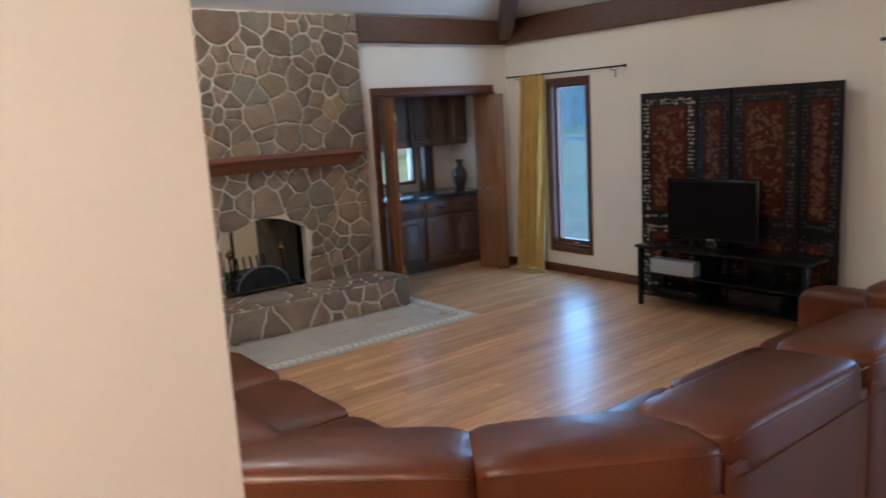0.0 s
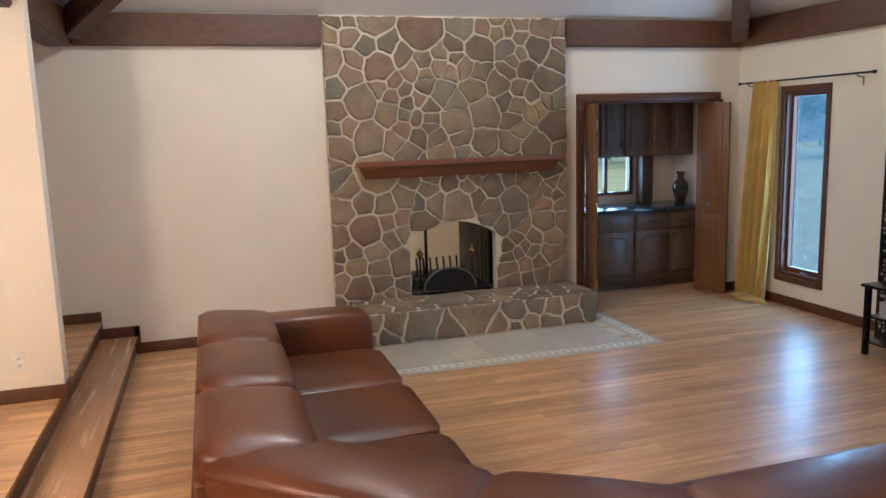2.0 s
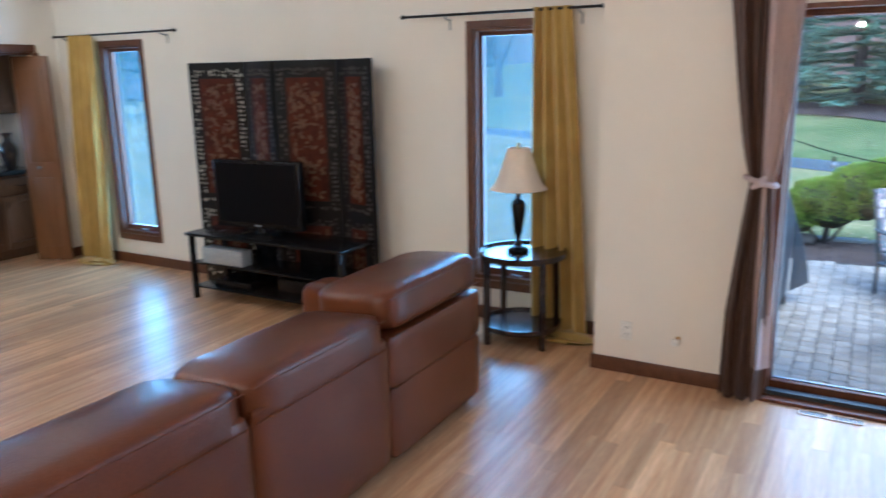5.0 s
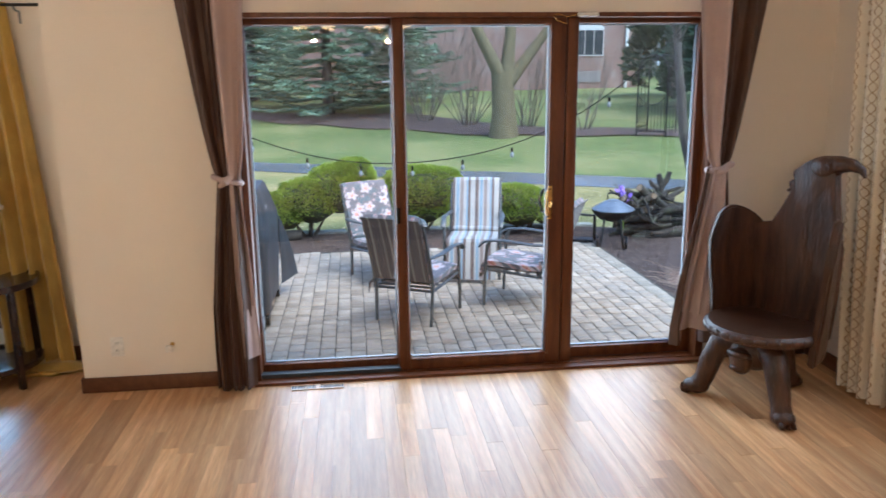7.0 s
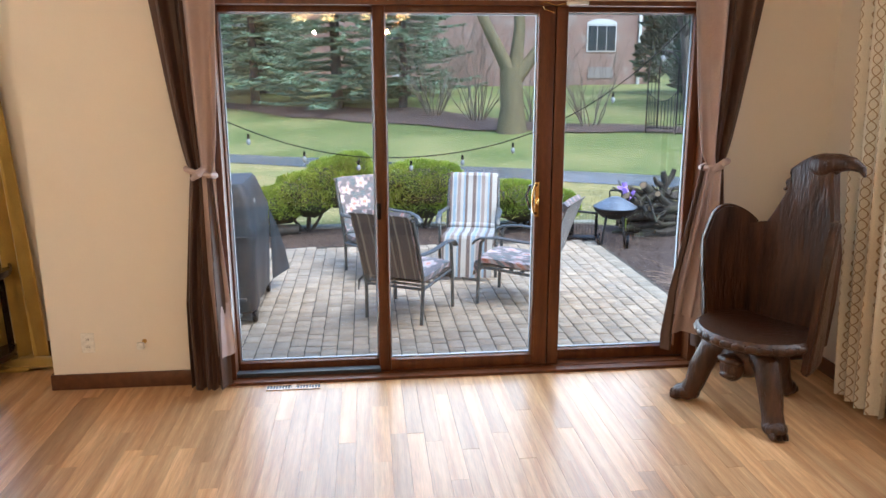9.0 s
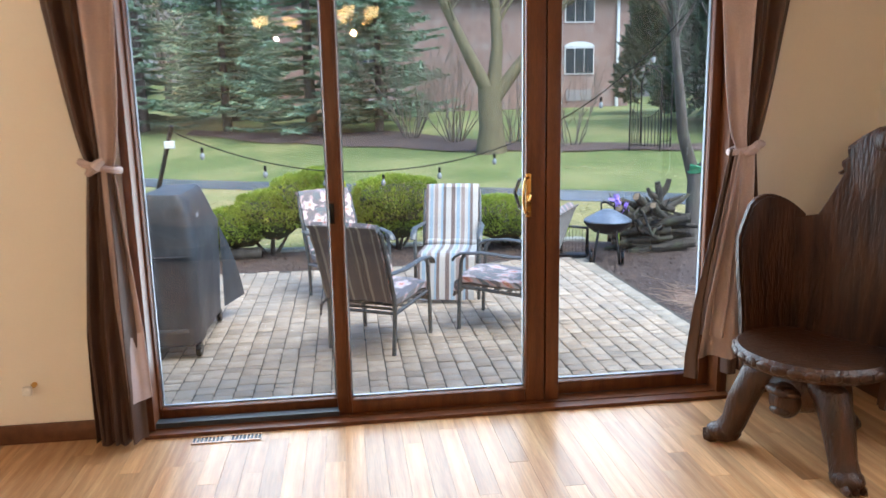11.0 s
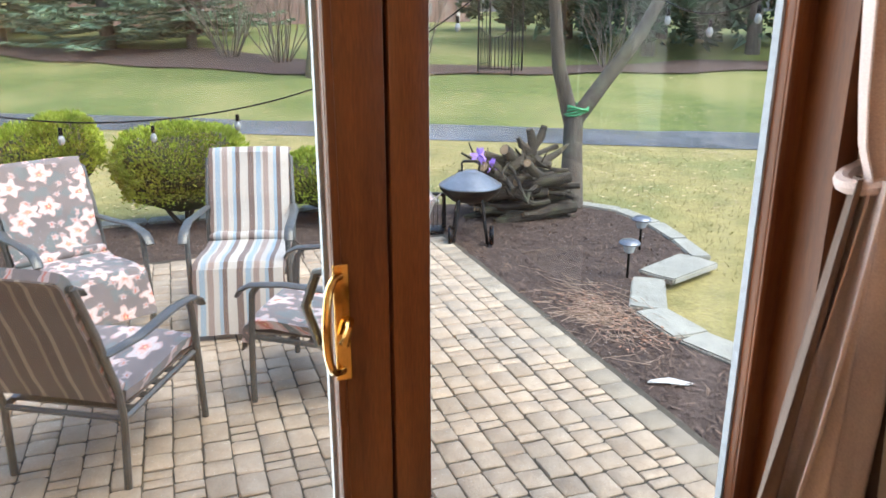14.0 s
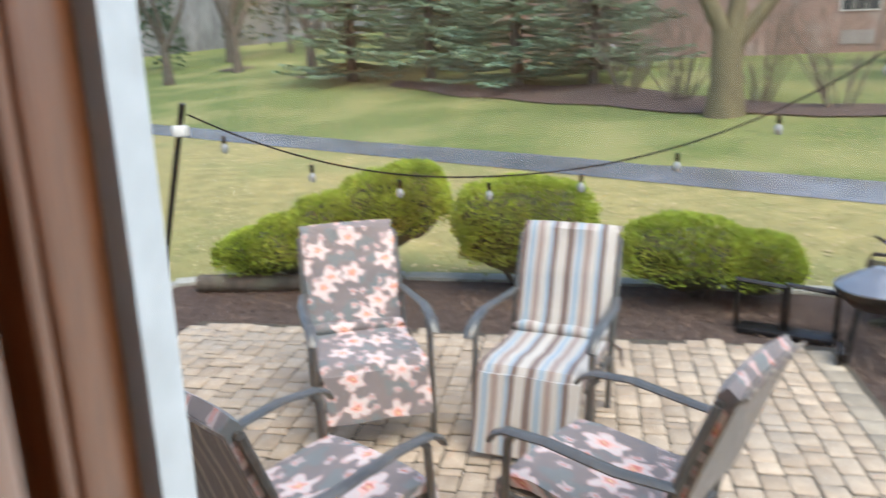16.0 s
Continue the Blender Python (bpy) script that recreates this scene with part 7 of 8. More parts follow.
for c, r in (((39.3, 10.4), (0.8, 0.8)), ((46.5, 17.5), (1.0, 1.0))):
    ring = []
    for a in np.linspace(0, 2 * math.pi, 29)[:-1]:
        x, y = c[0] + r[0] * math.cos(a) * (1 + 0.1 * math.sin(3 * a)), c[1] + r[1] * math.sin(a)
        ring.append((x, y))
    m = fb.verts.new((*c, ground_z(*c) + 0.05))
    vs = [fb.verts.new((x, y, ground_z(x, y) + 0.035)) for x, y in ring]
    for i in range(len(vs)):
        fb.faces.new((vs[i], vs[(i + 1) % len(vs)], m))
front_line = [(5.3, 33.4, 1.6), (1.7, 28.7, 2.8), (-2.1, 25.5, 4.2), (-4.5, 23.4, 2.6), (-8.4, 21.6, 1.2), (-11.6, 20.4, 1.3), (-18.0, 18.2, 2.0)]
prev = None
for y in np.arange(5.3, -18.0, -0.7):
    (ya, xa, wa), (yb, xb, wb2) = next((p, q) for p, q in zip(front_line, front_line[1:]) if q[0] <= y <= p[0])
    k = (ya - y) / (ya - yb)
    x, w = xa + (xb - xa) * k + 0.18 * math.sin(2.1 * y), (wa + (wb2 - wa) * k) * (1 + 0.12 * math.sin(1.3 * y))
    row = [fb.verts.new((x + w * u, y, ground_z(x + w * u, y) + 0.035 + 0.03 * math.sin(math.pi * u))) for u in (0, 0.25, 0.5, 0.75, 1)]
    if prev:
        for i in range(4):
            fb.faces.new((prev[i], prev[i + 1], row[i + 1], row[i]))
    prev = row
setting("far_bed", fb, MULCH, "brown mulch under the far trees", "flower bed")


def evergreen(x, y, h, r, seed):
    rng = random.Random(seed)
    t = thing("evergreen_tree", "dense dark evergreen at the garden's edge", "tree", at=(x, y, ground_z(x, y) - 0.05), group="dark evergreens")
    bm = bmesh.new()
    for k in range(5):
        z = h * (0.18 + 0.17 * k)
        tufts(bm, (0, 0, z), (r * (1 - 0.17 * k), r * (1 - 0.17 * k), h * 0.2), 900, 0.3, rng, 0.2)
    part("crown", bm, DARKNEEDLE, t, smooth=False)
    part("trunk", tube(bmesh.new(), [(0, 0, 0), (0, 0, h * 0.9)], [0.2, 0.04], 8), BARK, t)


for i, (x, y, h, r) in enumerate(((22.6, -13.6, 6.5, 1.7), (21.6, -16.2, 7, 1.9), (25.4, -12.4, 7.5, 1.7), (27, -13.5, 7, 2.0), (25.5, -16, 8, 2.3), (29, -17.5, 9, 2.4), (24, -19.5, 8, 2.4), (22.5, -23, 8, 2.4), (33, -14.2, 8, 2.0), (21, -27, 9, 2.6), (58, 2, 11, 4), (60, 10, 11, 4), (57, -26, 12, 4), (48, 26, 11, 4), (30, 34, 10, 4), (20, 36, 10, 4), (56, 18, 11, 4))):
    evergreen(x, y, h, r, 40 + i)


# ---- brick house ----
house = thing("brick_house", "two-storey red brick house with white trimmed windows", "house", at=(43.0, -6.4, 0.8))
part("wall", boxed(0, 9, -10.0, 9.0, -0.5, 6.2), BRICK, house, smooth=False)
rf = bmesh.new()
for a, b in (((-0.5, -10.5, 6.2), (4.5, -10.5, 9.0)), ):
    pts = [(-0.5, 6.15), (4.5, 9.0), (9.5, 6.15)]
    e0, e1 = [rf.verts.new((x, -10.5, z)) for x, z in pts], [rf.verts.new((x, 9.5, z)) for x, z in pts]
    rf.faces.new(e0)
    rf.faces.new(e1)
    for i in range(3):
        rf.faces.new((e0[i], e0[(i + 1) % 3], e1[(i + 1) % 3], e1[i]))
part("roof", rf, ROOF, house, smooth=False)
for y in (-7.2, 4.4):
    for z in (2.0, 4.7):
        w = part("window", slabs((-0.06, 0.05, y - 0.82, y + 0.82, z, z + 1.42)), HOUSETRIM, house, smooth=False)
        for k in range(3):
            part("pane", boxed(-0.075, -0.062, y - 0.76 + k * 0.52, y - 0.28 + k * 0.52, z + 0.06, z + 1.36), DARKGLASS, w, smooth=False)
        ab = bmesh.new()
        pts = [(0.85 * math.cos(a), 0.3 * math.sin(a)) for a in np.linspace(0, math.pi, 11)]
        f0, f1 = [ab.verts.new((-0.08, y + p, z + 1.43 + q)) for p, q in pts], [ab.verts.new((0.0, y + p, z + 1.43 + q)) for p, q in pts]
        ab.faces.new(f0)
        for i in range(11):
            ab.faces.new((f0[i], f1[i], f1[(i + 1) % 11], f0[(i + 1) % 11]))
        part("arched_head", ab, HOUSETRIM, w, smooth=False)
part("vent_window", slabs((-0.05, 0.05, -7.9, -6.5, 0.6, 1.2)), surface("grey_vent", (0.25, 0.22, 0.2), None, 0.7, 4), house, smooth=False)
part("downspout", boxed(-0.14, -0.02, -9.4, -9.24, -0.4, 6.2, bevel=0.02), HOUSETRIM, house, "white downspout")
part("gutter", boxed(-0.62, -0.45, -10.5, 9.5, 6.05, 6.22, bevel=0.03), HOUSETRIM, house, "white gutter")
solid("garden_unit", boxed(-0.4, 0.4, -0.45, 0.45, 0, 0.8, bevel=0.04), surface("pale_grey_metal", (0.42, 0.45, 0.46), None, 0.6, 4), "pale grey air conditioning unit by the house", "air conditioner", at=(41.2, -2.6, ground_z(41.2, -2.6)))


# ---- garden arbour with gate ----
arb = thing("garden_arbour", "black iron garden arbour with a curved gate", "arbour", at=(21.6, -8.85, ground_z(21.6, -8.85)), turn=-45)
for x in (-0.35, 0.35):
    for y in (-0.42, 0.42):
        part("post", tube(bmesh.new(), [(x, y, 0), (x, y, 1.75)], 0.022, 6), DARKMETAL, arb)
    part("arch", tube(bmesh.new(), [(x, -0.42 * math.cos(a), 1.75 + 0.42 * math.sin(a)) for a in np.linspace(0, math.pi, 11)], 0.018, 6), DARKMETAL, arb)
for y in (-0.42, 0.42):
    for z in (0.25, 0.8, 1.35):
        part("rung", tube(bmesh.new(), [(-0.35, y, z), (0.35, y, z)], 0.012, 5), DARKMETAL, arb)
    for x in (-0.12, 0.12):
        part("bar", tube(bmesh.new(), [(x, y, 0.1), (x, y, 1.5)], 0.01, 5), DARKMETAL, arb)
for i in range(9):
    y = -0.36 + i * 0.09
    part("gate_bar", tube(bmesh.new(), [(-0.35, y, 0.1), (-0.35, y, 0.85 + 1.6 * y * y)], 0.011, 5), DARKMETAL, arb)
part("gate_rail", tube(bmesh.new(), [(-0.35, y, 0.85 + 1.6 * y * y) for y in np.linspace(-0.4, 0.4, 9)], 0.013, 5), DARKMETAL, arb)
part("gate_rail", tube(bmesh.new(), [(-0.35, -0.4, 0.15), (-0.35, 0.4, 0.15)], 0.013, 5), DARKMETAL, arb)


# ---- covered grill ----
grill = thing("covered_grill", "gas grill under a creased dark grey vinyl cover", "grill", at=(8.0, 0.45, PATIO))
gbm = bmesh.new()
# height, reach along the near end and the far end, reach to both sides
levels = [(0.095, -0.37, 0.66, 0.225, -0.205), (0.11, -0.385, 0.68, 0.235, -0.215), (0.28, -0.39, 0.69, 0.24, -0.225), (0.5, -0.395, 0.7, 0.245, -0.235), (0.7, -0.4, 0.7, 0.25, -0.245), (0.755, -0.4, 0.7, 0.25, -0.25), (0.79, -0.392, 0.69, 0.24, -0.243), (0.9, -0.38, 0.62, 0.205, -0.225), (1.03, -0.365, 0.51, 0.165, -0.205), (1.13, -0.35, 0.41, 0.125, -0.18), (1.165, -0.33, 0.36, 0.1, -0.155), (1.172, -0.2, 0.22, 0.04, -0.1)]
rings = []
for z, xa, xb, ya, yb in levels:
    ring = []
    for i in range(72):
        t = 2 * math.pi * i / 72
        k = 9.0
        r = (abs(math.cos(t)) ** k + abs(math.sin(t)) ** k) ** (-1 / k)
        u, v = r * math.cos(t), r * math.sin(t)
        x, y = (xa + xb) / 2 + u * (xb - xa) / 2, (ya + yb) / 2 + v * (ya - yb) / 2
        wave = 0.012 * noise.noise(Vector((x * 5, y * 6, z * 2.6))) + 0.009 * math.sin(8 * x + 11 * y + 4 * z) * (1 - z * 0.6)
        lift = 0.08 * max(0, (x + 0.2) / 0.9) * math.exp(-((z - 0.77) / 0.12) ** 2)
        ring.append(gbm.verts.new((x + u * wave, y + v * wave, z + lift + 0.01 * noise.noise(Vector((x * 4, y * 4, 7))))))
    rings.append(ring)
for a, b in zip(rings, rings[1:]):
    for i in range(72):
        gbm.faces.new((a[i], a[(i + 1) % 72], b[(i + 1) % 72], b[i]))
gbm.faces.new(rings[-1])
part("cover", gbm, COVER, grill)
part("flap", sheet(bmesh.new(), [[(0.62 + 0.08 * k, -0.235 - 0.05 * k, 0.8 - 0.16 * k), (0.62 + 0.14 * k, -0.24 - 0.1 * k - 0.012 * math.sin(9 * k), 0.45 - 0.05 * k), (0.6 + 0.2 * k, -0.24 - 0.14 * k, 0.12 + 0.05 * k)] for k in np.linspace(0, 1, 7)], 0.004), COVER, grill, "loose cover flap")
TAPE = surface("light_cover_tape", (0.075, 0.077, 0.082), None, 0.5, 6)
part("seam_band", boxed(-0.404, -0.394, -0.2, 0.2, 0.735, 0.745, bevel=0.003), TAPE, grill, "paler stitched tape")
part("pull_strap", boxed(-0.408, -0.39, -0.15, 0.07, 0.2, 0.228, bevel=0.004), TAPE, grill, "paler webbing strap")
part("badge", boxed(-0.17, -0.09, -0.222, -0.2, 0.98, 1.01), SILVER, grill, "small pale badge", smooth=False)
for x in (-0.32, 0.56):
    for y in (-0.2, 0.18):
        wb = turned(bmesh.new(), [(0.02, -0.02), (0.05, -0.018), (0.055, 0), (0.05, 0.018), (0.02, 0.02)], steps=16)
        bmesh.ops.rotate(wb, verts=wb.verts, cent=(0, 0, 0), matrix=Matrix.Rotation(radians(90), 3, 'X'))
        bmesh.ops.translate(wb, verts=wb.verts, vec=(x, y, 0.055))
        part("caster", wb, BLACK, grill)
part("trolley", slabs((-0.34, 0.58, -0.19, 0.19, 0.11, 0.2)), BLACK, grill, smooth=False)


# ---- patio chairs ----
def patio_chair(cushion, label, group):
    c = thing("patio_chair", label, "chair", group=group)
    for s in (-1, 1):
        y = 0.285 * s
        part("front_leg", tube(bmesh.new(), [(0.3, y, 0), (0.29, y, 0.3), (0.27, y, 0.56), (0.24, y, 0.6)], 0.016, 8), FRAME, c)
        part("rear_leg", tube(bmesh.new(), [(-0.28, y * 0.9, 0), (-0.26, y * 0.93, 0.3), (-0.28, y * 0.95, 0.42), (-0.36, y * 0.95, 0.68), (-0.44, y * 0.93, 0.9)], 0.016, 8), FRAME, c)
        ab = tube(bmesh.new(), [(0.34, y * 1.04, 0.55), (0.32, y * 1.04, 0.58), (0.27, y * 1.04, 0.607), (0.1, y * 1.05, 0.622), (-0.15, y * 1.04, 0.6), (-0.34, y, 0.6)], [0.011, 0.012, 0.012, 0.012, 0.012, 0.011], 10)
        for v in ab.verts:
            v.co.y = y * 1.04 + (v.co.y - y * 1.04) * 2.3
        part("arm", ab, FRAME, c, "flat curved armrest")
        part("side_rail", tube(bmesh.new(), [(0.28, y * 0.96, 0.34), (-0.26, y * 0.93, 0.3)], 0.014, 6), FRAME, c)
    for x, z in ((0.28, 0.34), (-0.26, 0.3)):
        part("cross_rail", tube(bmesh.new(), [(x, -0.27, z), (x, 0.27, z)], 0.013, 6), FRAME, c)
    for k in range(5):
        x = -0.2 + 0.1 * k
        part("seat_slat", boxed(x - 0.02, x + 0.02, -0.27, 0.27, 0.31 + 0.035 * k / 5, 0.318 + 0.035 * k / 5), FRAME, c)
    part("back_rail", tube(bmesh.new(), [(-0.44, -0.265, 0.9), (-0.45, 0, 0.905), (-0.44, 0.265, 0.9)], 0.015, 8), FRAME, c)

    def pad(line, thick, wide, mat, nm, lab="", flip=1):
        rows = []
        for i, (x, z) in enumerate(line):
            row = []
            for k in range(15):
                u = -1 + 2 * k / 14
                bulge = 0.018 * (1 - u ** 4) * (0.6 + 0.4 * math.sin(i * 2.1))
                p, q = line[max(i - 1, 0)], line[min(i + 1, len(line) - 1)]
                nx, nz = -(q[1] - p[1]), (q[0] - p[0])
                l = math.hypot(nx, nz) or 1
                row.append((x + flip * bulge * nx / l, u * wide + 0.006 * math.sin(3 * i + k), z + flip * bulge * nz / l))
            rows.append(row)
        bm = sheet(bmesh.new(), rows, thick)
        return part(nm, bm, mat, c, lab)
    seat = [(0.35, 0.30), (0.345, 0.37), (0.3, 0.41), (0.2, 0.42), (0.05, 0.405), (-0.1, 0.395), (-0.22, 0.4)]
    back = [(-0.235, 0.40), (-0.25, 0.43), (-0.28, 0.5), (-0.31, 0.6), (-0.345, 0.7), (-0.375, 0.78), (-0.405, 0.86), (-0.43, 0.93), (-0.46, 0.96)]
    pad(seat[::-1], 0.045, 0.262, cushion, "seat_cushion")
    pad(back[::-1], 0.05, 0.255, cushion, "back_cushion")
    # rolled crease where the cushion folds between seat and back
    roll = tube(bmesh.new(), [(-0.225 + 0.004 * math.sin(9 * u), 0.255 * u, 0.425 + 0.006 * math.sin(7 * u)) for u in np.linspace(-1, 1, 11)], [0.018] + [0.034] * 9 + [0.018], 10)
    part("cushion_roll", roll, cushion, c)
    under = [(x - 0.055, z - 0.012) for x, z in back]
    pad(under[::-1], 0.008, 0.262, BACKING, "cushion_backing", "brown striped reverse of the cushion", flip=0.4)
    pad([(-0.2, 0.34), (0.05, 0.35), (0.3, 0.355), (0.355, 0.31), (0.36, 0.25)], 0.006, 0.255, BACKING, "seat_backing", "brown striped reverse of the cushion", flip=0.0)
    part("tie", tube(bmesh.new(), [(-0.25, 0.28, 0.38), (-0.3, 0.31, 0.33), (-0.28, 0.33, 0.24)], [0.006, 0.012, 0.004], 5), BACKING, c, "hanging cushion tie")
    return c


GROUP = "patio chairs round the terrace"
near_chair = patio_chair(FLORAL, "metal patio chair with a floral cushion on the pavers", GROUP)
near_chair.matrix_basis = pose(7.80, -1.04, PATIO + 0.002, 0, 0, -30)
copy_thing(near_chair, pose(8.08, -2.07, PATIO + 0.002, 0, 0, 60))
far_chair = copy_thing(near_chair, pose(9.16, -0.82, PATIO + 0.002, 0, 0, 206))
rows = [[(0.355 + 0.012 * i + 0.008 * math.sin(i + k), -0.255 + 0.51 * k / 10, 0.40 - 0.045 * i) for k in range(11)] for i in range(6)]
part("cushion_flap", sheet(bmesh.new(), rows, 0.02), FLORAL, far_chair)
striped = patio_chair(STRIPES, "metal patio chair with a striped beige and blue cushion", GROUP)
striped.matrix_basis = pose(9.2, -1.77, PATIO + 0.002, 0, 0, 167)
# longer flap of the striped cushion down to the pavers
rows = [[(0.36 + 0.015 * i + 0.008 * math.sin(i + k), -0.25 + 0.5 * k / 10, 0.40 - 0.052 * i) for k in range(11)] for i in range(8)]
part("cushion_flap", sheet(bmesh.new(), rows, 0.02), STRIPES, striped)


# ---- fire bowl, wood pile and small garden things ----
bowl = thing("fire_bowl", "round fire bowl with conical steel lid on wheeled legs", "fire bowl", at=(10.38, -3.72, -0.33), turn=-20)
part("bowl", turned(bmesh.new(), [(0.05, 0.30), (0.16, 0.33), (0.23, 0.39), (0.26, 0.43), (0.265, 0.45), (0.25, 0.45)], steps=32), DARKMETAL, bowl)
lid = part("lid", turned(bmesh.new(), [(0.265, 0.452), (0.262, 0.462), (0.2, 0.5), (0.12, 0.545), (0.06, 0.575), (0.02, 0.58)], steps=32), STEELLID, bowl, "smoky steel lid")
part("lid_handle", tube(bmesh.new(), [(0, -0.07, 0.56), (0, -0.075, 0.64), (0, -0.06, 0.655), (0, 0.06, 0.655), (0, 0.075, 0.64), (0, 0.07, 0.56)], [0.008, 0.008, 0.012, 0.012, 0.008, 0.008], 8), DARKMETAL, lid)
for a in (30, 150, 210, 330):
    ca, sa = math.cos(radians(a)), math.sin(radians(a))
    part("leg", tube(bmesh.new(), [(0.18 * ca, 0.18 * sa, 0.4), (0.23 * ca, 0.23 * sa, 0.2), (0.28 * ca, 0.28 * sa, 0.0)], 0.014, 6), DARKMETAL, bowl)
for s in (-1, 1):
    wb = turned(bmesh.new(), [(0.03, -0.018), (0.075, -0.016), (0.085, 0), (0.075, 0.016), (0.03, 0.018)], steps=20)
    bmesh.ops.rotate(wb, verts=wb.verts, cent=(0, 0, 0), matrix=Matrix.Rotation(radians(90), 3, 'X'))
    bmesh.ops.translate(wb, verts=wb.verts, vec=(-0.26, s * 0.17, 0.085))
    w = part("wheel", wb, BLACK, bowl)
    part("hub", turned(bmesh.new(), [(0.02, 0.0), (0.025, 0.005), (0.01, 0.012)], (-0.26, s * 0.17, 0.085), 8), ALU, w)
fs = thing("fire_screen", "dark framed mesh fire screen beside the bowl", "fire screen", at=(10.7, -3.28, -0.33), turn=70)
for x0, x1 in ((-0.3, 0.0), (0.02, 0.32)):
    part("frame", tube(bmesh.new(), [(x0, 0, 0.02), (x1, 0, 0.02), (x1, 0.02, 0.36), (x0, 0.02, 0.34), (x0, 0, 0.02)], 0.022, 6), DARKMETAL, fs)
    for k in range(8):
        x = x0 + (x1 - x0) * (k + 0.5) / 8
        part("wire", tube(bmesh.new(), [(x, 0.005, 0.03), (x, 0.02, 0.345)], 0.003, 4), DARKMETAL, fs)
part("foot", boxed(-0.3, 0.3, -0.08, 0.1, 0.0, 0.04, bevel=0.01), DARKMETAL, fs)
rng = random.Random(31)
LOGS = surface("old_log_bark", (0.024, 0.018, 0.013), (0.062, 0.05, 0.034), 0.92, 8, bump=1.0, fine=50, vary=0.35, stain=((0.1, 0.11, 0.05), 5, 0.4))
LOGEND = surface("cut_log_end", (0.2, 0.13, 0.07), (0.28, 0.2, 0.12), 0.9, 20, bump=0.3)
for i in range(48):
    layer = i // 11
    x, y, z = 10.95 + rng.uniform(-0.25, 0.3), -4.42 + rng.uniform(-0.22, 0.18), -0.28 + 0.095 * layer + rng.uniform(-0.02, 0.02)
    a, ln, r = rng.uniform(-28, 28) + 90 + (30 if i > 38 else 0), rng.uniform(0.4, 1.0), rng.uniform(0.026, 0.062)
    m = pose(x, y, z, 0, 0, a) @ pose(0, 0, 0, 0, rng.uniform(-9, 9) - (22 if i > 40 else 0), 0)
    lg = thing("fire_log", "rough weathered branch in the wood pile", "log", group="logs of the wood pile")
    lg.matrix_basis = m
    part("bark", tube(bmesh.new(), [(-ln / 2, 0, 0), (-ln / 6, rng.uniform(-0.03, 0.03), rng.uniform(-0.02, 0.02)), (ln / 6, rng.uniform(-0.03, 0.03), rng.uniform(-0.02, 0.02)), (ln / 2, 0, 0)], [r * 1.05, r, r * 0.95, r * 0.85], 9), LOGS, lg)
    for s, k in ((-1, 1.05), (1, 0.85)):
        e = turned(bmesh.new(), [(r * k * 0.9, -0.002), (r * k * 0.85, 0.003)], steps=9)
        bmesh.ops.rotate(e, verts=e.verts, cent=(0, 0, 0), matrix=Matrix.Rotation(radians(90 * s), 3, 'Y'))
        bmesh.ops.translate(e, verts=e.verts, vec=(s * ln / 2, 0, 0))
        part("cut_end", e, LOGEND, lg, "pale sawn end")
for i in range(22):
    x, y, z = 10.95 + rng.uniform(-0.3, 0.3), -4.45 + rng.uniform(-0.45, 0.3), -0.12 + rng.uniform(0, 0.3)
    ln, r = rng.uniform(0.35, 0.85), rng.uniform(0.01, 0.026)
    bm = tube(bmesh.new(), [(-ln / 2, 0, 0), (-ln / 5, rng.uniform(-0.05, 0.05), rng.uniform(-0.03, 0.03)), (ln / 5, rng.uniform(-0.05, 0.05), rng.uniform(-0.03, 0.03)), (ln / 2, rng.uniform(-0.06, 0.06), 0.04)], [r * 1.1, r, r * 0.85, r * 0.5], 7)
    tube(bm, [(ln / 6, 0, 0), (ln / 3, 0.06, 0.07), (ln / 2.4, 0.09, 0.14)], [r * 0.7, r * 0.5, r * 0.3], 6)
    br = solid("dead_branch", bm, LOGS, "crooked dead branch lying on the wood pile", "branch", group="branches of the wood pile")
    br.matrix_basis = pose(x, y, z, 0, 0, rng.uniform(0, 180)) @ pose(0, 0, 0, rng.uniform(-40, 40), rng.uniform(-24, 24), 0)
stump = thing("root_stump", "gnarled root stump with stubby limbs on the wood pile", "stump", at=(10.95, -4.55, 0.0))
sb = bmesh.new()
for p, r in ((((0, 0.3, 0.05), (0, 0.12, 0.16), (0, 0.0, 0.2), (0.0, -0.2, 0.12)), (0.05, 0.06, 0.06, 0.04)), (((0, 0.02, 0.16), (0.0, -0.02, 0.32), (0, 0.02, 0.47)), (0.06, 0.05, 0.035)), (((0, -0.02, 0.3), (0, -0.1, 0.4), (0, -0.13, 0.5)), (0.045, 0.038, 0.03)), (((0, 0.02, 0.28), (0, 0.1, 0.33), (0, 0.14, 0.4)), (0.04, 0.035, 0.02)), (((0, -0.12, 0.15), (0.05, -0.3, 0.22), (0.05, -0.42, 0.3)), (0.04, 0.03, 0.015)), (((0, 0.28, 0.06), (0, 0.38, 0.16), (0, 0.44, 0.17)), (0.045, 0.045, 0.03))):
    tube(sb, p, list(r), 9)
part("limbs", sb, LOGS, stump)
tw = bmesh.new()
for k in range(5):
    tube(tw, [(0.13 * math.cos(a) * (1 + 0.05 * k), 0.13 * math.sin(a), 0.015 * k + 0.02 * math.sin(a * 2 + k)) for a in np.linspace(0, 6.2, 15)], 0.012, 5)
solid("green_twine", tw, surface("green_twine_cord", (0.06, 0.3, 0.12), (0.1, 0.4, 0.18), 0.7, 20, bump=0.2), "bright green twine wound round the tree fork", "twine", at=(11.37, -5.22, 0.55))
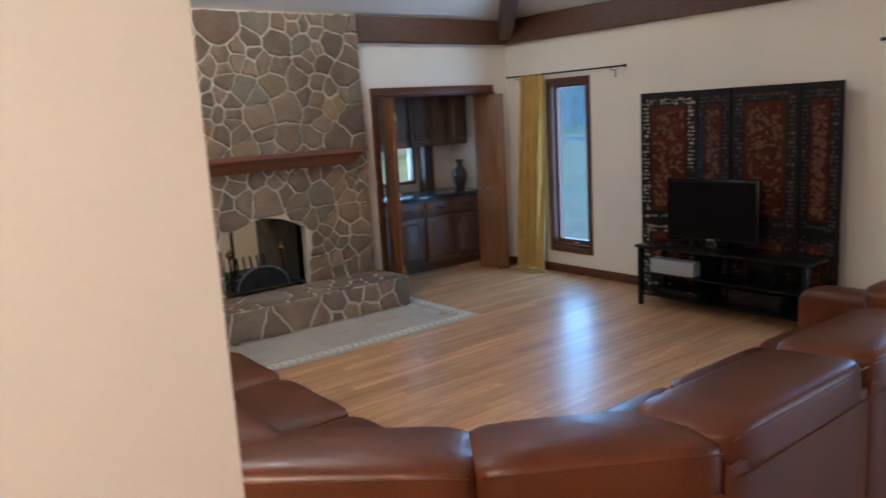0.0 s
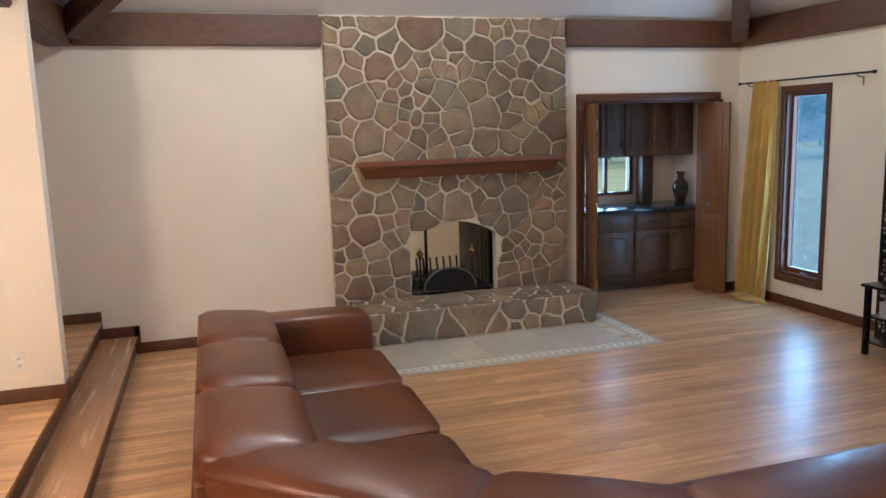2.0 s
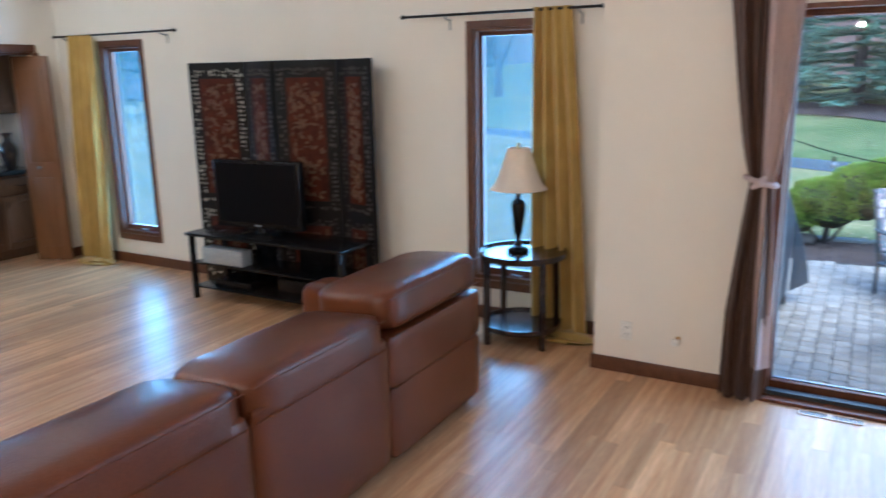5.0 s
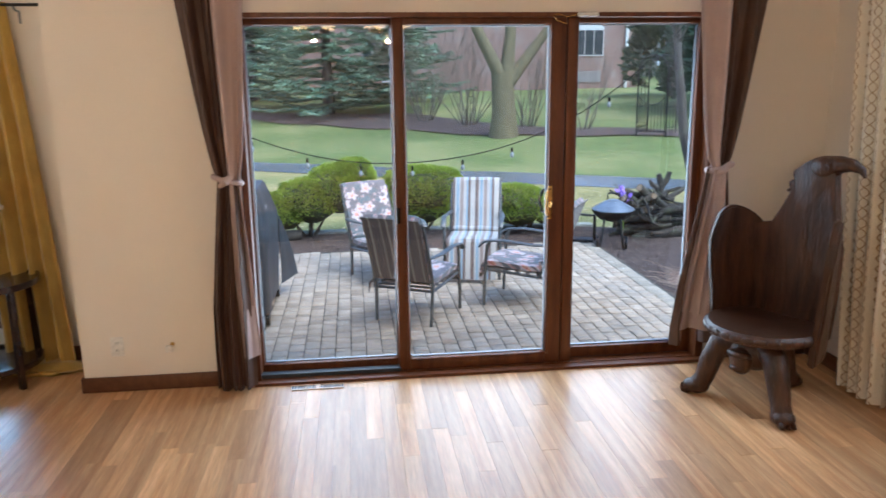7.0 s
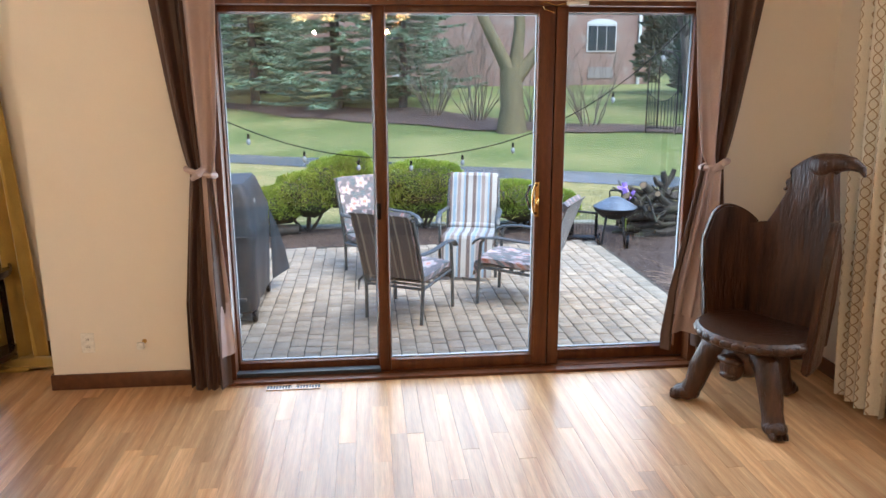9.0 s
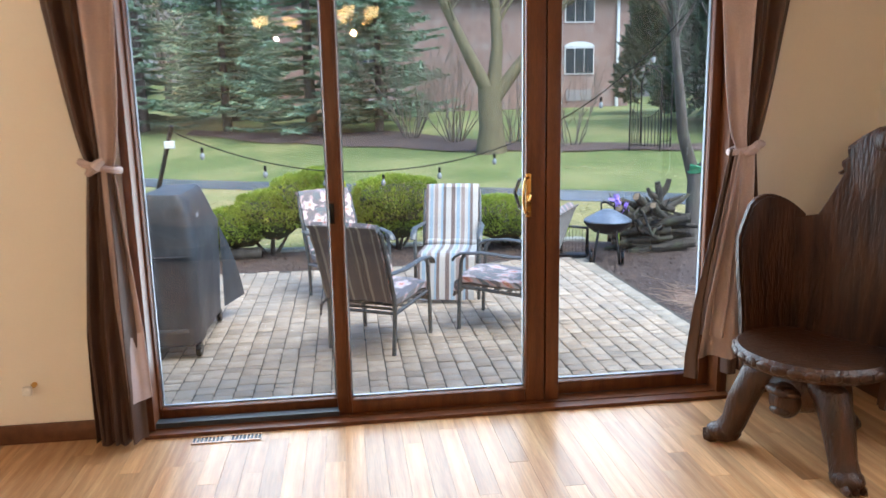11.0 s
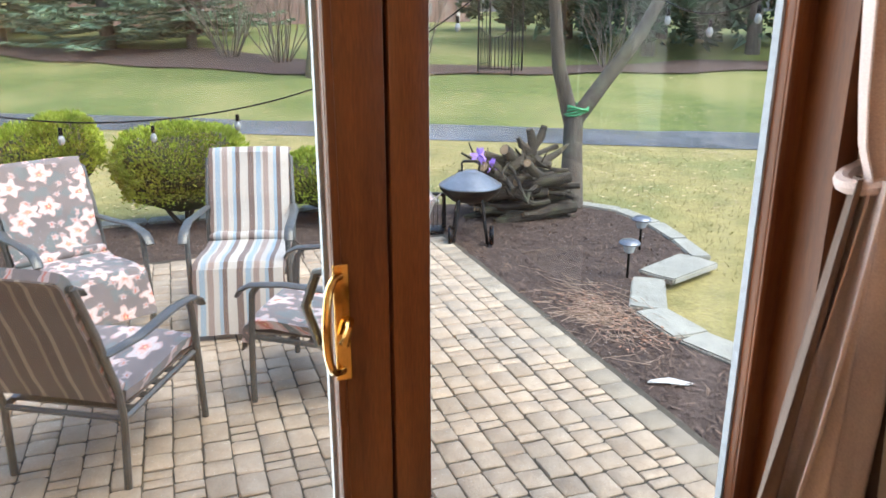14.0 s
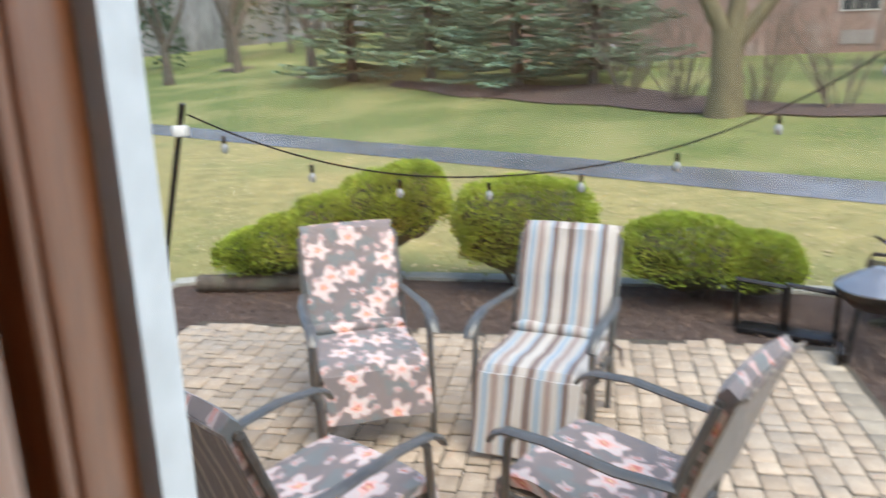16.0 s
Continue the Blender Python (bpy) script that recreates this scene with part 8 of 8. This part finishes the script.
fl = thing("purple_flower", "purple artificial flower stuck in the wood pile", "flower", at=(10.7, -3.98, -0.3))
part("stem", tube(bmesh.new(), [(0, 0, 0), (0.02, 0.0, 0.4), (0.02, 0.03, 0.56)], 0.006, 5), YEW, fl)
PURPLE = surface("purple_petal", (0.3, 0.16, 0.62), (0.42, 0.26, 0.75), 0.7, 20, bump=0.1)
rng = random.Random(3)
for c, k in (((0.02, 0.05, 0.6), 16), ((0.02, -0.06, 0.5), 9)):
    for i in range(k):
        v = Vector((rng.gauss(0, 1), rng.gauss(0, 1), rng.gauss(0.3, 1))).normalized()
        s = v.orthogonal().normalized() * 0.018
        pb = bmesh.new()
        o = Vector(c)
        ps = [o, o + v * 0.045 + s, o + v * 0.085, o + v * 0.045 - s]
        sheet(pb, [[ps[0], ps[1]], [ps[3], ps[2]]], 0.002)
        part("petal", pb, PURPLE, fl, smooth=False)
for x, y, lean in ((9.03, -4.42, 3), (9.56, -4.87, -2), (10.9, 1.6, 4)):
    s = thing("solar_light", "black solar path light with a clear lantern", "path light", at=(x, y, -0.335), group="solar path lights")
    part("stake", tube(bmesh.new(), [(0, 0, 0), (0, 0, 0.2)], 0.01, 8), BLACK, s)
    part("lantern", turned(bmesh.new(), [(0.02, 0.19), (0.035, 0.2), (0.05, 0.255), (0.045, 0.258)], steps=16), surface("frosted_lantern", (0.45, 0.47, 0.48), None, 0.2, 6), s, "clear ribbed lantern")
    part("cap", turned(bmesh.new(), [(0.02, 0.253), (0.075, 0.258), (0.078, 0.266), (0.06, 0.285), (0.02, 0.29)], steps=18), STEELLID, s, "dark domed solar cap")
pole = thing("light_pole", "leaning dark pole that carries the string lights", "pole", at=(11.0, 1.5, -0.4))
part("shaft", tube(bmesh.new(), [(0, 0, 0), (-0.215, -0.52, 1.66)], 0.024, 8), DARKMETAL, pole)
part("clamp", boxed(-0.25, -0.17, -0.53, -0.43, 1.42, 1.5, bevel=0.01), WHITEPLASTIC, pole, "pale clamp")
BULB = surface("bulb_glass", (0.27, 0.28, 0.27), None, 0.12, 6, bump=0.0)


def sagging(y):
    """Height of the cable between pole and tree, slack in the middle."""
    d = abs(y + 1.05)
    return 0.70 + (0.12 * d * d if y > -1.05 else 0.07 * d * d + 0.012 * d ** 3)


def string_lights(pts, every, label):
    s = thing("string_lights", label, "string lights", at=pts[0])
    o = Vector(pts[0])
    part("cable", tube(bmesh.new(), [Vector(p) - o for p in pts], 0.007, 5), BLACK, s)
    for i in range(every // 2, len(pts) - 1, every):
        p = Vector(pts[i]) - o
        b = part("socket", turned(bmesh.new(), [(0.006, -0.04), (0.015, -0.045), (0.017, -0.095), (0.012, -0.1)], tuple(p), 10), BLACK, s)
        g = part("bulb", turned(bmesh.new(), [(0.012, -0.1), (0.024, -0.12), (0.028, -0.145), (0.016, -0.17), (0.004, -0.175)], tuple(p), 12), BULB, b, "clear glass bulb")


string_lights([(10.79 + 0.008 * k, 0.95 - 0.13 * k, sagging(0.95 - 0.13 * k)) for k in range(46)], 5, "black cable with hanging glass bulbs from pole to tree")
string_lights([(10.95 - 0.09 * k, -4.95 - 0.035 * k, 2.6 - 0.16 * k + 0.0058 * k * k) for k in range(24)], 4, "black cable with hanging glass bulbs beside the tree")
db = bmesh.new()
rng = random.Random(17)
for _ in range(260):
    x, y, a = 8.45 + rng.gauss(0, 0.25), -3.95 + rng.gauss(0, 0.14), rng.uniform(0, 3.2)
    ln = rng.uniform(0.1, 0.28)
    tube(db, [(x, y, -0.325), (x + ln * math.cos(a), y + ln * math.sin(a), -0.325 + rng.uniform(0.0, 0.06))], 0.0016, 3)
solid("dry_stems", db, surface("dry_stem", (0.36, 0.24, 0.17), (0.5, 0.36, 0.26), 0.8, 9, bump=0.1), "dry tan plant stems lying on the mulch", "stems", kind="stuff")
scatter_leaves("dry_leaves", "dry leaves on the mulch", 330, (7.9, 8.9, -4.1, -3.7), 0.013, surface("russet_leaf", (0.26, 0.13, 0.08), (0.4, 0.22, 0.14), 0.85, 5, bump=0.1, vary=0.35), z=-0.33, seed=8)
solid("torn_paper", sheet(bmesh.new(), [[(-0.12, -0.02, 0.0), (0.0, -0.05, 0.008), (0.1, -0.02, 0.0)], [(-0.08, 0.02, 0.006), (0.02, 0.02, 0.01), (0.12, 0.02, 0.004)]], 0.003), HOUSETRIM, "torn white paper scrap on the mulch", "paper", at=(7.52, -3.72, -0.325), turn=60)
solid("loop_of_cord", tube(bmesh.new(), [(0.11 * math.cos(a) * (1 + 0.3 * math.sin(a)), 0.07 * math.sin(a), 0.008 + 0.006 * math.sin(2 * a)) for a in np.linspace(0, 2 * math.pi * 1.12, 22)], 0.008, 6), surface("cream_cord", (0.6, 0.56, 0.4), None, 0.7, 9), "loop of pale cord lying on the pavers", "cord", at=(6.46, 0.05, PATIO + 0.004), turn=20)
setting("threshold", slabs((XP + WT, 5.885, DY0, DY1, -0.42, -0.02)), ALU, "grey metal threshold under the patio door", "step")


# ---- pavers ----
patio = setting("patio", slabs((5.84, 10.46, -3.52, 0.84, -0.42, PATIO - 0.0085)), SAND, "tumbled concrete paver terrace", "patio")


def paver_mesh(lx, ly, seed):
    rng = random.Random(seed)
    bm = bmesh.new()
    o = []
    for cx, cy in ((-1, -1), (1, -1), (1, 1), (-1, 1)):
        for k in ((1.0, 0.84), (0.86, 1.0)) if cx * cy > 0 else ((0.86, 1.0), (1.0, 0.84)):
            o.append((cx * lx / 2 * k[0] + rng.uniform(-0.003, 0.003), cy * ly / 2 * k[1] + rng.uniform(-0.003, 0.003)))
    lo, mid, hi = [bm.verts.new((x, y, -0.03)) for x, y in o], [bm.verts.new((x, y, -0.005)) for x, y in o], [bm.verts.new((x - math.copysign(0.006, x), y - math.copysign(0.0045, y), rng.uniform(-0.001, 0.001))) for x, y in o]
    for a, b in ((lo, mid), (mid, hi)):
        for i in range(8):
            bm.faces.new((a[i], a[(i + 1) % 8], b[(i + 1) % 8], b[i]))
    bm.faces.new(hi)
    return bm


LENS = (0.065, 0.108, 0.125, 0.125, 0.16, 0.16)
ROW = 0.12
PMESH = {(l, k): finish("paver", paver_mesh(l - 0.01, ROW - 0.006, 10 * k + int(l * 100)), PAVER) for l in LENS for k in range(4)}
EDGE = [finish("edge_paver", paver_mesh(0.155 - 0.005, 0.145, 70 + k), PAVER_EDGE) for k in range(3)]
rng = random.Random(77)
single, rest = 0, bmesh.new()
y = -3.33
while y < 0.78:
    x = 5.9 - rng.random() * 0.02
    while x < 10.36:
        l, k = rng.choice(LENS), rng.randrange(4)
        m = pose(x + l / 2, y + ROW / 2, PATIO + rng.uniform(-0.003, 0.002), rng.uniform(-0.5, 0.5), rng.uniform(-0.5, 0.5), rng.uniform(-1.2, 1.2) + rng.choice((0, 180)))
        if single < 330 and 6.2 < x < 8.0 and -3.2 < y < -0.4:
            ob = new("paver", PMESH[(l, k)])
            ob.matrix_basis = m
            ob.parent = patio
            single += 1
        else:
            n0 = len(rest.verts)
            rest.from_mesh(PMESH[(l, k)])
            rest.verts.ensure_lookup_table()
            for v in rest.verts[n0:]:
                v.co = m @ v.co
        x += l
    y += ROW
ob = new("pavers", finish("pavers", rest, PAVER_REST))
ob.parent = patio
tagged(ob, kind="stuff")
for i in range(29):
    ob = new("edge_paver", EDGE[i % 3])
    ob.matrix_basis = pose(5.96 + i * 0.155, -3.405, PATIO + 0.001, 0, 0, rng.uniform(-1, 1))
    ob.parent = patio
# rowlock sill outside the door
ledge_base = setting("door_step", slabs((5.887, 6.05, DY0 - 0.1, DY1 + 0.1, -0.41, -0.075)), MORTAR, "pale brick sill course under the patio door", "step")
SILLBRICK = surface("pale_sill_brick", (0.42, 0.4, 0.35), (0.55, 0.52, 0.46), 0.8, 9, bump=0.4, fine=90, vary=0.12)
sill_mesh = finish("brick", boxed(-0.085, 0.085, -0.036, 0.036, 0, 0.062, bevel=0.006, seg=1), SILLBRICK)
for i in range(37):
    ob = new("brick", sill_mesh)
    ob.matrix_basis = pose(5.976 + rng.uniform(-0.003, 0.003), DY0 - 0.06 + i * 0.0795, -0.12 + rng.uniform(-0.002, 0.002), 0, 0, rng.uniform(-0.6, 0.6))
    ob.parent = ledge_base
strips("floor", -0.2, XT, YS, YF, 0.0, 300, lambda x, y: 2.2 < x < 5.7 and -2.7 < y < 0.9, edge=lambda y: XT if y > YJ else XP + 0.005)
strips("floor_alcove", 4.36, 6.18, YF, 7.84, 0.0, 0, None, seed=5)



def landing_edge(y):
    return -0.085 if y > 2.5 else min(1.625, 2.42 - y)


strips("floor_landing", -4.24, 1.6, YS, YF, UP, 0, None, edge=landing_edge, seed=8)
